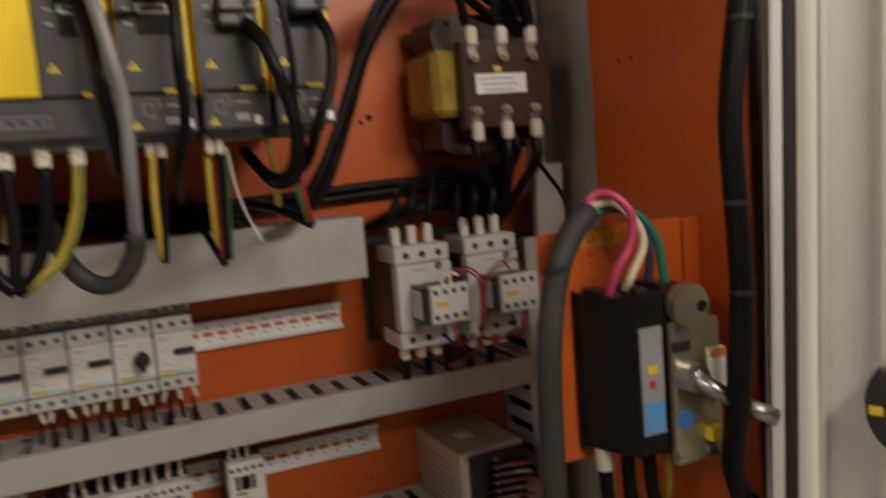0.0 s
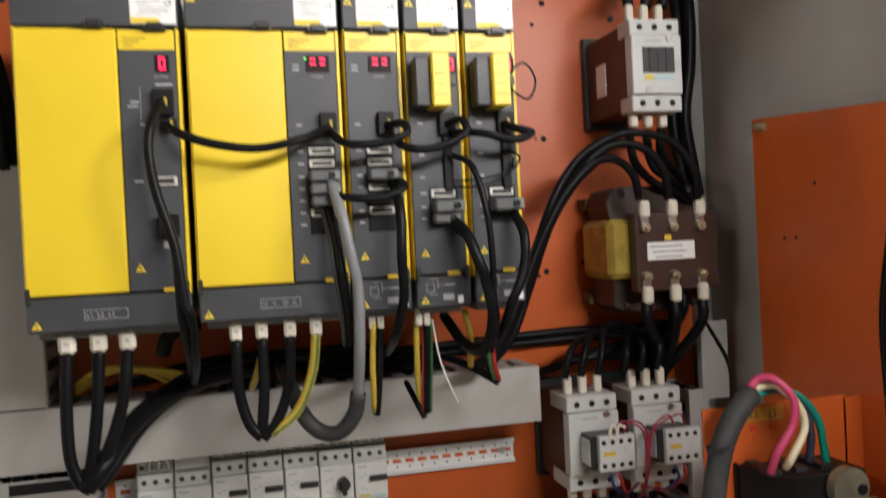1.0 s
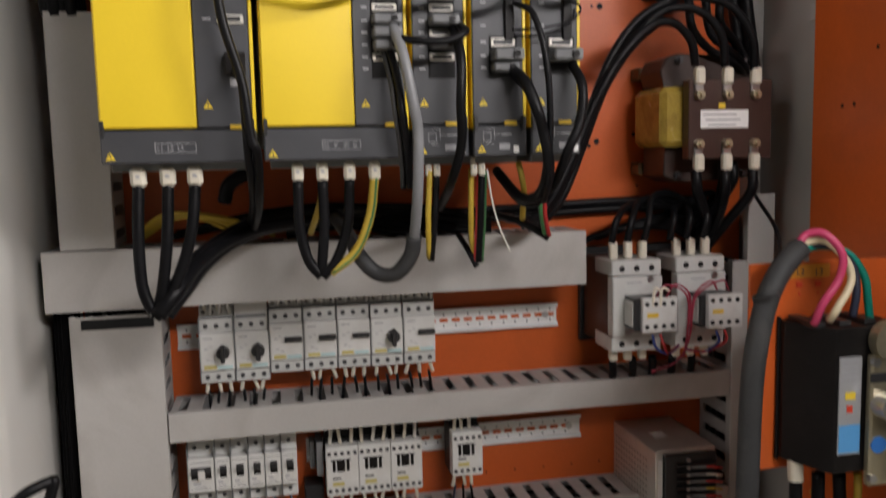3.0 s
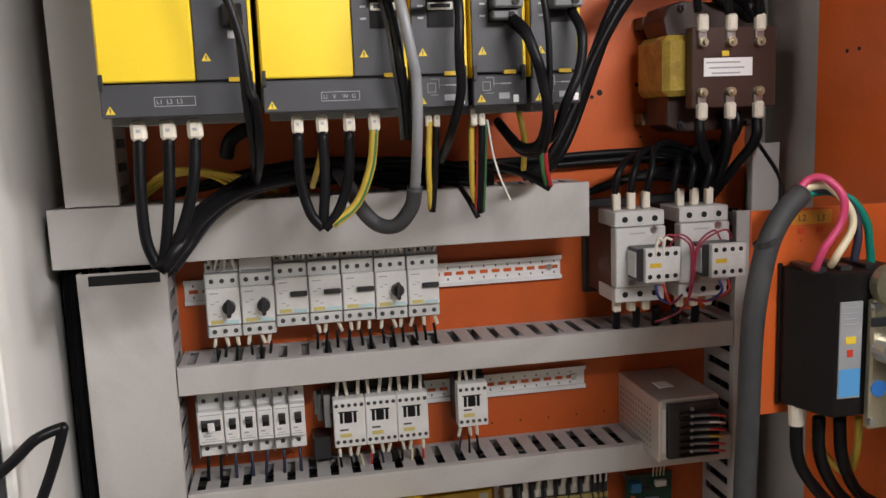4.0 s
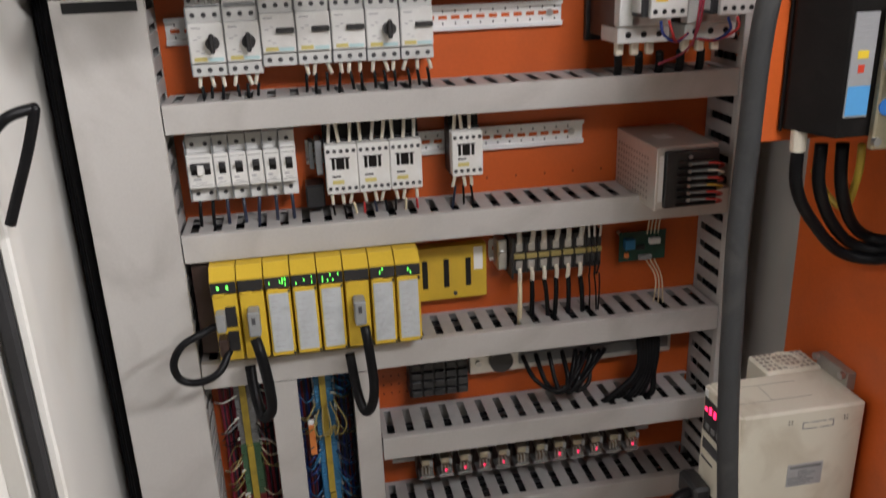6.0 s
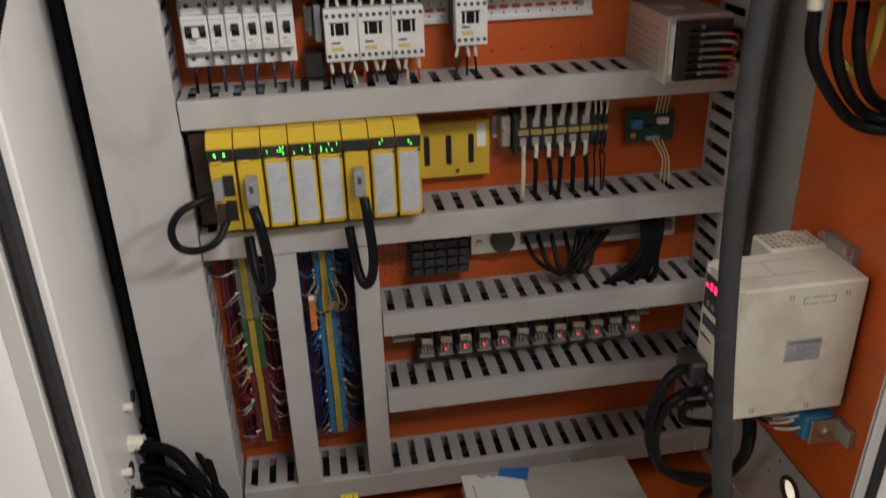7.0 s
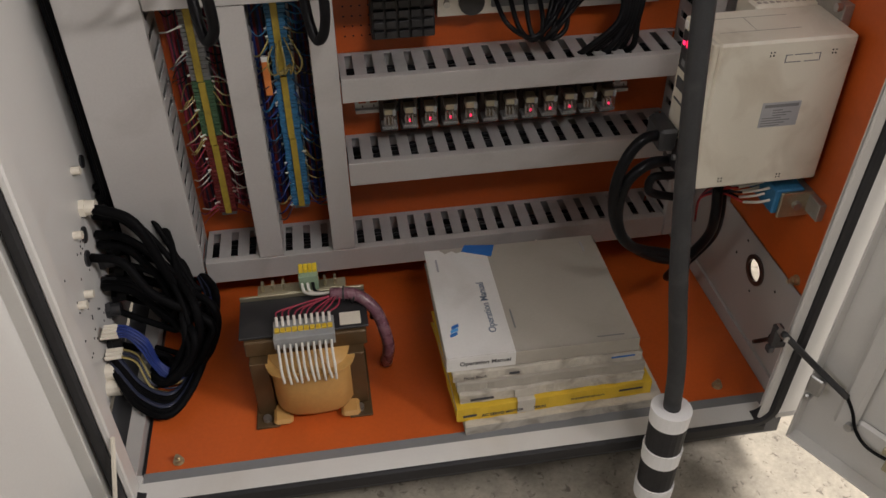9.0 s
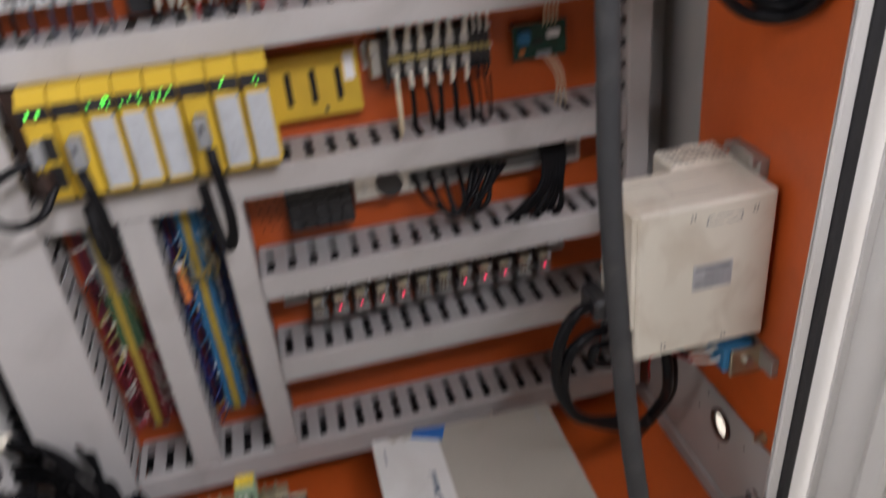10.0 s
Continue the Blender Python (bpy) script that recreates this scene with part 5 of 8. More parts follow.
# ---- large contactors ----
def power_contactor(x0, x1, z0, z1, yf, aux_label, label, window):
    c = thing("power_contactor", (x0 + x1) / 2, -0.05, z0, label, "contactor", "large contactors")
    w = x1 - x0
    part("body", boxes((x0 + 0.001, x1 - 0.001, yf + 0.020, -0.012, z0 + 0.004, z1 - 0.002), b=0.002), BROWN_BODY, c, "dark brown moulded body")
    part("foot_plate", boxes((x0 - 0.004, x1 + 0.002, -0.012, -0.001, z0 - 0.006, z1 + 0.008), b=0.001), BLACK, c)
    part("upper_terminal_block", boxes((x0, x1, yf + 0.004, yf + (0.040 if window else 0.066), z1 - 0.021, z1), b=0.0015), DEVICE, c)
    part("lower_terminal_block", boxes((x0, x1, yf + 0.004, yf + (0.040 if window else 0.066), z0, z0 + 0.021), b=0.0015), DEVICE, c)
    face = part("front_face", boxes((x0, x1, yf, yf + 0.020, z0 + 0.022, z1 - 0.022), b=0.0015), DEVICE, c, "pale grey front")
    for zz in (z0 + 0.011, z1 - 0.011):
        for k in range(3):
            part("terminal_hole", rods(((x0 + w * (0.2 + 0.3 * k), yf + 0.006, zz), (x0 + w * (0.2 + 0.3 * k), yf + 0.0034, zz), 0.0042)), VOID, c)
    part("print_bar", boxes((x0 + 0.020, x0 + 0.042, yf - 0.0004, yf + 0.001, z1 - 0.031, z1 - 0.029), b=0.0002), INK_GREY, face)
    part("coil_screw", rods(((x1 - 0.018, yf, z1 - 0.026), (x1 - 0.018, yf - 0.002, z1 - 0.026), 0.0048)), STEEL, face)
    part("coil_screw", rods(((x0 + 0.022, yf, z0 + 0.028), (x0 + 0.022, yf - 0.002, z0 + 0.028), 0.0048)), STEEL, face)
    if window:
        part("window", boxes((x0 + 0.015, x1 - 0.011, yf - 0.001, yf + 0.002, z0 + 0.050, z0 + 0.084), b=0.0006), BLACK, face, "black window")
        for k in range(3):
            part("window_bar", boxes((x0 + 0.024 + 0.012 * k, x0 + 0.0255 + 0.012 * k, yf - 0.0025, yf, z0 + 0.051, z0 + 0.083), b=0.0004), BLACK, face)
        part("type_label", boxes((x0 + 0.017, x0 + 0.030, yf - 0.0006, yf + 0.001, z0 + 0.041, z0 + 0.047), b=0.0003), YELLOW, face)
        part("scale_strip", boxes((x0 + 0.030, x1 - 0.012, yf - 0.0006, yf + 0.001, z0 + 0.041, z0 + 0.047), b=0.0003), AQUA, face)
        part("side_label", boxes((x0 - 0.0006, x0 + 0.001, -0.075, -0.045, z0 + 0.035, z0 + 0.080), b=0.0003), PAPER, c)
    else:
        a = part("aux_block", boxes((x0 + 0.016, x1 - 0.006, yf - 0.034, yf, z0 + 0.036, z0 + 0.080), b=0.0015), BLACK, c, "grey auxiliary contact block")
        part("aux_face", boxes((x0 + 0.024, x1 + 0.001, yf - 0.042, yf - 0.033, z0 + 0.035, z0 + 0.081), b=0.001), DEVICE, a)
        part("clear_side", boxes((x0 + 0.0145, x0 + 0.016, yf - 0.030, yf - 0.004, z0 + 0.041, z0 + 0.075), b=0.0005), DEVICE, a, "pale side cover")
        for k in range(4):
            for zz in (z0 + 0.043, z0 + 0.073):
                part("terminal_hole", rods(((x0 + 0.030 + 0.0120 * k, yf - 0.041, zz), (x0 + 0.030 + 0.0120 * k, yf - 0.0426, zz), 0.0032)), VOID, a)
        part("type_label", boxes((x0 + 0.030, x0 + 0.046, yf - 0.0426, yf - 0.041, z0 + 0.055, z0 + 0.061), b=0.0003), PLC_YELLOW, a)
    for k in range(3):
        for zz, dz in ((z1, 0.024), (z0, -0.018)):
            xx = x0 + w * (0.2 + 0.3 * k) - 0.003
            ln = solo("cable_lug", boxes((xx - 0.0055, xx + 0.0055, yf + 0.022, yf + 0.033, zz, zz + dz), b=0.002), IVORY, "ivory sleeved cable lug on a contactor", "cable lug", "contactor lugs")
    return c


power_contactor(0.610, 0.682, 1.231, 1.357, -0.126, "", "pale grey contactor with a front auxiliary block", False)
power_contactor(0.704, 0.777, 1.231, 1.358, -0.126, "", "pale grey contactor beside an upright duct", False)
power_contactor(0.710, 0.782, 1.730, 1.852, -0.157, "", "large pale grey contactor with a dark brown body", True)
for k, (a, b) in enumerate((((0.668, -0.165, 1.312), (0.742, -0.165, 1.318)), ((0.655, -0.165, 1.315), (0.758, -0.166, 1.318)))):
    cable("lead", [a, (a[0] + 0.012, -0.168, 1.329), (0.702 - 0.004 * k, -0.165, 1.312), (0.7, -0.163, 1.26), (0.698, -0.158, 1.228)], 0.0014, W_MAROON, "maroon control lead between contactors", "contactor control leads", 7)
    cable("lead", [b, (b[0] - 0.012, -0.168, 1.331), (0.708 + 0.003 * k, -0.165, 1.310), (0.703, -0.163, 1.255), (0.69, -0.155, 1.222), (0.66, -0.14, 1.205)], 0.0014, W_MAROON, "maroon control lead between contactors", "contactor control leads", 7)
    cable("lead", [(0.648 + 0.011 * k, -0.166, 1.30), (0.650 + 0.010 * k, -0.17, 1.324), (0.658 + 0.012 * k, -0.168, 1.322)], 0.0021, IVORY, "ivory sleeved control lead", "contactor control leads", 7)
    cable("lead", [(0.650 + 0.011 * k, -0.163, 1.262), (0.652 + 0.012 * k, -0.17, 1.246), (0.672, -0.165, 1.236), (0.69, -0.16, 1.245)], 0.0019, W_RED if k else W_BLUE, "control lead under an auxiliary block", "contactor control leads", 7)
    cable("lead", [(0.742 + 0.013 * k, -0.163, 1.262), (0.742 + 0.010 * k, -0.17, 1.248), (0.725, -0.165, 1.235), (0.70, -0.16, 1.238)], 0.0019, W_RED if k else W_BLUE, "control lead under an auxiliary block", "contactor control leads", 7)


# ---- line reactor on the rear plate ----
rx = thing("line_reactor", 0.77, -0.07, 1.485, "line reactor with a brown terminal plate and amber coils", "transformer")
yoke = prism(bmesh.new(), [(0.696, 1.470), (0.698, 1.512), (0.698, 1.590), (0.690, 1.612), (0.698, 1.630), (0.716, 1.636), (0.780, 1.634), (0.828, 1.628), (0.842, 1.606), (0.842, 1.470), (0.800, 1.462), (0.716, 1.460)], 1, -0.098, -0.030)
bmesh.ops.bevel(yoke, geom=[e for e in yoke.edges], offset=0.002, segments=1, affect="EDGES")
part("core", yoke, BROWN_BODY, rx, "laminated iron core")
for x in (0.716, 0.812):
    for z in (1.627, 1.470):
        part("core_bolt", rods(((x, -0.098, z), (x, -0.104, z), 0.0055), ((x, -0.104, z), (x, -0.109, z), 0.0032)), SCREW, rx)
part("mount_bracket", boxes((0.690, 0.840, -0.03, -0.002, 1.606, 1.624), b=0.001), IRON, rx)
part("mount_bracket", boxes((0.690, 0.840, -0.03, -0.002, 1.470, 1.488), b=0.001), IRON, rx)
part("coil", boxes((0.682, 0.730, -0.120, -0.028, 1.509, 1.590), b=0.008), COIL_TAPE, rx, "amber taped coil")
part("coil", boxes((0.735, 0.785, -0.120, -0.028, 1.507, 1.594), b=0.006), COIL_TAPE, rx, "amber taped coil")
part("coil", boxes((0.790, 0.846, -0.120, -0.028, 1.507, 1.594), b=0.006), COIL_TAPE, rx, "amber taped coil")
plate = part("terminal_plate", boxes((0.711, 0.833, -0.140, -0.122, 1.492, 1.597), b=0.001), BROWN, rx, "brown insulating terminal plate")
lab = part("rating_label", boxes((0.728, 0.798, -0.1408, -0.139, 1.533, 1.557), b=0.0003), PAPER, plate, "white rating label")
for k in range(3):
    part("print_bar", boxes((0.731 + 0.004 * k, 0.780 + 0.006 * (k % 2), -0.1412, -0.140, 1.550 - 0.007 * k, 1.552 - 0.007 * k), b=0.0002), INK_GREY, lab)
part("mark", boxes((0.754, 0.764, -0.1408, -0.139, 1.559, 1.566), b=0.0003), YELLOW, plate)
for x in (0.724, 0.765, 0.806):
    for z, s in ((1.577, 1), (1.512, -1)):
        part("terminal_bolt", rods(((x, -0.14, z), (x, -0.149, z), 0.0062), ((x, -0.149, z), (x, -0.154, z), 0.003)), ZINC_GOLD, plate)
        part("terminal_lug", boxes((x - 0.006, x + 0.006, -0.1445, -0.140, z + s * 0.004, z + s * 0.014), b=0.001), STEEL, plate)
        solo("cable_lug", boxes((x - 0.0068, x + 0.0068, -0.150, -0.137, z + s * 0.013, z + s * 0.036), b=0.003), IVORY, "ivory sleeved cable lug on the reactor", "cable lug", "reactor lugs")


# ---- terminal columns ----
def terminal_column(x, z0, z1, blocks, wires, label, seed, trunk):
    t = thing("terminal_column", x, -0.03, z0, label, "terminal strip", "upright terminal strips")
    part("rail", boxes((x - 0.0175, x + 0.0175, -0.0085, -0.001, z0 - 0.01, z1 + 0.01), b=0.0005), RAIL, t)
    n = int((z1 - z0) / 0.0062)
    rnd = random.Random(seed)
    bunch = {}
    for i in range(n):
        f = 1 - i / n
        m = [b for lim, b in blocks if f <= lim][0]
        z = z0 + 0.0062 * i
        w = 0.0145 + rnd.uniform(-0.0008, 0.0008)
        part("terminal", boxes((x - w, x + w, -0.046, -0.0085, z, z + 0.0057), b=0.0006), m, t)
        for s in (-1, 1):
            if rnd.random() < 0.38:
                continue
            wm = rnd.choice(wires[0 if f < 0.33 else 1 if f < 0.62 else 2])
            y = rnd.uniform(-0.046, -0.030)
            far = rnd.uniform(0.012, 0.020)
            dz = rnd.uniform(-0.040, -0.004)
            tube(bunch.setdefault(wm.name, bmesh.new()), [(x + s * 0.011, y, z + 0.003), (x + s * (0.018 + far * 0.6), y - rnd.uniform(0.002, 0.026), z + 0.003 + dz * rnd.uniform(0.1, 0.7)), (x + s * (0.026 + far), y + 0.012, z + dz)], rnd.uniform(0.0008, 0.0012), 5, 5)
            if rnd.random() < (0.55 if s < 0 else 0.2):
                part("ferrule", rods(((x + s * 0.010, y, z + 0.003), (x + s * 0.018, y - 0.004, z + 0.002), 0.0018), seg=6), W_WHITE, t)
    for key, bm in bunch.items():
        tagged(part("lead_bunch", bm, bpy.data.materials[key], t, "thin leads bowing out of the terminals", smooth=True), kind="stuff")
    for s in (-1, 1):
        for k in range(7):
            u = x + s * (0.020 + 0.0032 * k)
            part("trunk_wire", tube(bmesh.new(), [(u, -0.012 - 0.004 * (k % 3), z0 - 0.008), (u + rnd.uniform(-0.004, 0.004), -0.016, z0 + 0.12), (u + rnd.uniform(-0.004, 0.004), -0.014, z0 + 0.24), (u, -0.012, z1 + 0.008)], 0.0030, 6), trunk[k % len(trunk)], t, "dark wire beside the terminals", smooth=True)
    for a, c, d in ((0.0, 0.36, 0.0006), (0.365, 0.66, -0.0004), (0.668, 1.0, -0.0012)):
        part("marker_strip", boxes((x - 0.0048 + d, x + 0.0050 + d, -0.050, -0.045, z0 + (z1 - z0) * a, z0 + (z1 - z0) * c), b=0.0006), MARK_YELLOW, t, "yellow marker strip")
    part("rail_end", boxes((x - 0.012, x + 0.012, -0.040, -0.0085, z0 - 0.010, z0 - 0.002), b=0.001), DEVICE_DARK, t)
    return t


terminal_column(0.070, 0.418, 0.770, ((0.33, DEVICE_DARK), (0.60, TERM_GREEN), (1.0, TERM_RED)), ((W_WHITE, CABLE, CABLE_GREY), (W_STRAW, W_CREAM, W_STRAW), (W_MAROON, W_MAROON, W_WHITE)), "upright terminal strip in grey, green and red", 5, (W_MAROON, W_DARK, TERM_RED))
terminal_column(0.188, 0.418, 0.770, ((1.0, TERM_BLUE),), ((W_DARK, W_STRAW, TERM_BLUE), (W_DARK, W_BLUE, TERM_BLUE), (W_DARK, W_BLUE, W_STRAW)), "upright blue terminal strip with yellow markers", 8, (W_DARK, TERM_RED, W_BLUE))
tag = thing("wire_tag", 0.172, -0.062, 0.60, "orange tag hanging among blue terminals", "tag")
part("tag_body", boxes((0.160, 0.170, -0.062, -0.057, 0.628, 0.690), b=0.001), TAG_ORANGE, tag)
part("tag_head", boxes((0.160, 0.170, -0.0625, -0.0565, 0.681, 0.690), b=0.001), PAPER, tag)
for k in range(5):
    cable("lead", [(0.178 + 0.006 * k, -0.052, 0.70 + 0.004 * k), (0.170 + 0.012 * k, -0.074, 0.686), (0.176 + 0.008 * k, -0.07, 0.664), (0.20, -0.055, 0.672)], 0.0012, W_STRAW, "straw-coloured lead looped over a terminal strip", "terminal leads", 6)

# ---- relays ----
for i in range(12):
    x0 = 0.327 + 0.0318 * i
    lit = i in (1, 2, 3, 4, 7, 8, 9, 11)
    r = thing("relay", x0 + 0.013, -0.03, 0.545, "clear plug-in relay with a lit red lamp" if lit else "clear plug-in relay, lamp off", "relay", "row of relays")
    part("socket", boxes((x0, x0 + 0.027, -0.032, -0.0085, 0.533, 0.607), b=0.001), BROWN_BODY, r)
    part("clear_cover", boxes((x0 + 0.003, x0 + 0.023, -0.062, -0.031, 0.554, 0.588), b=0.001), CLEAR, r, "clear plastic cover")
    part("coil", boxes((x0 + 0.008, x0 + 0.019, -0.054, -0.034, 0.556, 0.570), b=0.002), IRON, r)
    for u in (0.005, 0.0105, 0.016):
        part("contact", boxes((x0 + u, x0 + u + 0.0016, -0.058, -0.05, 0.559, 0.570), b=0.0005), DULL_ZINC, r)
    part("base_flange", boxes((x0 + 0.001, x0 + 0.025, -0.056, -0.032, 0.549, 0.5545), b=0.001), DEVICE_DARK, r)
    part("armature", boxes((x0 + 0.005, x0 + 0.022, -0.057, -0.036, 0.576, 0.586), b=0.001), ZINC_GOLD, r)
    part("handle", boxes((x0 + 0.017, x0 + 0.022, -0.0635, -0.061, 0.578, 0.588), b=0.0006), TERM_GREY, r)
    if lit:
        part("lamp", boxes((x0 + 0.0105, x0 + 0.0125, -0.0635, -0.061, 0.565, 0.5690), b=0.0005), LED_RED, r, "lit red lamp")

# ---- connector row under the controller ----
cb = thing("connector_block", 0.37, -0.02, 0.685, "black ribbed multi-row connector block", "connector block")
part("block_body", boxes((0.322, 0.416, -0.036, -0.001, 0.690, 0.757), b=0.002), BLACK, cb)
for r in range(4):
    for k in range(5):
        part("connector", boxes((0.325 + 0.0183 * k, 0.3405 + 0.0183 * k, -0.043, -0.035, 0.6935 + 0.0155 * r, 0.7045 + 0.0155 * r), b=0.001), BLACK, cb)
part("board_edge", boxes((0.322, 0.416, -0.030, -0.003, 0.757, 0.762), b=0.0004), PCB, cb)
iv = thing("interface_unit", 0.59, -0.02, 0.712, "flat metal interface unit with black cables", "interface unit")
part("case", boxes((0.420, 0.760, -0.030, -0.001, 0.716, 0.757), b=0.001), ZINC, iv)
part("board", boxes((0.500, 0.752, -0.036, -0.030, 0.728, 0.746), b=0.0006), DEVICE_DARK, iv)
part("case_screw", rods(((0.434, -0.029, 0.735), (0.434, -0.034, 0.735), 0.005)), STEEL, iv)
part("round_socket", rods(((0.470, -0.028, 0.738), (0.470, -0.040, 0.738), 0.019), seg=20), BLACK, iv)
for k in range(6):
    cable("signal_cable", [(0.505 + 0.022 * k, -0.034, 0.742), (0.516 + 0.018 * k, -0.068, 0.716 - 0.007 * (k % 3)), (0.548 + 0.007 * k, -0.074, 0.694 - 0.005 * (k % 2)), (0.572 + 0.006 * k, -0.07, 0.704 + 0.006 * (k % 3)), (0.590 + 0.010 * k, -0.045, 0.742)], 0.0038, CABLE, "black signal cable below the controller", "interface cables", 8)
for k in range(7):
    cable("signal_cable", [(0.690 + 0.006 * k, -0.036, 0.80), (0.693 + 0.005 * k, -0.058, 0.745), (0.684 + 0.005 * k, -0.070, 0.705), (0.640 + 0.012 * k, -0.072 + 0.004 * (k % 3), 0.668), (0.628 + 0.012 * k, -0.05, 0.645)], 0.0050, CABLE, "black cable dropping into a duct", "interface cables", 8)


# ---- main switch on its orange bracket ----
ms = thing("main_switch", 0.745, -0.39, 1.15, "black main circuit breaker with a steel lever handle", "main switch")
part("bracket_plate", boxes((0.668, 0.845, -0.362, -0.358, 1.148, 1.380), b=0.0008), ORANGE, ms, "orange bracket plate")
part("bracket_arm", boxes((0.841, 0.866, -0.362, -0.358, 1.15, 1.378), b=0.0008), ORANGE, ms)
case = prism(bmesh.new(), [(0.703, -0.3625), (0.703, -0.372), (0.7265, -0.424), (0.728, -0.427), (0.812, -0.427), (0.814, -0.424), (0.814, -0.3625)], 2, 1.163, 1.318)
bmesh.ops.bevel(case, geom=[e for e in case.edges], offset=0.0012, segments=1, affect="EDGES")
part("case", case, SWITCH_BLACK, ms, "black moulded case")
part("seam", boxes((0.7005, 0.7045, -0.367, -0.3628, 1.160, 1.321), b=0.001), SWITCH_BLACK, ms)
for k in range(3):
    part("terminal_barrier", boxes((0.712 + 0.030 * k, 0.726 + 0.030 * k, -0.412, -0.366, 1.316, 1.323), b=0.001), BLACK, ms)
rl2 = part("rating_label", boxes((0.731, 0.757, -0.4292, -0.427, 1.184, 1.288), b=0.0004), LABEL_SILVER, ms, "silver and blue rating label")
part("blue_field", boxes((0.7315, 0.7565, -0.4298, -0.428, 1.186, 1.216), b=0.0003), SKY_BLUE, rl2)
part("yellow_field", boxes((0.738, 0.750, -0.4298, -0.428, 1.243, 1.251), b=0.0003), YELLOW, rl2)
part("red_field", boxes((0.740, 0.747, -0.4298, -0.428, 1.229, 1.237), b=0.0003), INK_RED, rl2)
for k in range(4):
    part("print_bar", boxes((0.734, 0.750 + 0.003 * (k % 2), -0.4296, -0.428, 1.263 + 0.006 * k, 1.2645 + 0.006 * k), b=0.0002), INK_GREY, rl2)
mech = part("mechanism_plate", boxes((0.762, 0.819, -0.438, -0.428, 1.150, 1.290), b=0.002), ZINC_GOLD, ms, "passivated steel mechanism plate")
part("upper_tab", rods(((0.783, -0.43, 1.305), (0.783, -0.442, 1.305), 0.021), seg=22), ZINC_GOLD, mech)
part("tab_hole", rods(((0.795, -0.441, 1.303), (0.795, -0.4428, 1.303), 0.006)), VOID, mech)
part("lower_hole", rods(((0.772, -0.437, 1.195), (0.772, -0.4392, 1.195), 0.009), seg=18), INK_BLUE, mech)
part("counter", boxes((0.760, 0.782, -0.4395, -0.437, 1.262, 1.272), b=0.0006), BLACK, mech)
part("white_card", boxes((0.793, 0.813, -0.452, -0.446, 1.222, 1.263), b=0.001), PAPER, mech, "white card with an orange head")
part("card_head", boxes((0.7935, 0.8125, -0.4526, -0.450, 1.254, 1.2625), b=0.0004), TAG_ORANGE, mech)
part("yellow_tab", boxes((0.795, 0.812, -0.448, -0.438, 1.170, 1.184), b=0.001), YELLOW, mech)
for x, z in ((0.764, 1.160), (0.800, 1.160), (0.764, 1.284), (0.806, 1.205)):
    part("mechanism_screw", rods(((x, -0.437, z), (x, -0.443, z), 0.0045)), STEEL, mech)
part("handle_hub", rods(((0.776, -0.436, 1.238), (0.776, -0.455, 1.238), 0.014), seg=18), STEEL, mech, "steel lever hub")
bm = rod(bmesh.new(), (0.776, -0.452, 1.238), (0.815, -0.470, 1.208), 0.0085, 14, 0.007)
rod(bm, (0.815, -0.470, 1.208), (0.842, -0.482, 1.194), 0.0095, 14, 0.0085)
part("lever", bm, STEEL, mech, "shiny steel lever", smooth=True)
lettering("L2", 0.010, facing(0.723, -0.3636, 1.366), INK, ms)
lettering("L3", 0.010, facing(0.746, -0.3636, 1.365), INK, ms)
for k in range(2):
    part("pen_mark", boxes((0.724 + 0.023 * k, 0.731 + 0.023 * k, -0.3634, -0.3615, 1.352, 1.358), (0.727 + 0.023 * k, 0.729 + 0.023 * k, -0.3634, -0.3615, 1.343, 1.346), b=0.0003), INK_RED, ms)
part("yellow_smear", boxes((0.715, 0.765, -0.3628, -0.3610, 1.362, 1.377), b=0.0003), SMEAR, ms)

# ---- inverter on the side plate ----
inv = thing("inverter_drive", 0.785, -0.30, 0.612, "cream metal inverter drive with a red display", "inverter drive")
IX0, IX1, IY0, IY1, IZ0, IZ1 = 0.689, 0.856, -0.378, -0.287, 0.611, 0.807
part("case", boxes((IX0, IX1, IY0, IY1, IZ0, IZ1), b=0.003), INVERTER, inv, "cream enamelled case")
part("fan_housing", boxes((0.772, 0.853, IY1 - 0.002, -0.238, 0.640, IZ1 + 0.004), b=0.003), INVERTER, inv, "cream fan housing with a slotted grille")
part("mount_flange", boxes((0.853, 0.866, -0.340, -0.275, 0.800, 0.826), b=0.001), DULL_ZINC, inv)
part("mount_flange", boxes((0.851, 0.866, -0.345, -0.270, 0.590, 0.615), b=0.001), DULL_ZINC, inv)
for y in (-0.335, -0.28):
    part("flange_bolt", rods(((0.851, y, 0.822), (0.845, y, 0.822), 0.005)), STEEL, inv)
bm = bmesh.new()
for i in range(9):
    for k in range(5):
        box(bm, 0.776 + 0.0082 * i, 0.781 + 0.0082 * i, -0.284 + 0.0095 * k, -0.2785 + 0.0095 * k, IZ1 + 0.003, IZ1 + 0.0046, 0.0004)
tagged(part("vent_slot", bm, PSU_METAL, inv, "top vent slots"), kind="stuff")
part("fan_guard", ring(bmesh.new(), (0.815, -0.263, IZ1 + 0.0045), (0, 0, 1), 0.018, 0.021, 0.002), INVERTER, inv)
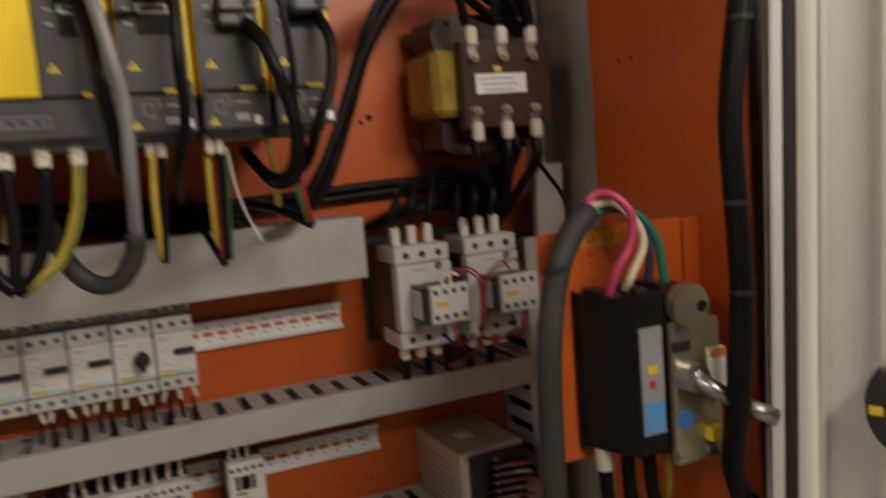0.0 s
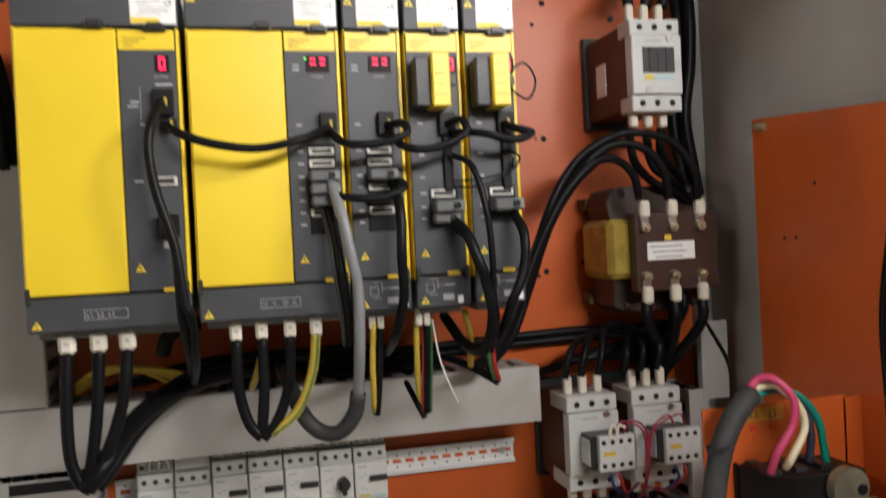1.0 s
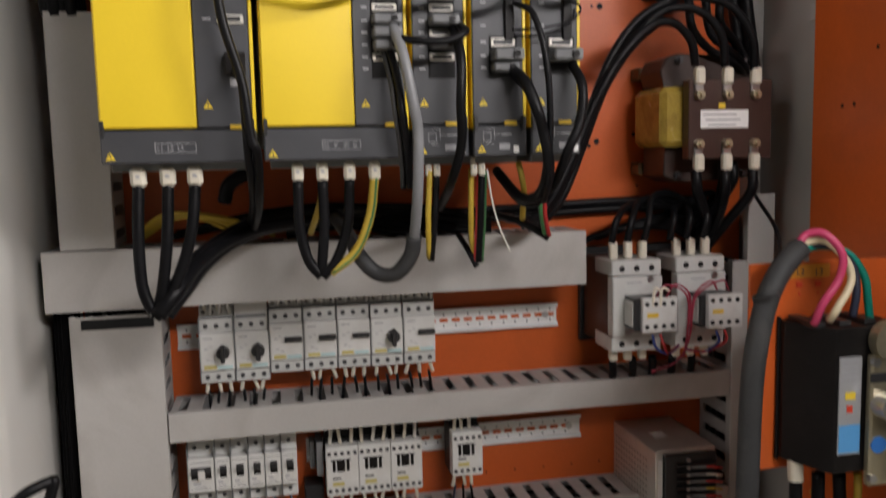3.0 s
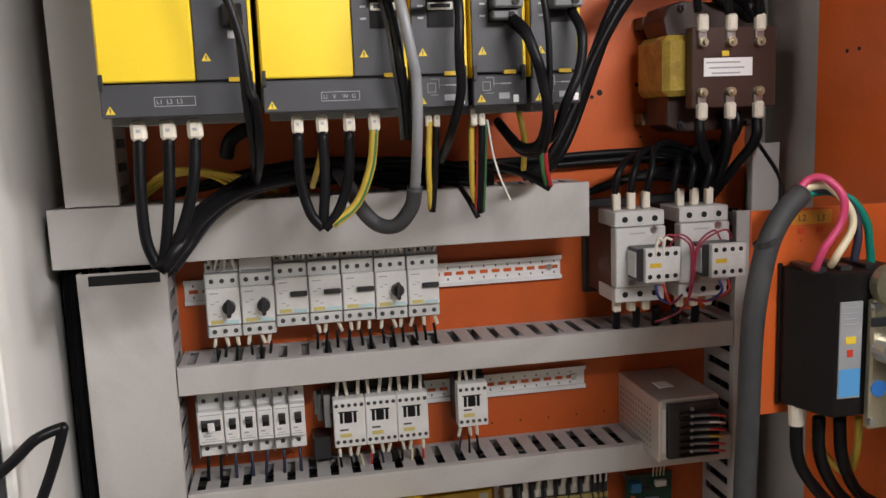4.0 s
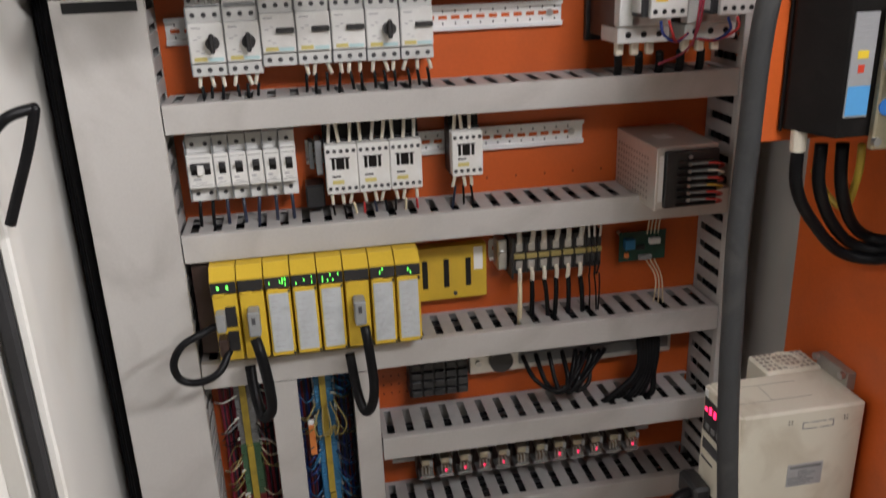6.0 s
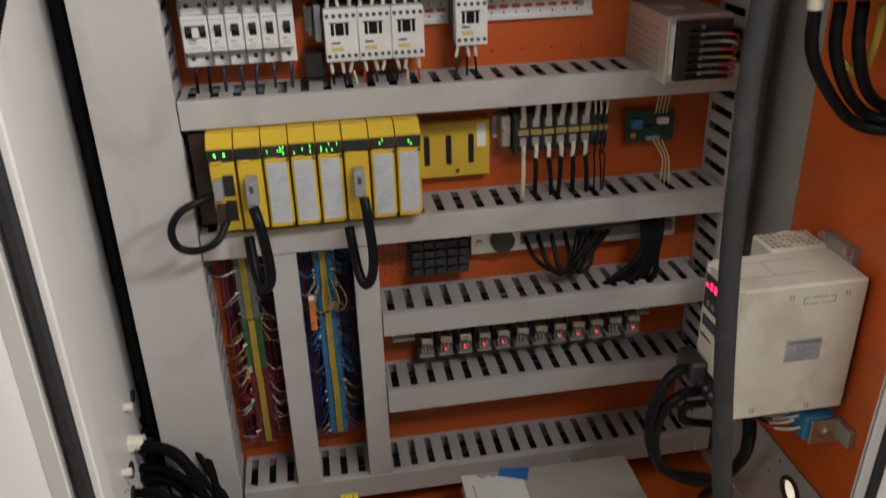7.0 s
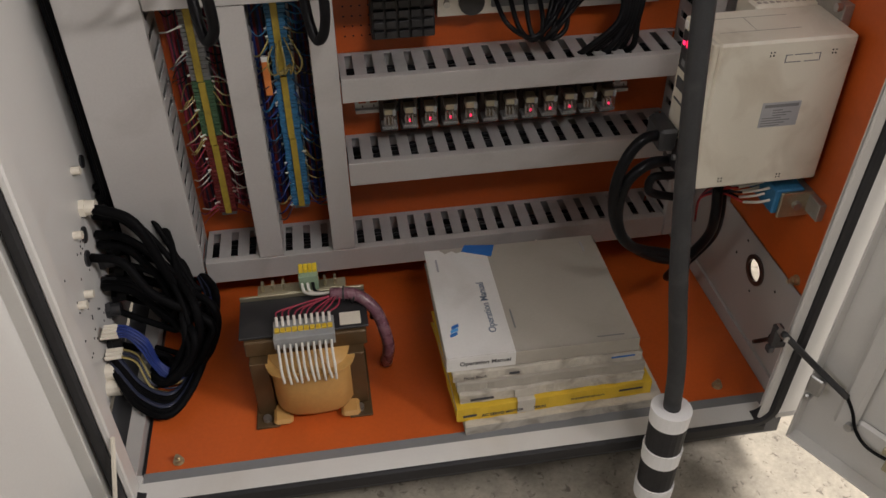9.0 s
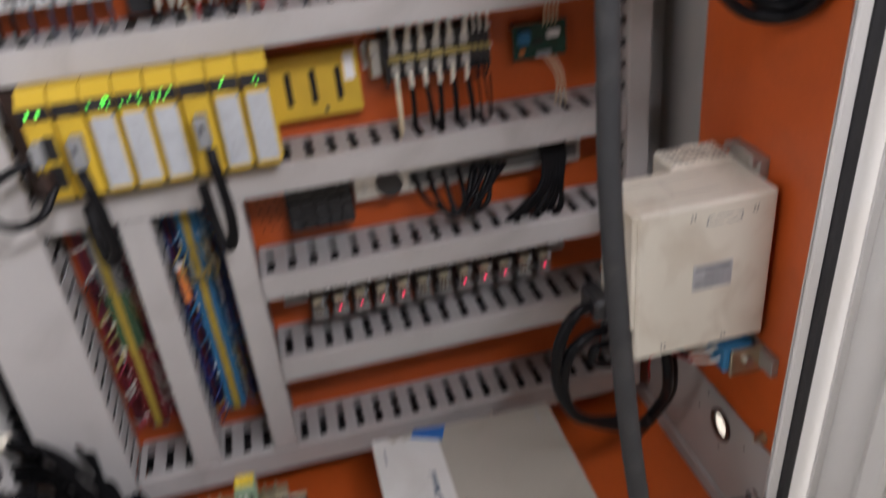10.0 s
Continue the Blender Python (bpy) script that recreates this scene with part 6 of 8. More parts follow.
bm = boxes((0.770, 0.778, IY0 - 0.0006, IY0 + 0.001, 0.788, 0.789), (0.781, 0.802, IY0 - 0.0006, IY0 + 0.001, 0.788, 0.789), (0.805, 0.813, IY0 - 0.0006, IY0 + 0.001, 0.788, 0.789), (0.770, 0.790, IY0 - 0.0006, IY0 + 0.001, 0.779, 0.780), (0.794, 0.813, IY0 - 0.0006, IY0 + 0.001, 0.779, 0.780), (0.770, 0.7712, IY0 - 0.0006, IY0 + 0.001, 0.779, 0.789), (0.8118, 0.813, IY0 - 0.0006, IY0 + 0.001, 0.779, 0.789), b=0.0002)
part("knock_out", bm, DEVICE_DARK, inv, "scored knock-out")
for x, z in ((0.751, 0.789), (0.827, 0.787), (0.722, 0.622), (0.800, 0.620)):
    for dx in (0, 0.004):
        for dz in (0, 0.004):
            part("pin_hole", rods(((x + dx, IY0 + 0.001, z + dz), (x + dx, IY0 - 0.0005, z + dz), 0.0011), seg=6), VOID, inv)
rl3 = part("rating_label", boxes((0.757, 0.806, IY0 - 0.0007, IY0 + 0.001, 0.695, 0.728), b=0.0003), LABEL_SILVER, inv, "silver rating label")
part("label_head", boxes((0.760, 0.803, IY0 - 0.0010, IY0, 0.7215, 0.7255), b=0.0002), DEVICE_DARK, rl3)
for k in range(7):
    part("print_bar", boxes((0.7595 + (0.012 if k > 3 else 0), 0.784 + 0.006 * (k % 3), IY0 - 0.0009, IY0, 0.6965 + 0.0034 * k, 0.6980 + 0.0034 * k), b=0.0002), DEVICE_DARK, rl3)
part("code_block", boxes((0.7595, 0.769, IY0 - 0.0009, IY0, 0.7095, 0.719), b=0.0002), INK_GREY, rl3)
front = part("front_cover", boxes((IX0 - 0.006, IX0 + 0.001, IY0 + 0.003, IY1 - 0.002, IZ0 + 0.045, IZ1 - 0.001), b=0.002), INVERTER, inv, "cream front cover")
part("lid_line", boxes((0.700, 0.8, IY0 + 0.030, IY0 + 0.0308, IZ1 - 0.0005, IZ1 + 0.0003), (0.700, 0.8, IY0 + 0.068, IY0 + 0.0688, IZ1 - 0.0005, IZ1 + 0.0003), (0.745, 0.7458, IY0 + 0.030, IY0 + 0.068, IZ1 - 0.0005, IZ1 + 0.0003), b=0.0001), PSU_METAL, inv, "pressed lines in the lid")
key = part("keypad", boxes((IX0 - 0.0075, IX0 - 0.005, -0.352, -0.294, 0.742, 0.792), b=0.001), BLACK, front, "black keypad with red digits")
bm = bmesh.new()
for k in range(4):
    box(bm, IX0 - 0.0085, IX0 - 0.007, -0.304 - 0.011 * k, -0.2985 - 0.011 * k, 0.774, 0.784 if k else 0.779, 0.0004)
part("lit_digits", bm, LED_RED, key, "red lit digits")
for k in range(3):
    part("key_button", boxes((IX0 - 0.0085, IX0 - 0.007, -0.312 - 0.014 * k, -0.303 - 0.014 * k, 0.749, 0.757), b=0.0006), DEVICE_DARK, key)
part("type_mark", boxes((IX0 - 0.0068, IX0 - 0.0055, -0.350, -0.296, 0.716, 0.732), b=0.0003), INK, front)
part("type_mark", boxes((IX0 - 0.0068, IX0 - 0.0055, -0.325, -0.296, 0.700, 0.703), b=0.0003), INK, front)
part("warning_sign", boxes((IX0 - 0.0068, IX0 - 0.0055, -0.3005, -0.292, 0.793, 0.803), b=0.0003), PAPER, front)
tbk = part("terminal_bay", boxes((IX0 - 0.006, IX0 + 0.001, IY0 + 0.01, IY1 - 0.006, IZ0 + 0.002, IZ0 + 0.043), b=0.001), BLACK, inv, "black terminal bay")
for k in range(5):
    part("terminal_screw", rods(((IX0 - 0.006, -0.298 - 0.016 * k, 0.632), (IX0 - 0.010, -0.298 - 0.016 * k, 0.632), 0.004)), STEEL, tbk)
part("cable_gland", boxes((IX0 - 0.030, IX0 - 0.006, -0.330, -0.280, 0.640, 0.672), b=0.004), BLACK, inv, "black cable entry")

fb = thing("filter_block", 0.83, -0.34, 0.53, "blue terminal block with white leads on a metal bracket", "terminal strip")
part("bracket", boxes((0.856, 0.866, -0.405, -0.285, 0.560, 0.586), b=0.001), DULL_ZINC, fb)
part("block", boxes((0.812, 0.852, -0.372, -0.285, 0.555, 0.592), b=0.002), TERM_BLUE, fb, "blue plastic block")
part("end_bracket", boxes((0.818, 0.862, -0.378, -0.373, 0.552, 0.590), b=0.001), ZINC_GOLD, fb)
part("end_screw", rods(((0.84, -0.378, 0.572), (0.84, -0.384, 0.572), 0.006)), STEEL, fb)
for k in range(10):
    cable("lead", [(0.815, -0.292 - 0.0078 * k, 0.586 - 0.014 * (k % 2)), (0.800, -0.290 - 0.0075 * k, 0.580 - 0.014 * (k % 2)), (0.790, -0.284 - 0.006 * k, 0.566 - 0.012 * (k % 2))], 0.0019, W_WHITE, "white sleeved lead at the filter block", "filter leads", 6)
    cable("lead", [(0.790, -0.284 - 0.006 * k, 0.566 - 0.012 * (k % 2)), (0.778, -0.275 - 0.003 * k, 0.545), (0.768, -0.262, 0.51), (0.775, -0.25, 0.46)], 0.0016, (W_RED, CABLE, W_DARK)[k % 3], "thin lead behind the filter block", "filter leads", 6)

# ---- control transformer on the floor ----
tr = thing("control_transformer", 0.185, -0.29, FL, "control transformer with a cream coil and a terminal rail", "transformer")
for x0 in (0.096, 0.232):
    part("foot", boxes((x0, x0 + 0.034, -0.366, -0.226, FL, FL + 0.004), b=0.001), IRON, tr, "brown steel mounting foot")
    part("leg", boxes((x0 + 0.004, x0 + 0.030, -0.340, -0.236, FL + 0.004, FL + 0.108), b=0.001), IRON, tr, "laminated side limb")
    part("foot_bolt", rods(((x0 + 0.016, -0.352, FL + 0.004), (x0 + 0.016, -0.352, FL + 0.010), 0.006)), STEEL, tr)
part("core", boxes((0.096, 0.268, -0.325, -0.236, FL + 0.108, FL + 0.136), b=0.002), IRON, tr, "laminated iron core")
part("core_base", boxes((0.100, 0.264, -0.325, -0.236, FL + 0.004, FL + 0.030), b=0.002), IRON, tr)
bm = bmesh.new()
n = 20
loops = []
for z, g in ((FL + 0.012, 0.92), (FL + 0.022, 1.0), (FL + 0.098, 1.0), (FL + 0.110, 0.96)):
    loops.append([bm.verts.new((0.185 + 0.062 * g * math.copysign(abs(math.cos(2 * math.pi * i / n)) ** 0.55, math.cos(2 * math.pi * i / n)), -0.287 + 0.079 * g * math.copysign(abs(math.sin(2 * math.pi * i / n)) ** 0.75, math.sin(2 * math.pi * i / n)), z)) for i in range(n)])
for a, b in zip(loops, loops[1:]):
    for i in range(n):
        bm.faces.new((a[i], a[(i + 1) % n], b[(i + 1) % n], b[i]))
bm.faces.new(loops[0])
bm.faces.new(loops[-1])
part("coil", bm, COIL, tr, "cream paper-wrapped coil", smooth=True)
rim = [(0.185 + 0.066 * math.copysign(abs(math.cos(math.pi * i / 14)) ** 0.45, math.cos(math.pi * i / 14)), -0.287 + 0.086 * math.copysign(abs(math.sin(math.pi * i / 14)) ** 0.55, math.sin(math.pi * i / 14))) for i in range(28)]
part("coil_flange", prism(bmesh.new(), rim, 2, FL + 0.1035, FL + 0.1072), COIL, tr)
part("coil_flange", boxes((0.122, 0.150, -0.368, -0.330, FL + 0.004, FL + 0.014), b=0.006), COIL, tr)
part("coil_flange", boxes((0.220, 0.248, -0.368, -0.330, FL + 0.004, FL + 0.014), b=0.006), COIL, tr)
part("top_board", boxes((0.090, 0.272, -0.320, -0.238, FL + 0.137, FL + 0.141), b=0.0008), BLACK, tr, "black insulating board")
part("board_edge", boxes((0.090, 0.272, -0.242, -0.238, FL + 0.137, FL + 0.148), b=0.0008), ZINC_GOLD, tr)
tbb = part("terminal_rail", boxes((0.139, 0.224, -0.338, -0.300, FL + 0.130, FL + 0.150), b=0.001), TERM_GREY, tr, "grey terminal rail with yellow markers")
for k in range(10):
    part("marker", boxes((0.141 + 0.0082 * k, 0.148 + 0.0082 * k, -0.326, -0.318, FL + 0.149, FL + 0.153), b=0.0006), PLC_YELLOW, tbb)
    part("ferrule", rods(((0.1445 + 0.0082 * k, -0.312, FL + 0.148), (0.1445 + 0.0082 * k, -0.303, FL + 0.160), 0.0022), seg=6), W_WHITE, tbb)
    cable("lead", [(0.1445 + 0.0082 * k, -0.338, FL + 0.138), (0.1455 + 0.0081 * k, -0.352, FL + 0.133), (0.147 + 0.0080 * k + 0.001 * (k % 2), -0.371, FL + 0.120), (0.149 + 0.0079 * k + 0.001 * (k % 3), -0.3765, FL + 0.102 - 0.003 * (k % 2))], 0.0019, W_WHITE, "white lead over the transformer coil", "transformer leads", 7)
    cable("lead", [(0.1445 + 0.0082 * k, -0.303, FL + 0.158), (0.152 + 0.009 * k, -0.285, FL + 0.156 + 0.002 * (k % 3)), (0.235, -0.266 + 0.001 * k, FL + 0.158)], 0.0012, W_MAROON, "red lead on the transformer", "transformer leads", 6)
part("rating_label", boxes((0.232, 0.262, -0.315, -0.290, FL + 0.141, FL + 0.143), b=0.0003), IVORY, tr, "white rating label")
fuse = part("fuse_terminal", boxes((0.178, 0.206, -0.232, -0.200, FL + 0.140, FL + 0.168), b=0.001), PALE_GREEN, tr, "pale green fuse terminals with yellow markers")
for k in range(4):
    part("marker", boxes((0.179 + 0.0068 * k, 0.185 + 0.0068 * k, -0.222, -0.206, FL + 0.167, FL + 0.173), b=0.0006), YELLOW, fuse)
part("fuse_rail", boxes((0.114, 0.246, -0.222, -0.200, FL + 0.128, FL + 0.134), b=0.0008), ZINC_GOLD, tr)
for k in range(8):
    if not 3 <= k <= 4:
        part("fuse_clip", boxes((0.120 + 0.0155 * k, 0.124 + 0.0155 * k, -0.216, -0.204, FL + 0.134, FL + 0.146), b=0.0006), ZINC_GOLD, tr)
part("rail_post", boxes((0.114, 0.118, -0.22, -0.202, FL, FL + 0.130), (0.242, 0.246, -0.22, -0.202, FL, FL + 0.130), b=0.0006), ZINC_GOLD, tr)
for k in range(3):
    cable("lead", [(0.182 + 0.008 * k, -0.232, FL + 0.156), (0.186 + 0.008 * k, -0.246, FL + 0.150), (0.205 + 0.01 * k, -0.258, FL + 0.155), (0.24, -0.262, FL + 0.160)], 0.0024, W_WHITE if k < 2 else CABLE, "white lead at the fuse terminals", "transformer leads", 6)
cable("wire_loom", [(0.222, -0.264, FL + 0.158), (0.258, -0.268, FL + 0.155), (0.284, -0.282, FL + 0.135), (0.296, -0.294, FL + 0.100), (0.300, -0.290, FL + 0.060), (0.296, -0.272, FL + 0.012)], 0.0092, W_PURPLE, "purple-brown sleeved wire bundle beside the transformer")
for k in range(4):
    p0 = Vector((0.240 + 0.014 * k, -0.264 - 0.003 * k, FL + 0.157 - 0.004 * k * k))
    solo("cable_tie", ring(bmesh.new(), p0, (1, -0.1, -0.25 * k), 0.0090, 0.0108, 0.003, 14), BLACK, "black cable tie round a bundle", "cable tie", "bundle ties")


# ---- manuals ----
def slab(x0, x1, y0, y1, z0, z1):
    """A limp sheet or block of paper: wavy, with an uneven front edge."""
    bm = bmesh.new()
    nx, ny = 26, 6
    rnd = random.Random(int((x0 + y0 + z0) * 1e4))
    jag = [abs(rnd.gauss(0, 0.0014)) for i in range(nx + 1)]
    rows = []
    for z in (z0, z1):
        h = min(1.0, (z - FL) / 0.03)
        g = []
        for j in range(ny + 1):
            y = y0 + (y1 - y0) * j / ny
            for i in range(nx + 1):
                x = x0 + (x1 - x0) * i / nx
                w = -0.0011 * h * (1 + math.sin(x * 38 + y * 9) * 0.6 + math.sin(x * 91 + 1.3) * 0.4) - 0.002 * h * max(0, (x - x1 + 0.04) / 0.04)
                g.append(bm.verts.new((x + (rnd.uniform(-0.0012, 0.0012) if i in (0, nx) else 0), y + (jag[i] if j == 0 else 0), z + w)))
        rows.append(g)
    k = nx + 1
    for j in range(ny):
        for i in range(nx):
            for g in rows:
                bm.faces.new((g[j * k + i], g[j * k + i + 1], g[j * k + k + i + 1], g[j * k + k + i]))
    rim = [i for i in range(k)] + [j * k + nx for j in range(1, ny + 1)] + [ny * k + i for i in range(nx - 1, -1, -1)] + [j * k for j in range(ny - 1, 0, -1)]
    for a, c in zip(rim, rim[1:] + rim[:1]):
        bm.faces.new((rows[0][a], rows[0][c], rows[1][c], rows[1][a]))
    return bm


def book(x0, x1, y0, y1, z0, z1, turn, covers, label, spine=None, top=False):
    cx, cy = (x0 + x1) / 2, (y0 + y1) / 2
    b = thing("manual", cx, cy, z0, label, "book", "stack of manuals")
    m = Matrix.Translation((cx, cy, 0)) @ pose(0, 0, 0, 0, 0, turn) @ Matrix.Translation((-cx, -cy, 0))

    def t(bm):
        bmesh.ops.transform(bm, verts=bm.verts, matrix=m)
        return bm

    if top is False:
        part("pages", t(slab(x0 + 0.003, x1 - 0.003, y0 + 0.003, y1 - 0.003, z0 + 0.0012, z1 - 0.0012)), PAGE, b)
        part("cover", t(slab(x0, x1, y0, y1, z1 - 0.0012, z1)), covers, b)
        part("cover", t(slab(x0, x1, y0, y1, z0, z0 + 0.0012)), covers, b)
        part("spine", t(slab(x0, x1, y0, y0 + 0.0035, z0 + 0.001, z1 - 0.001)), spine or covers, b)
        return b, t, m
    part("pages", t(boxes((x0 + 0.003, x1 - 0.003, y0 + 0.002, y1 - 0.003, z0 + 0.0012, z1 - 0.0012), b=0.001)), PAGE, b)
    part("cover", t(boxes((x0, x1, y0, y1, z1 - 0.0012, z1), b=0.0005)), covers, b)
    part("cover", t(boxes((x0, x1, y0, y1, z0, z0 + 0.0012), b=0.0005)), covers, b)
    part("spine", t(boxes((x0, x1, y0 - 0.0008, y0 + 0.002, z0, z1), b=0.0006)), spine or covers, b)
    return b, t, m


Z = FL + 0.0005
bk, t, m = book(0.392, 0.690, -0.424, -0.205, Z, Z + 0.020, 1.5, COVER_GRIMY, "white paperback manual at the bottom of the stack")
Z += 0.0205
bk, t, m = book(0.380, 0.672, -0.412, -0.200, Z, Z + 0.026, 2.0, COVER_YELLOW, "yellow servo motor manual with a taped spine")
lettering("AC SERVO MOTOR", 0.0072, m @ facing(0.415, -0.4142, Z + 0.0070), INK, bk, bold=0.02)
lettering("SERIES", 0.0066, m @ facing(0.492, -0.4142, Z + 0.0070), INK, bk, bold=0.02)
lettering("PARAMETER MANUAL", 0.0052, m @ facing(0.548, -0.4142, Z + 0.0120), INK, bk, bold=0.01)
part("logo_bar", t(boxes((0.388, 0.408, -0.4133, -0.412, Z + 0.0085, Z + 0.0125), b=0.0003)), INK, bk)
part("print_bar", t(boxes((0.622, 0.658, -0.4133, -0.412, Z + 0.0125, Z + 0.0155), b=0.0003)), INK, bk)
part("paper_tape", t(boxes((0.468, 0.494, -0.4138, -0.4050, Z + 0.0255, Z + 0.0268), (0.468, 0.494, -0.4138, -0.4125, Z + 0.0015, Z + 0.0262), b=0.0003)), PAGE, bk, "whitish tape over the spine")
Z += 0.0272
bk, t, m = book(0.388, 0.660, -0.406, -0.190, Z, Z + 0.018, 1.0, COVER_GRIMY, "white dog-eared manual in the stack")
part("paper_tape", t(boxes((0.466, 0.496, -0.4082, -0.4065, Z + 0.001, Z + 0.016), b=0.0003)), PAGE, bk, "whitish tape over the spine")
part("print_bar", t(boxes((0.402, 0.436, -0.4074, -0.406, Z + 0.005, Z + 0.009), b=0.0003)), INK, bk)
Z += 0.0183
bk, t, m = book(0.386, 0.662, -0.402, -0.180, Z, Z + 0.016, 0.2, COVER_GREY, "grey worn manual in the stack")
Z += 0.0163
bk, t, m = book(0.380, 0.656, -0.396, -0.172, Z, Z + 0.017, 0.8, COVER_GRIMY, "white parts book with a grimy spine")
lettering("Parts Book", 0.0075, m @ facing(0.394, -0.3972, Z + 0.005), INK, bk)
part("print_bar", t(boxes((0.46, 0.475, -0.3974, -0.396, Z + 0.004, Z + 0.008), b=0.0003)), INK, bk)
part("print_bar", t(boxes((0.61, 0.645, -0.3974, -0.396, Z + 0.008, Z + 0.0105), b=0.0003)), INK_BLUE, bk)
Z += 0.0173
# top manual: white strip at the bound side, grey field, torn corner with a blue sheet below
bk, t, m = book(0.374, 0.652, -0.392, -0.150, Z, Z + 0.025, -0.6, COVER_GREY, "operation manual with a white and grimy grey cover", top=True)
Zt = Z + 0.025
poly = [(0.374, -0.3915), (0.472, -0.3915), (0.472, -0.172), (0.438, -0.160), (0.424, -0.163), (0.418, -0.157), (0.406, -0.163), (0.398, -0.152), (0.374, -0.150)]
part("white_field", t(prism(bmesh.new(), poly, 2, Zt, Zt + 0.0006)), COVER_WHITE, bk, "white cover field")
part("white_spine", t(boxes((0.374, 0.472, -0.3934, -0.392, Z, Zt + 0.0004), b=0.0003)), COVER_WHITE, bk)
part("blue_sheet", t(prism(bmesh.new(), [(0.433, -0.161), (0.478, -0.180), (0.488, -0.152), (0.440, -0.146)], 2, Zt + 0.0008, Zt + 0.0014)), INK_BLUE, bk, "blue sheet showing at a torn corner")
flat = m @ pose(0, 0, 0)
lettering("Operation Manual", 0.0100, m @ facing(0.392, -0.3937, Z + 0.0100), INK, bk, bold=0.015)
lettering("Operation Manual", 0.0150, m @ pose(0.453, -0.350, Zt + 0.0008, 0, 0, 90), INK_SLATE, bk, bold=0.012)
for k in range(3):
    part("logo_stripe", t(prism(bmesh.new(), [(0.386 + 0.002 * k, -0.352 + 0.008 * k), (0.397 + 0.002 * k, -0.347 + 0.008 * k), (0.397 + 0.002 * k, -0.341 + 0.008 * k), (0.386 + 0.002 * k, -0.346 + 0.008 * k)], 2, Zt + 0.0007, Zt + 0.0012)), INK_BLUE if k != 1 else SKY_BLUE, bk)
part("print_bar", t(boxes((0.480, 0.4825, -0.345, -0.306, Zt, Zt + 0.0005), b=0.0002)), DEVICE_DARK, bk)
part("print_bar", t(boxes((0.626, 0.629, -0.19, -0.165, Zt, Zt + 0.0005), b=0.0002)), INK_GREY, bk)
part("print_bar", t(boxes((0.388, 0.391, -0.205, -0.175, Zt, Zt + 0.0008), b=0.0002)), INK_GREY, bk)
part("print_bar", t(boxes((0.592, 0.632, -0.3825, -0.3805, Zt, Zt + 0.0005), b=0.0002)), DEVICE_DARK, bk)

# ---- cable glands and the cable bundle in the corner ----
GX = XL
spots = [(-0.060, 0.545, 0.010), (-0.125, 0.505, 0.014), (-0.150, 0.475, 0.0125), (-0.168, 0.445, 0.0125), (-0.085, 0.470, 0.012), (-0.100, 0.430, 0.012), (-0.120, 0.400, 0.013), (-0.140, 0.372, 0.013), (-0.05, 0.42, 0.012), (-0.07, 0.385, 0.012), (-0.09, 0.355, 0.012), (-0.115, 0.325, 0.012), (-0.04, 0.36, 0.012), (-0.06, 0.325, 0.012), (-0.16, 0.335, 0.013), (-0.20, 0.30, 0.013)]
for i, (y, z, r) in enumerate(spots):
    if i in (0, 2, 3):
        solo("blanking_grommet", rods(((GX - 0.001, y, z), (GX + 0.003, y, z), r), seg=18), BLACK, "black blanking grommet in the side wall", "grommet", "side wall grommets")
        continue
    g = thing("cable_gland", GX, y, z, "ivory cable gland in the side wall" if i == 1 else "black cable gland in the side wall", "cable gland", "side wall glands")
    mt = IVORY if i == 1 else BLACK
    part("nut", rods(((GX, y, z), (GX + 0.008, y, z), r), seg=6), mt, g)
    part("collar", rods(((GX + 0.008, y, z), (GX + 0.022, y, z), r * 0.8), seg=16), mt, g)
    end = (0.015 + 0.004 * (i % 4), -0.10 - 0.012 * (i % 3), FL + 0.03 + 0.012 * (i % 5))
    low = (GX + 0.07 + 0.006 * (i % 4), y - 0.03, z - 0.01 - 0.004 * (i % 3))
    mid = (-0.02 + 0.006 * (i % 3), y - 0.05, (z + end[2]) / 2 - 0.005)
    cable("sheathed_cable", [(GX + 0.01, y, z), low, mid, (end[0], end[1] - 0.06, end[2] + 0.03), (end[0] - 0.02, end[1], end[2] - 0.01), (end[0] - 0.045, -0.045, FL + 0.06)], r * (0.55 if i == 1 else 0.40), CABLE_MATT_SHADED, "black sheathed cable from a wall gland", "gland cables", 8)
for i in range(6):
    y = -0.235 - 0.004 * i
    cable("sheathed_cable", [(GX + 0.01, y + 0.01, 0.31 - 0.004 * i), (-0.075, y - 0.035 - 0.004 * i, 0.275), (-0.025, y - 0.055 - 0.004 * i, 0.268), (0.005 + 0.002 * i, y + 0.01 - 0.003 * i, 0.268 + 0.003 * i), (0.022 + 0.003 * i, -0.13, 0.29 + 0.004 * i), (0.005, -0.08, 0.34)], 0.0055, CABLE_MATT_SHADED if i % 3 else W_DARK, "black cable coiled on the cabinet floor", "floor cable coil", 8)
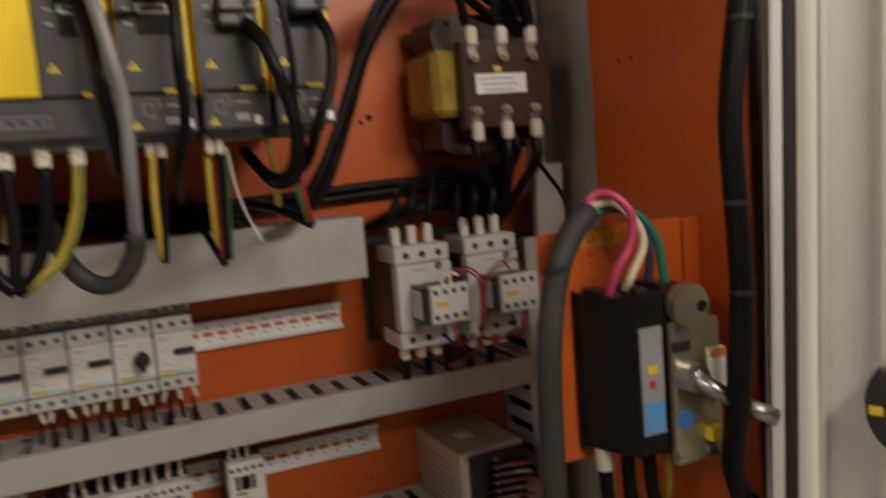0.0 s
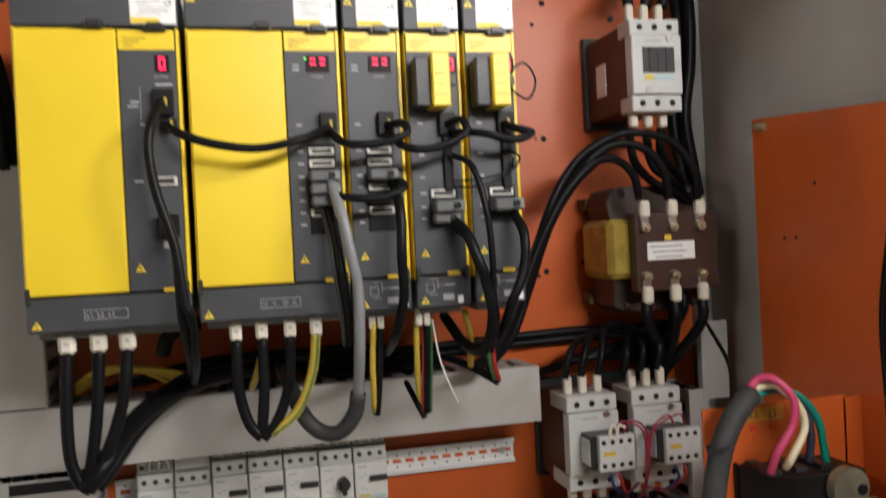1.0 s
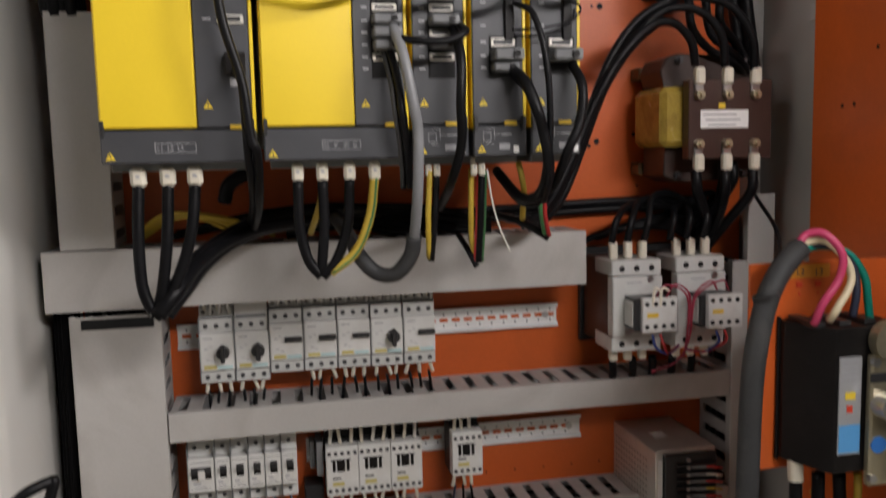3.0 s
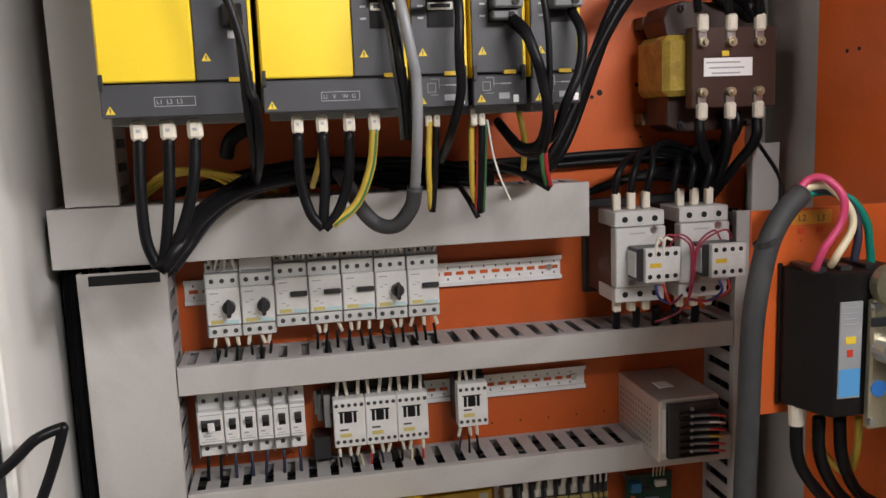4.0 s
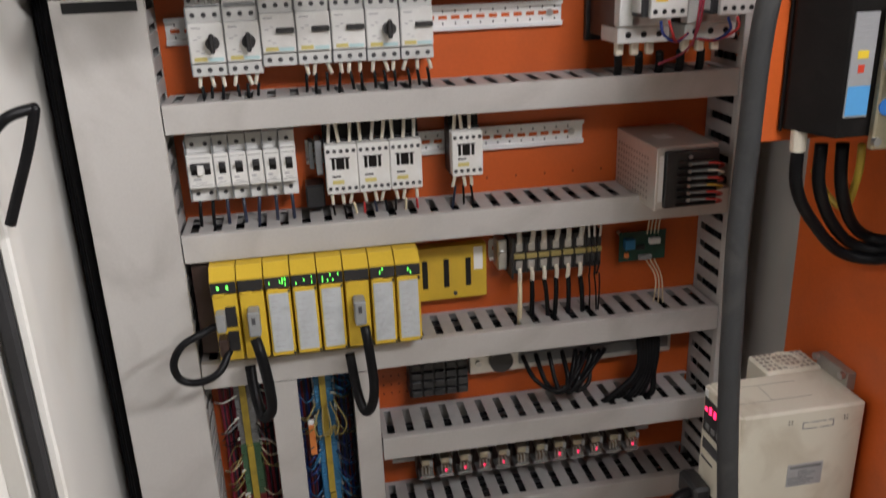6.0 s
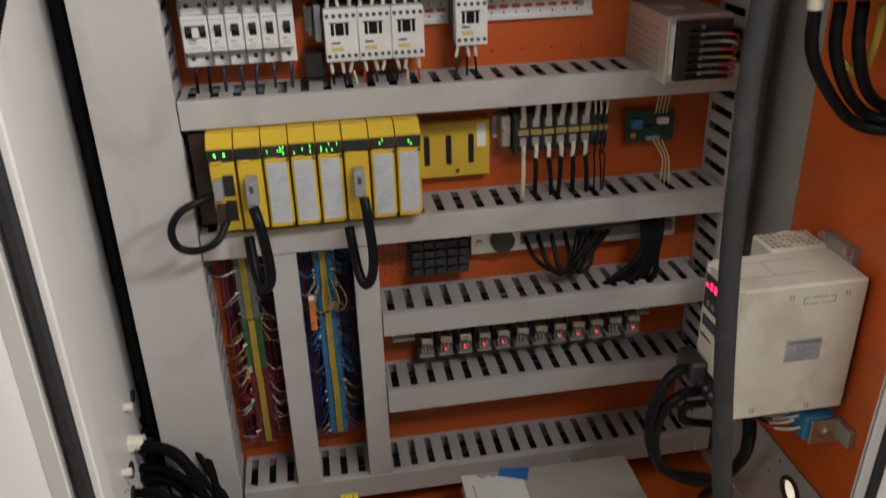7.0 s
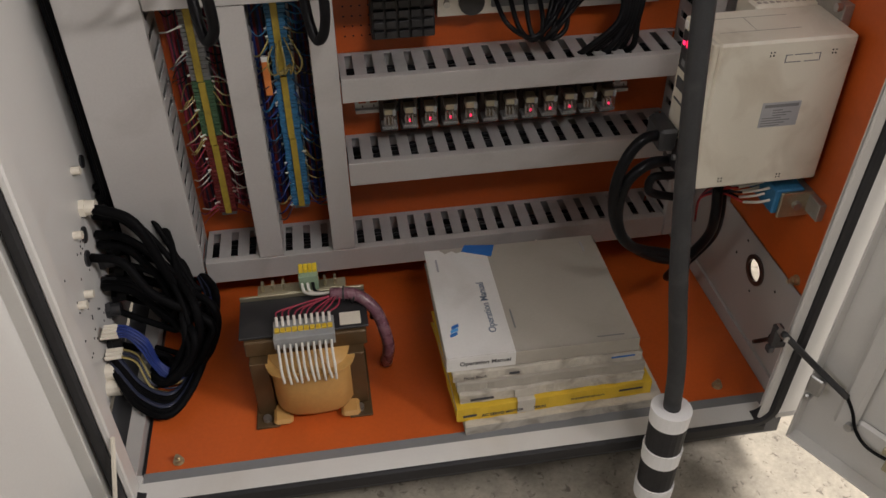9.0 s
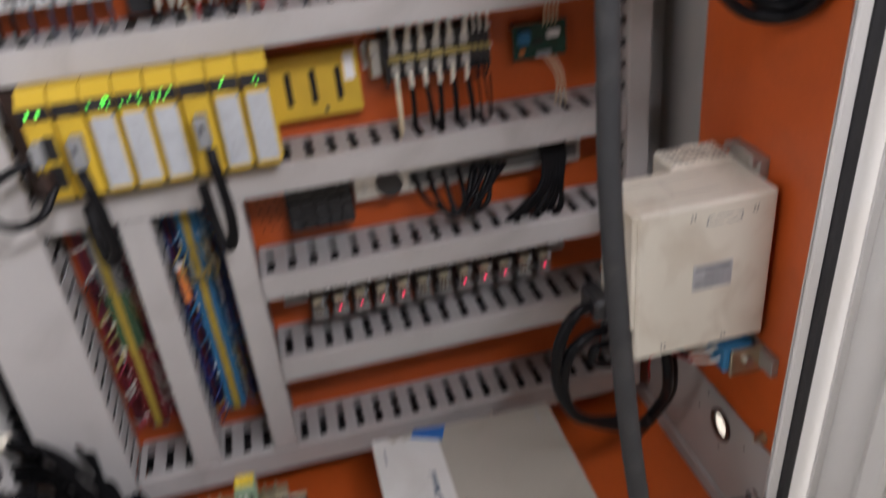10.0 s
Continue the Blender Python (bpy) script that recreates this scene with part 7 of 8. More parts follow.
for i in range(9):
    a, b = i % 3, i // 3
    y, z = -0.222 - 0.006 * a, 0.350 + 0.0055 * (b - 1)
    cable("lead", [(GX + 0.028, y, z), (GX + 0.045, y - 0.004, z - 0.002), (GX + 0.060 + 0.004 * b, y - 0.012, z - 0.024), (GX + 0.070 + 0.004 * b, y - 0.020, 0.292 + 0.003 * a), (-0.030 + 0.004 * b, y - 0.028, 0.266 + 0.004 * b), (0.004 + 0.003 * a, y - 0.004, 0.268 + 0.005 * b), (0.026 + 0.003 * a, -0.18 + 0.004 * b, 0.292 + 0.004 * a), (0.03, -0.15, 0.33)], 0.0020, W_BLUE, "blue lead from a wall connector", "blue leads", 7)
    solo("cable_sleeve", rods(((GX + 0.004 + 0.003 * b, y, z), (GX + 0.030, y, z), 0.0029), seg=8), IVORY, "ivory printed sleeve on a blue lead", "cable sleeve", "blue lead sleeves")
for k in range(3):
    y = -0.228 - 0.008 * k
    cable("lead", [(GX + 0.028, y, 0.312), (GX + 0.05, y - 0.01, 0.305), (-0.055, y - 0.035, 0.272), (-0.01, y - 0.03, 0.266), (0.018, -0.18, 0.29)], 0.0016, (W_STRAW, W_DARK, W_STRAW)[k], "thin coloured lead on the cabinet floor", "floor leads", 6)
    solo("cable_sleeve", rods(((GX + 0.004, y, 0.312), (GX + 0.028, y, 0.313), 0.0034), seg=8), IVORY, "ivory printed sleeve on a lead", "cable sleeve", "floor lead sleeves")
rnd = random.Random(11)
for i in range(9):
    y, z = rnd.uniform(-0.17, -0.05), rnd.uniform(0.34, 0.50)
    ex, ey = rnd.uniform(0.0, 0.045), rnd.uniform(-0.25, -0.14)
    cable("sheathed_cable", [(GX + 0.004, y, z), (GX + 0.05, y - 0.015, z - 0.004), (-0.03 + rnd.uniform(-0.01, 0.01), y - 0.04, z - 0.05), (ex, ey, 0.345 + rnd.uniform(-0.02, 0.03)), (ex - 0.006, ey - 0.02, 0.305 + rnd.uniform(-0.01, 0.01)), (ex - 0.04, ey - 0.035, 0.268 + 0.006 * (i % 3)), (-0.06, ey - 0.01, 0.275)], rnd.uniform(0.0045, 0.0075), CABLE_MATT_SHADED, "black cable tangled in the corner of the cabinet", "corner cables", 8)
for y, z in ((-0.245, 0.285), (-0.262, 0.268)):
    solo("cable_gland", rods(((GX, y, z), (GX + 0.02, y, z), 0.013), seg=14), IVORY, "ivory cable gland near the cabinet floor", "cable gland", "side wall glands")
rnd = random.Random(4)
for k in range(26):
    y, z = rnd.uniform(-0.30, -0.16), rnd.uniform(0.33, 0.50)
    solo("drilled_hole", rods(((GX - 0.001, y, z), (GX + 0.0006, y, z), 0.0018), seg=8), VOID, "small drilled hole in the side wall", "hole", "side wall holes")
for y, z in ((-0.255, 0.43), (-0.22, 0.42), (-0.11, 0.56), (-0.185, 0.50)):
    solo("cable_clip", rods(((GX, y, z), (GX + 0.012, y, z), 0.006), seg=10), IVORY, "white clip on the side wall", "clip", "side wall clips")
# Black runs that fill the dark band between side wall and broad duct.
for i in range(9):
    cable("sheathed_cable", [(-0.108 + 0.006 * (i % 3), -0.015 - 0.0065 * i, 1.318), (-0.108 + 0.005 * (i % 3), -0.018 - 0.0065 * i, 1.0), (-0.106 + 0.005 * (i % 3), -0.015 - 0.0065 * i, 0.7), (-0.104 + 0.005 * (i % 3), -0.02 - 0.0065 * i, 0.45), (-0.08, -0.05 - 0.006 * i, 0.33)], 0.0075, CABLE_MATT_SHADED, "black run filling the dark band behind the broad duct", "rising cables", 8)
solo("cable_tie", boxes((0.455, 0.4575, -0.128, YD - 0.0005, 0.328, 0.3305), b=0.0005), IVORY, "clipped end of an ivory cable tie", "cable tie", "duct ties")
solo("cable_tie", boxes((0.575, 0.5775, -0.128, YD - 0.0005, 0.330, 0.3325), b=0.0005), IVORY, "clipped end of an ivory cable tie", "cable tie", "duct ties")


# ---- cables at the amplifiers ----
cable("cable", [(0.135, -0.300, 1.699), (0.153, -0.325, 1.686), (0.182, -0.330, 1.676), (0.222, -0.330, 1.671), (0.264, -0.330, 1.679), (0.294, -0.300, 1.694)], 0.0043, CABLE, "black link cable between amplifiers", "amplifier link cables")
cable("cable", [(0.295, -0.300, 1.690), (0.309, -0.330, 1.674), (0.341, -0.335, 1.673), (0.367, -0.335, 1.682), (0.367, -0.325, 1.694), (0.355, -0.300, 1.696)], 0.0043, CABLE, "black link cable between amplifiers", "amplifier link cables")
cable("cable", [(0.355, -0.300, 1.689), (0.367, -0.330, 1.670), (0.397, -0.335, 1.667), (0.429, -0.335, 1.681), (0.429, -0.325, 1.697), (0.420, -0.300, 1.696)], 0.0043, CABLE, "black link cable between amplifiers", "amplifier link cables")
cable("cable", [(0.423, -0.300, 1.687), (0.450, -0.330, 1.682), (0.482, -0.330, 1.675), (0.505, -0.325, 1.682), (0.489, -0.320, 1.688), (0.482, -0.300, 1.695)], 0.0043, CABLE, "black link cable between amplifiers", "amplifier link cables")
cable("cable", [(0.133, -0.300, 1.721), (0.124, -0.325, 1.695), (0.122, -0.330, 1.666), (0.127, -0.330, 1.631), (0.141, -0.330, 1.579), (0.147, -0.330, 1.527), (0.152, -0.320, 1.510), (0.150, -0.250, 1.456), (0.138, -0.120, 1.415)], 0.0048, CABLE, "black cable hanging before the first amplifier", "amplifier cables")
cable("cable", [(0.134, -0.300, 1.595), (0.140, -0.320, 1.579), (0.142, -0.325, 1.550), (0.143, -0.320, 1.510), (0.144, -0.250, 1.462), (0.135, -0.120, 1.422)], 0.0040, CABLE, "black cable hanging before the first amplifier", "amplifier cables")
cable("cable", [(0.293, -0.310, 1.637), (0.299, -0.335, 1.605), (0.307, -0.340, 1.557), (0.312, -0.335, 1.526), (0.311, -0.330, 1.470), (0.311, -0.300, 1.417)], 0.0056, CABLE_GREY, "thick grey cable hanging from the second amplifier")
cable("cable", [(0.311, -0.300, 1.420), (0.308, -0.290, 1.398), (0.293, -0.280, 1.378), (0.274, -0.270, 1.378), (0.257, -0.260, 1.395), (0.248, -0.200, 1.417), (0.242, -0.100, 1.428)], 0.0085, CABLE_DULL, "dark sleeved end of the grey cable loop")
cable("cable", [(0.293, -0.305, 1.629), (0.305, -0.330, 1.621), (0.340, -0.335, 1.619), (0.364, -0.330, 1.629), (0.361, -0.305, 1.641)], 0.0042, CABLE, "black jumper cable between two amplifiers", "amplifier cables")
cable("cable", [(0.290, -0.305, 1.613), (0.295, -0.320, 1.580), (0.297, -0.330, 1.549), (0.303, -0.320, 1.511), (0.306, -0.310, 1.471)], 0.0042, CABLE, "thin black cable beside the grey cable", "amplifier cables")
cable("cable", shift([(0.290, -0.305, 1.613), (0.295, -0.320, 1.580), (0.297, -0.330, 1.549), (0.303, -0.320, 1.511), (0.306, -0.310, 1.471)], -0.006, 0.006, 0.0), 0.0030, CABLE_DULL, "thin grey cable beside the grey cable", "amplifier cables")
cable("cable", [(0.357, -0.305, 1.637), (0.360, -0.325, 1.603), (0.358, -0.330, 1.555), (0.361, -0.315, 1.515), (0.355, -0.280, 1.471), (0.369, -0.150, 1.440)], 0.0052, CABLE, "black plug cable hanging from a narrow amplifier", "amplifier cables")
cable("cable", [(0.420, -0.305, 1.595), (0.428, -0.330, 1.577), (0.437, -0.340, 1.547), (0.444, -0.335, 1.528), (0.451, -0.330, 1.494), (0.451, -0.300, 1.461), (0.437, -0.270, 1.457), (0.430, -0.200, 1.485)], 0.0058, CABLE, "black plug cable hanging from a narrow amplifier", "amplifier cables")
cable("cable", [(0.487, -0.305, 1.600), (0.491, -0.325, 1.575), (0.487, -0.330, 1.539), (0.472, -0.330, 1.505), (0.467, -0.300, 1.470), (0.454, -0.270, 1.455)], 0.0052, CABLE, "black plug cable hanging from a narrow amplifier", "amplifier cables")
cable("cable", [(0.423, -0.305, 1.663), (0.438, -0.325, 1.648), (0.448, -0.335, 1.601), (0.452, -0.335, 1.545), (0.451, -0.330, 1.482), (0.456, -0.300, 1.452)], 0.0034, CABLE, "black plug cable hanging from a narrow amplifier", "amplifier cables")
cable("cable", shift([(0.420, -0.305, 1.595), (0.428, -0.330, 1.577), (0.437, -0.340, 1.547), (0.444, -0.335, 1.528), (0.451, -0.330, 1.494), (0.451, -0.300, 1.461), (0.437, -0.270, 1.457), (0.430, -0.200, 1.485)], 0.006, 0.012, -0.006), 0.005, CABLE, "black plug cable hanging from a narrow amplifier", "amplifier cables")
cable("cable", [(0.489, -0.295, 1.749), (0.508, -0.300, 1.761), (0.521, -0.300, 1.742), (0.511, -0.300, 1.722), (0.491, -0.295, 1.736)], 0.0012, CABLE, "thin black jumper wire on an amplifier", "amplifier jumper wires")
cable("cable", [(0.420, -0.296, 1.636), (0.455, -0.310, 1.637), (0.485, -0.310, 1.645), (0.497, -0.305, 1.659), (0.487, -0.296, 1.667)], 0.0012, CABLE, "thin black jumper wire on an amplifier", "amplifier jumper wires")
cable("cable", [(0.423, -0.296, 1.630), (0.448, -0.310, 1.629), (0.482, -0.310, 1.641), (0.492, -0.300, 1.658)], 0.0012, CABLE, "thin black jumper wire on an amplifier", "amplifier jumper wires")
cable("cable", [(0.031, -0.270, 1.488), (0.028, -0.275, 1.430), (0.029, -0.275, 1.377), (0.038, -0.275, 1.348)], 0.0060, CABLE, "thick black power lead under the first amplifier", "first amplifier power leads")
cable("cable", [(0.060, -0.270, 1.486), (0.056, -0.275, 1.423), (0.048, -0.275, 1.370), (0.041, -0.275, 1.346)], 0.0060, CABLE, "thick black power lead under the first amplifier", "first amplifier power leads")
cable("cable", [(0.087, -0.270, 1.485), (0.081, -0.275, 1.433), (0.065, -0.275, 1.384), (0.045, -0.275, 1.346)], 0.0060, CABLE, "thick black power lead under the first amplifier", "first amplifier power leads")
cable("cable", [(0.038, -0.275, 1.345), (0.054, -0.270, 1.363), (0.073, -0.230, 1.391), (0.104, -0.170, 1.413), (0.150, -0.130, 1.432), (0.214, -0.100, 1.440), (0.302, -0.080, 1.435)], 0.0085, CABLE, "black power trunk bending into the duct", "power trunk")
cable("cable", [(0.043, -0.280, 1.346), (0.063, -0.270, 1.371), (0.084, -0.220, 1.395), (0.117, -0.170, 1.414), (0.163, -0.130, 1.424), (0.242, -0.090, 1.428)], 0.0085, CABLE, "black power trunk bending into the duct", "power trunk")
cable("cable", shift([(0.043, -0.280, 1.346), (0.063, -0.270, 1.371), (0.084, -0.220, 1.395), (0.117, -0.170, 1.414), (0.163, -0.130, 1.424), (0.242, -0.090, 1.428)], 0.006, 0.02, -0.004), 0.0075, CABLE, "black power trunk bending into the duct", "power trunk")
cable("cable", [(0.192, -0.270, 1.482), (0.192, -0.270, 1.433), (0.200, -0.270, 1.396), (0.213, -0.270, 1.378)], 0.0058, CABLE, "thick black power lead under the second amplifier", "second amplifier power leads")
cable("cable", [(0.218, -0.270, 1.482), (0.218, -0.270, 1.432), (0.213, -0.270, 1.379)], 0.0058, CABLE, "thick black power lead under the second amplifier", "second amplifier power leads")
cable("cable", [(0.247, -0.270, 1.483), (0.243, -0.270, 1.431), (0.230, -0.270, 1.395), (0.214, -0.270, 1.377)], 0.0058, CABLE, "thick black power lead under the second amplifier", "second amplifier power leads")
cable("cable", [(0.274, -0.270, 1.484), (0.268, -0.270, 1.442), (0.251, -0.270, 1.403), (0.223, -0.270, 1.381)], 0.0052, W_YELLOW, "yellow-green earth lead under the second amplifier", "second amplifier power leads")
cable("cable", shift([(0.274, -0.270, 1.484), (0.268, -0.270, 1.442), (0.251, -0.270, 1.403), (0.223, -0.270, 1.381)], 0.0018, -0.0040, 0.0), 0.0016, W_LIME, "green stripe of the earth lead", "second amplifier power leads")
cable("cable", [(0.220, -0.250, 1.480), (0.214, -0.240, 1.449), (0.206, -0.200, 1.419)], 0.0036, W_YELLOW, "yellow lead behind the power leads", "amplifier leads")
cable("cable", [(0.335, -0.270, 1.488), (0.332, -0.270, 1.439), (0.334, -0.260, 1.391)], 0.0034, W_YELLOW, "yellow lead under a narrow amplifier", "amplifier leads")
cable("cable", [(0.343, -0.268, 1.487), (0.340, -0.268, 1.438), (0.336, -0.260, 1.388)], 0.0038, CABLE, "black lead under a narrow amplifier", "amplifier leads")
cable("cable", [(0.384, -0.260, 1.489), (0.383, -0.260, 1.442), (0.386, -0.250, 1.403), (0.395, -0.240, 1.386)], 0.0034, W_YELLOW, "yellow lead under a narrow amplifier", "amplifier leads")
cable("cable", [(0.395, -0.265, 1.488), (0.393, -0.265, 1.436), (0.393, -0.250, 1.383)], 0.0040, CABLE, "black lead under a narrow amplifier", "amplifier leads")
cable("cable", shift([(0.395, -0.265, 1.488), (0.393, -0.265, 1.436), (0.393, -0.250, 1.383)], 0.004, 0.004, 0.0), 0.0032, W_LIME, "green lead under a narrow amplifier", "amplifier leads")
cable("cable", shift([(0.395, -0.265, 1.488), (0.393, -0.265, 1.436), (0.393, -0.250, 1.383)], -0.003, 0.003, -0.004), 0.0026, W_RED, "red lead under a narrow amplifier", "amplifier leads")
cable("cable", [(0.400, -0.270, 1.488), (0.403, -0.280, 1.451), (0.411, -0.280, 1.423), (0.422, -0.280, 1.397)], 0.0011, W_WHITE, "white tie string under a narrow amplifier", "amplifier leads")
cable("cable", [(0.391, -0.250, 1.377), (0.383, -0.240, 1.396), (0.381, -0.200, 1.410)], 0.0034, CABLE, "black lead bending into the duct", "amplifier leads")
cable("cable", [(0.439, -0.260, 1.496), (0.445, -0.260, 1.465), (0.449, -0.240, 1.429)], 0.0034, W_YELLOW, "yellow lead under the last amplifier", "amplifier leads")
cable("cable", [(0.473, -0.250, 1.454), (0.477, -0.240, 1.431), (0.488, -0.220, 1.406)], 0.0028, W_RED, "red lead under the last amplifier", "amplifier leads")
cable("cable", shift([(0.473, -0.250, 1.454), (0.477, -0.240, 1.431), (0.488, -0.220, 1.406)], -0.005, 0, 0.002), 0.0028, W_LIME, "green lead under the last amplifier", "amplifier leads")
cable("cable", [(0.438, -0.150, 1.429), (0.460, -0.200, 1.422), (0.488, -0.220, 1.404)], 0.0052, CABLE, "black taped cable end on the duct", "amplifier leads")
cable("cable", [(0.185, -0.040, 1.424), (0.366, -0.030, 1.424), (0.542, -0.014, 1.428), (0.672, -0.014, 1.432), (0.803, -0.020, 1.430)], 0.0060, CABLE, "black cable lying along the rear plate", "rear plate cables")
cable("cable", [(0.184, -0.040, 1.414), (0.366, -0.030, 1.413), (0.542, -0.014, 1.417), (0.672, -0.014, 1.421), (0.803, -0.020, 1.419)], 0.0060, CABLE, "black cable lying along the rear plate", "rear plate cables")
for i in range(9):
    z = 1.412 + 0.006 * (i % 4)
    cable("cable", [(0.02 + 0.02 * i, -0.03 - 0.006 * (i % 5), z - 0.008), (0.12 + 0.02 * i, -0.05 - 0.004 * (i % 4), z + 0.008), (0.24 + 0.018 * i, -0.045, z + 0.004), (min(0.46, 0.36 + 0.025 * i), -0.05, z - 0.016)], 0.0050, CABLE, "black cable piled on the wide duct", "duct top cables", 8)
for i in range(4):
    cable("lead", [(-0.005, -0.05, 1.405 + 0.004 * i), (0.04, -0.07 - 0.01 * i, 1.432 + 0.003 * i), (0.08 + 0.01 * i, -0.08, 1.430), (0.12 + 0.015 * i, -0.07, 1.405)], 0.0026, W_YELLOW, "yellow lead curling over the wide duct", "yellow leads", 7)
for x in (0.031, 0.060, 0.087):
    sleeve(x, -0.270, 1.479, 1.500, 0.0078)
for x in (0.192, 0.218, 0.247, 0.274):
    sleeve(x, -0.270, 1.480, 1.501, 0.0062)
for x in (0.334, 0.343, 0.385, 0.394):
    sleeve(x, -0.269, 1.482, 1.501, 0.0036)
cable("cable", [(0.150, -0.12, 1.49), (0.128, -0.12, 1.485), (0.112, -0.12, 1.474), (0.106, -0.11, 1.455)], 0.009, CABLE, "thick black cable loop under the first amplifier")


# ---- cables round the contactors, reactor and main switch ----
ARCHES = (
    [(0.804, -0.143, 1.609), (0.796, -0.150, 1.650), (0.768, -0.150, 1.688), (0.724, -0.150, 1.702), (0.683, -0.148, 1.699), (0.636, -0.146, 1.673), (0.601, -0.146, 1.629), (0.572, -0.150, 1.569), (0.551, -0.152, 1.517), (0.520, -0.158, 1.452), (0.487, -0.150, 1.413)],
    [(0.761, -0.143, 1.614), (0.752, -0.150, 1.651), (0.730, -0.152, 1.677), (0.700, -0.152, 1.688), (0.665, -0.152, 1.682), (0.627, -0.152, 1.650), (0.598, -0.152, 1.613), (0.569, -0.154, 1.561), (0.546, -0.156, 1.508), (0.512, -0.160, 1.446), (0.480, -0.150, 1.413)],
    [(0.718, -0.143, 1.616), (0.708, -0.150, 1.646), (0.685, -0.154, 1.666), (0.659, -0.156, 1.668), (0.636, -0.158, 1.655), (0.612, -0.158, 1.631), (0.592, -0.158, 1.603), (0.564, -0.158, 1.552), (0.540, -0.160, 1.498), (0.506, -0.162, 1.440), (0.474, -0.150, 1.412)],
)
for run in ARCHES:
    cable("cable", run, 0.0056, CABLE, "black power cable arching up from the reactor", "arching power cables")
for k, run in enumerate((ARCHES[0], ARCHES[1])):
    cable("cable", shift(run[4:], 0.010 - 0.004 * k, 0.012, -0.006), 0.0060, CABLE, "black power cable arching up from the reactor", "arching power cables")
cable("cable", [(0.722, -0.115, 1.712), (0.729, -0.112, 1.669), (0.755, -0.110, 1.641), (0.794, -0.106, 1.622), (0.838, -0.080, 1.590), (0.850, -0.060, 1.52)], 0.0058, CABLE, "black power cable below the large contactor", "contactor cables")
cable("cable", [(0.746, -0.115, 1.712), (0.756, -0.112, 1.663), (0.786, -0.108, 1.640), (0.822, -0.095, 1.612), (0.846, -0.070, 1.56), (0.856, -0.055, 1.50)], 0.0058, CABLE, "black power cable below the large contactor", "contactor cables")
cable("cable", [(0.769, -0.115, 1.712), (0.771, -0.112, 1.675), (0.801, -0.106, 1.645), (0.836, -0.085, 1.605), (0.858, -0.060, 1.54)], 0.0058, CABLE, "black power cable below the large contactor", "contactor cables")
cable("cable", [(0.727, -0.120, 1.874), (0.726, -0.120, 1.906), (0.749, -0.110, 1.931), (0.784, -0.100, 1.954), (0.811, -0.120, 1.976), (0.848, -0.160, 1.995), (0.882, -0.200, 2.019)], 0.0072, CABLE, "black power cable above the large contactor", "upper power cables")
cable("cable", [(0.752, -0.120, 1.875), (0.754, -0.120, 1.907), (0.759, -0.110, 1.932), (0.796, -0.100, 1.955), (0.825, -0.120, 1.977), (0.862, -0.160, 1.996), (0.896, -0.200, 2.020)], 0.0072, CABLE, "black power cable above the large contactor", "upper power cables")
cable("cable", [(0.777, -0.120, 1.875), (0.782, -0.120, 1.908), (0.770, -0.110, 1.932), (0.809, -0.100, 1.955), (0.839, -0.120, 1.978), (0.876, -0.160, 1.997), (0.910, -0.200, 2.020)], 0.0072, CABLE, "black power cable above the large contactor", "upper power cables")
cable("cable", [(0.818, -0.090, 1.950), (0.851, -0.060, 1.903), (0.856, -0.050, 1.819), (0.844, -0.050, 1.741), (0.852, -0.050, 1.673), (0.860, -0.050, 1.621)], 0.010, CABLE, "black cable run behind the large contactor", "upper power cables")
cable("cable", shift([(0.818, -0.090, 1.950), (0.851, -0.060, 1.903), (0.856, -0.050, 1.819), (0.844, -0.050, 1.741), (0.852, -0.050, 1.673), (0.860, -0.050, 1.621)], -0.012, 0.012, 0.0), 0.009, CABLE, "black cable run behind the large contactor", "upper power cables")
cable("cable", [(0.722, -0.140, 1.479), (0.725, -0.140, 1.449), (0.761, -0.100, 1.403), (0.763, -0.060, 1.362)], 0.0070, CABLE, "black power cable below the reactor", "reactor cables")
cable("cable", [(0.765, -0.140, 1.477), (0.765, -0.140, 1.447), (0.776, -0.100, 1.402), (0.772, -0.060, 1.361)], 0.0070, CABLE, "black power cable below the reactor", "reactor cables")
cable("cable", [(0.806, -0.140, 1.476), (0.804, -0.140, 1.446), (0.791, -0.100, 1.401), (0.781, -0.060, 1.361)], 0.0070, CABLE, "black power cable below the reactor", "reactor cables")
cable("cable", shift([(0.806, -0.140, 1.476), (0.804, -0.140, 1.446), (0.791, -0.100, 1.401), (0.781, -0.060, 1.361)], -0.012, 0.03, 0.01), 0.0070, CABLE, "black power cable below the reactor", "reactor cables")
cable("cable", shift([(0.765, -0.140, 1.477), (0.765, -0.140, 1.447), (0.776, -0.100, 1.402), (0.772, -0.060, 1.361)], 0.014, 0.03, 0.01), 0.0070, CABLE, "black power cable below the reactor", "reactor cables")
cable("cable", [(0.610, -0.120, 1.382), (0.617, -0.120, 1.411), (0.642, -0.100, 1.429), (0.685, -0.080, 1.432), (0.761, -0.060, 1.415), (0.790, -0.040, 1.380)], 0.0048, CABLE, "black lead arching over a contactor", "contactor arching leads")
cable("cable", [(0.633, -0.120, 1.383), (0.639, -0.120, 1.411), (0.660, -0.100, 1.435), (0.701, -0.080, 1.438), (0.765, -0.060, 1.415), (0.792, -0.040, 1.379)], 0.0048, CABLE, "black lead arching over a contactor", "contactor arching leads")
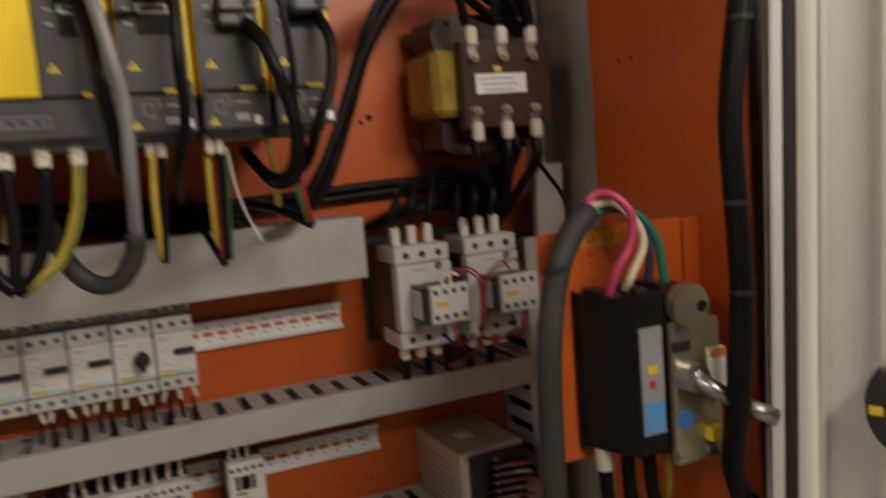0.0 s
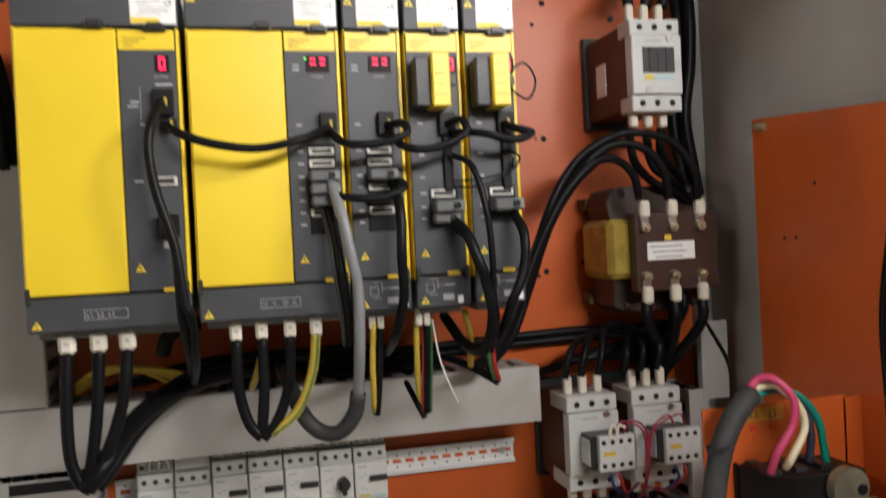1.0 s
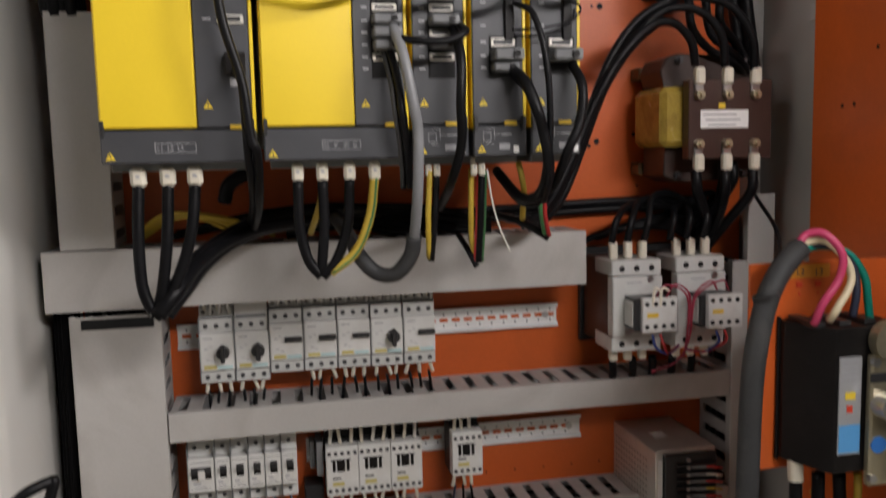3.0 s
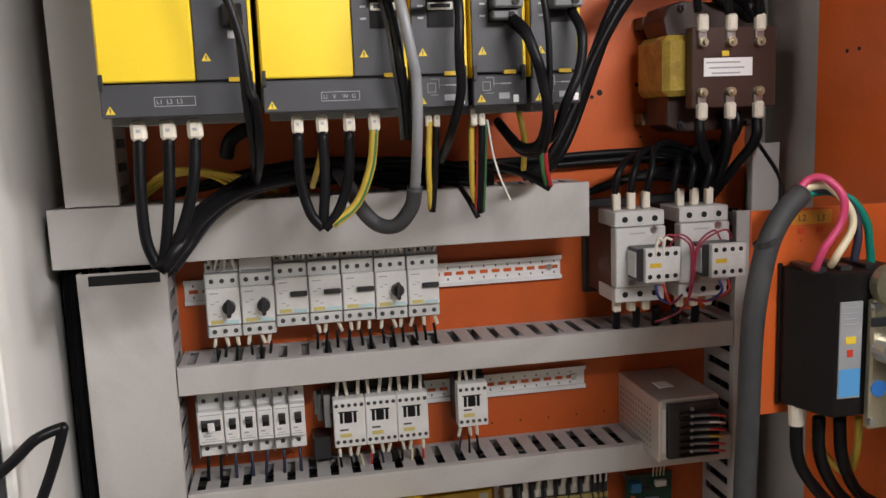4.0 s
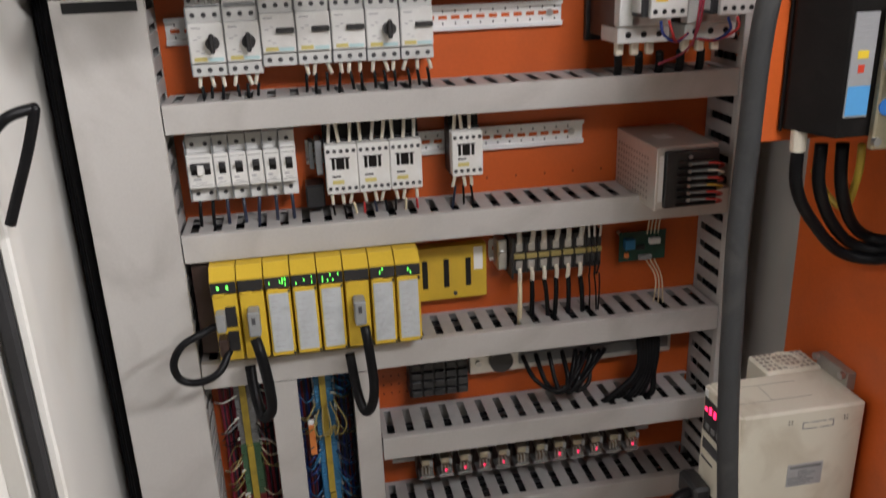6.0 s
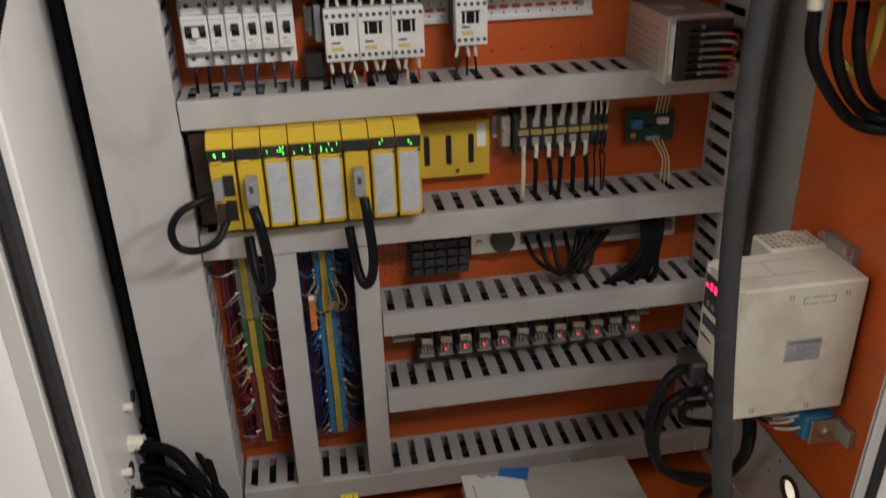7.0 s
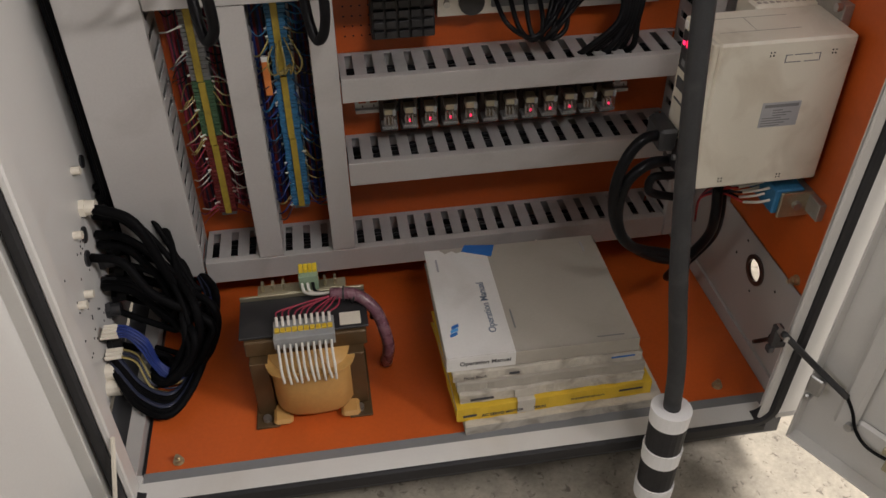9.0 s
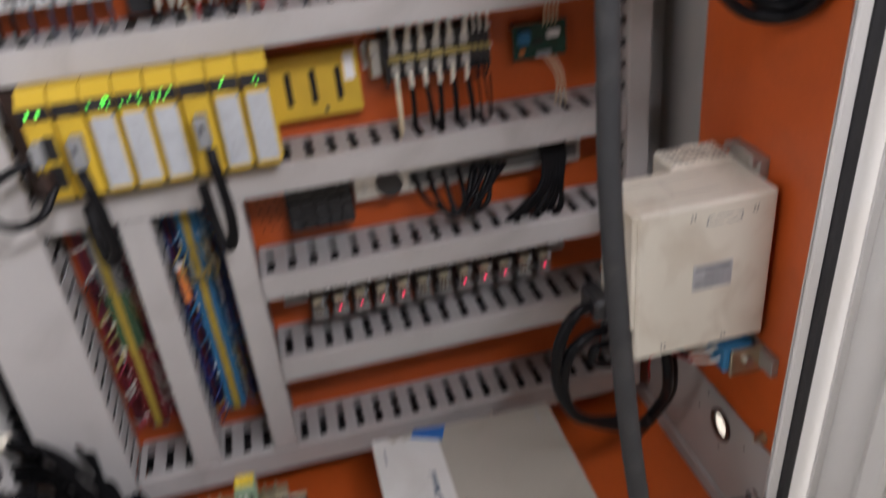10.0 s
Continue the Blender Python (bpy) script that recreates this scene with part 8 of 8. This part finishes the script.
cable("cable", [(0.657, -0.120, 1.383), (0.664, -0.120, 1.411), (0.679, -0.100, 1.441), (0.718, -0.080, 1.443), (0.770, -0.060, 1.414), (0.795, -0.040, 1.379)], 0.0048, CABLE, "black lead arching over a contactor", "contactor arching leads")
cable("cable", [(0.695, -0.120, 1.382), (0.701, -0.120, 1.411), (0.713, -0.100, 1.425), (0.748, -0.080, 1.430), (0.774, -0.060, 1.414), (0.798, -0.040, 1.379)], 0.0048, CABLE, "black lead arching over a contactor", "contactor arching leads")
cable("cable", [(0.719, -0.120, 1.383), (0.725, -0.120, 1.412), (0.732, -0.100, 1.431), (0.765, -0.080, 1.435), (0.778, -0.060, 1.414), (0.801, -0.040, 1.379)], 0.0048, CABLE, "black lead arching over a contactor", "contactor arching leads")
cable("cable", [(0.743, -0.120, 1.383), (0.750, -0.120, 1.412), (0.751, -0.100, 1.438), (0.781, -0.080, 1.441), (0.783, -0.060, 1.414), (0.803, -0.040, 1.379)], 0.0048, CABLE, "black lead arching over a contactor", "contactor arching leads")
for i in range(6):
    cable("cable", [(0.60 + 0.02 * i, -0.03 - 0.005 * (i % 3), 1.375 + 0.006 * i), (0.66 + 0.02 * i, -0.05, 1.395 + 0.004 * i), (0.74 + 0.01 * i, -0.05, 1.39), (0.79, -0.04, 1.35 - 0.01 * i)], 0.0055, CABLE, "black cable behind the contactors", "rear plate cables", 8)
for i in range(5):
    cable("cable", [(0.62 + 0.03 * i, -0.10, 1.215), (0.625 + 0.03 * i, -0.09, 1.195), (0.63 + 0.03 * i, -0.07, 1.165)], 0.0058, CABLE, "black lead below a contactor", "contactor lower leads", 8)

cable("cable", [(0.701, -0.400, 1.401), (0.674, -0.410, 1.381), (0.655, -0.415, 1.351), (0.644, -0.415, 1.302), (0.639, -0.415, 1.249), (0.637, -0.415, 1.163), (0.632, -0.420, 1.064), (0.629, -0.430, 0.990), (0.625, -0.445, 0.881), (0.631, -0.460, 0.720), (0.641, -0.480, 0.561), (0.656, -0.495, 0.429), (0.658, -0.505, 0.352)], 0.0116, CABLE_DULL, "thick dull black supply cable hanging down the cabinet")
cable("cable", [(0.658, -0.505, 0.352), (0.655, -0.512, 0.279), (0.650, -0.520, 0.187), (0.640, -0.530, 0.120)], 0.0118, CABLE_DULL, "thick supply cable passing over the sill")
cable("cable", [(0.697, -0.400, 1.403), (0.710, -0.400, 1.415), (0.723, -0.410, 1.415), (0.736, -0.420, 1.396), (0.734, -0.420, 1.370), (0.716, -0.420, 1.345), (0.713, -0.410, 1.321)], 0.0042, W_PINK, "magenta core of the supply cable", "supply cable cores")
cable("cable", [(0.705, -0.395, 1.405), (0.730, -0.400, 1.407), (0.749, -0.410, 1.386), (0.751, -0.415, 1.363), (0.732, -0.420, 1.338), (0.731, -0.410, 1.324)], 0.0042, W_CREAM, "cream core of the supply cable", "supply cable cores")
cable("cable", [(0.713, -0.390, 1.402), (0.737, -0.400, 1.401), (0.760, -0.405, 1.379), (0.762, -0.410, 1.353), (0.758, -0.410, 1.326)], 0.0042, W_DARK, "dark blue core of the supply cable", "supply cable cores")
cable("cable", [(0.705, -0.395, 1.398), (0.738, -0.390, 1.400), (0.764, -0.395, 1.390), (0.779, -0.400, 1.366), (0.784, -0.400, 1.341), (0.787, -0.400, 1.320)], 0.0042, W_GREEN, "green core of the supply cable", "supply cable cores")
cable("cable", [(0.717, -0.380, 1.152), (0.720, -0.380, 1.102), (0.752, -0.365, 1.056), (0.805, -0.350, 1.005), (0.842, -0.365, 0.995), (0.851, -0.405, 1.020), (0.852, -0.436, 1.075)], 0.0070, CABLE, "black lead below the main switch", "main switch leads")
cable("cable", [(0.745, -0.380, 1.146), (0.748, -0.380, 1.099), (0.782, -0.362, 1.048), (0.822, -0.350, 1.012), (0.848, -0.368, 1.008), (0.854, -0.405, 1.034), (0.852, -0.436, 1.085)], 0.0070, CABLE, "black lead below the main switch", "main switch leads")
cable("cable", [(0.767, -0.385, 1.146), (0.772, -0.385, 1.098), (0.808, -0.362, 1.045), (0.840, -0.355, 1.020), (0.854, -0.38, 1.024), (0.856, -0.410, 1.050), (0.854, -0.436, 1.095)], 0.0070, CABLE, "black lead below the main switch", "main switch leads")
cable("cable", [(0.791, -0.385, 1.143), (0.795, -0.380, 1.107), (0.807, -0.350, 1.059), (0.795, -0.330, 1.070), (0.775, -0.330, 1.101)], 0.0045, W_YELLOW, "yellow earth lead below the main switch", "main switch leads")
solo("cable_sleeve", rods(((0.717, -0.380, 1.140), (0.716, -0.380, 1.166), 0.0085), seg=14), IVORY, "ivory sleeve below the main switch", "cable sleeve")
cable("strap", [(0.834, -0.10, 1.44), (0.78, -0.24, 1.40), (0.668, -0.414, 1.375)], 0.0026, CABLE, "black strap holding the supply cable")
solo("cable_tie", ring(bmesh.new(), (0.655, -0.415, 1.352), (-0.35, 0.1, 1), 0.0116, 0.0138, 0.006, 18), BLACK, "black tie round the supply cable", "cable tie")
RISER = [(0.842, -0.489, 2.04), (0.838, -0.489, 1.80), (0.826, -0.489, 1.65), (0.810, -0.489, 1.56), (0.797, -0.489, 1.477), (0.799, -0.489, 1.40), (0.803, -0.488, 1.319), (0.802, -0.480, 1.22), (0.812, -0.458, 1.14), (0.846, -0.440, 1.08)]
cable("cable", RISER, 0.0098, CABLE, "black cable running up beside the side plate", "side plate cables")
cable("cable", shift(RISER, 0.003, 0.013, 0.004), 0.0055, CABLE, "black cable running up beside the side plate", "side plate cables")
for k in (3, 5, 6):
    solo("cable_tie", ring(bmesh.new(), tuple(v + d for v, d in zip(RISER[k], (0.0, 0.0, 0.0))), (0, 0, 1), 0.0100, 0.0116, 0.004, 18), BLACK, "black tie round the cable beside the side plate", "cable tie", "riser cable ties")
a, b = Vector((0.658, -0.505, 0.352)), Vector((0.650, -0.520, 0.187))
for k in range(5):
    cuts = (0.0, 0.15, 0.42, 0.57, 0.84, 1.0)
    p, q = a.lerp(b, cuts[k]), a.lerp(b, cuts[k + 1])
    solo("tape_wrap", rod(bmesh.new(), p, q, 0.0275 - 0.0015 * (k % 2), 20, 0.0265 - 0.0015 * (k % 2)), PAPER if k % 2 == 0 else RUBBER, "white tape wrap on the supply cable" if k % 2 == 0 else "black tape wrap on the supply cable", "tape wrap", "supply cable wraps", smooth=False)

# ---- cables at the controller, the drive and the doors ----
cable("cable", [(0.060, -0.130, 0.895), (0.036, -0.150, 0.893), (0.012, -0.160, 0.884), (-0.001, -0.165, 0.862), (0.005, -0.165, 0.838), (0.028, -0.165, 0.831), (0.054, -0.160, 0.840), (0.069, -0.140, 0.861)], 0.0052, CABLE, "black cable looping out of the controller")
cable("cable", [(0.105, -0.150, 0.878), (0.110, -0.160, 0.861), (0.116, -0.165, 0.817), (0.116, -0.160, 0.775), (0.103, -0.150, 0.758), (0.094, -0.130, 0.784), (0.090, -0.110, 0.819)], 0.0075, CABLE, "thick black plug cable hanging from the controller", "controller plug cables")
cable("cable", [(0.251, -0.150, 0.879), (0.253, -0.160, 0.858), (0.257, -0.165, 0.800), (0.253, -0.160, 0.763), (0.243, -0.155, 0.750), (0.235, -0.140, 0.772), (0.229, -0.120, 0.825)], 0.0070, CABLE, "thick black plug cable hanging from the controller", "controller plug cables")
cable("cable", [(0.697, -0.300, 0.645), (0.642, -0.320, 0.658), (0.612, -0.330, 0.621), (0.609, -0.330, 0.559), (0.637, -0.320, 0.495), (0.698, -0.300, 0.440), (0.765, -0.270, 0.401)], 0.0075, CABLE, "thick black cable looping from the drive", "drive cables")
cable("cable", [(0.704, -0.300, 0.605), (0.655, -0.320, 0.619), (0.622, -0.330, 0.598), (0.617, -0.330, 0.544), (0.646, -0.320, 0.484), (0.734, -0.280, 0.425)], 0.0075, CABLE, "thick black cable looping from the drive", "drive cables")
cable("cable", [(0.700, -0.300, 0.583), (0.667, -0.310, 0.589), (0.667, -0.310, 0.566), (0.715, -0.300, 0.544)], 0.006, CABLE, "thick black cable looping from the drive", "drive cables")
cable("cable", [(0.770, -0.300, 0.556), (0.776, -0.300, 0.507), (0.783, -0.280, 0.450), (0.764, -0.250, 0.374), (0.765, -0.220, 0.326)], 0.0075, CABLE, "thick black cable looping from the drive", "drive cables")
cable("cable", shift([(0.770, -0.300, 0.556), (0.776, -0.300, 0.507), (0.783, -0.280, 0.450), (0.764, -0.250, 0.374), (0.765, -0.220, 0.326)], 0.014, 0.01, -0.01), 0.006, CABLE, "thick black cable looping from the drive", "drive cables")
cable("cable", [(-0.069, -0.500, 1.221), (-0.050, -0.500, 1.236), (-0.032, -0.500, 1.252), (-0.016, -0.490, 1.256), (-0.014, -0.490, 1.253), (-0.025, -0.490, 1.222), (-0.039, -0.490, 1.189), (-0.049, -0.490, 1.165)], 0.0045, CABLE, "bent black cable beside the open door")
part("cable_cut_out", boxes((XL - 0.0005, XL + 0.0012, -0.175, -0.080, 1.815, 1.945), b=0.0004), VOID, cab, "dark cut-out in the side wall")
part("cut_out_edge", boxes((XL + 0.0005, XL + 0.004, -0.079, -0.073, 1.815, 1.945), b=0.0008), DOOR_WHITE, cab)
DROP = [(-0.135, -0.115, 1.882), (-0.116, -0.105, 1.868), (-0.096, -0.085, 1.828), (-0.082, -0.065, 1.760), (-0.077, -0.055, 1.680)]
for k in range(16):
    cable("cable", [(x + (-0.011 + 0.0095 * (k % 4)) * min(1, i / 2), y + 0.016 * (k // 4) - 0.030 - 0.003 * (k % 2), z + (0.018 * (k % 4) - 0.030) * (1 - i / 4)) for i, (x, y, z) in enumerate(DROP)], 0.0082, CABLE, "black cable coming down into the upright duct", "upper left cables")
cable("earth_cable", [(0.855, -0.36, 0.30), (0.850, -0.40, 0.345), (0.832, -0.43, 0.372), (0.812, -0.45, 0.405)], 0.0035, CABLE, "black earth cable at the door stay")
cable("earth_cable", [(0.905, -0.527, 0.352), (0.93, -0.56, 0.345), (0.965, -0.62, 0.352)], 0.0014, W_YELLOW, "thin yellow wire on the door")

solo("cable_clamp", boxes((0.868, 0.884, -0.418, -0.402, 0.285, 0.305), b=0.002), SCREW, "dark metal cable clamp on the side wall", "clamp")
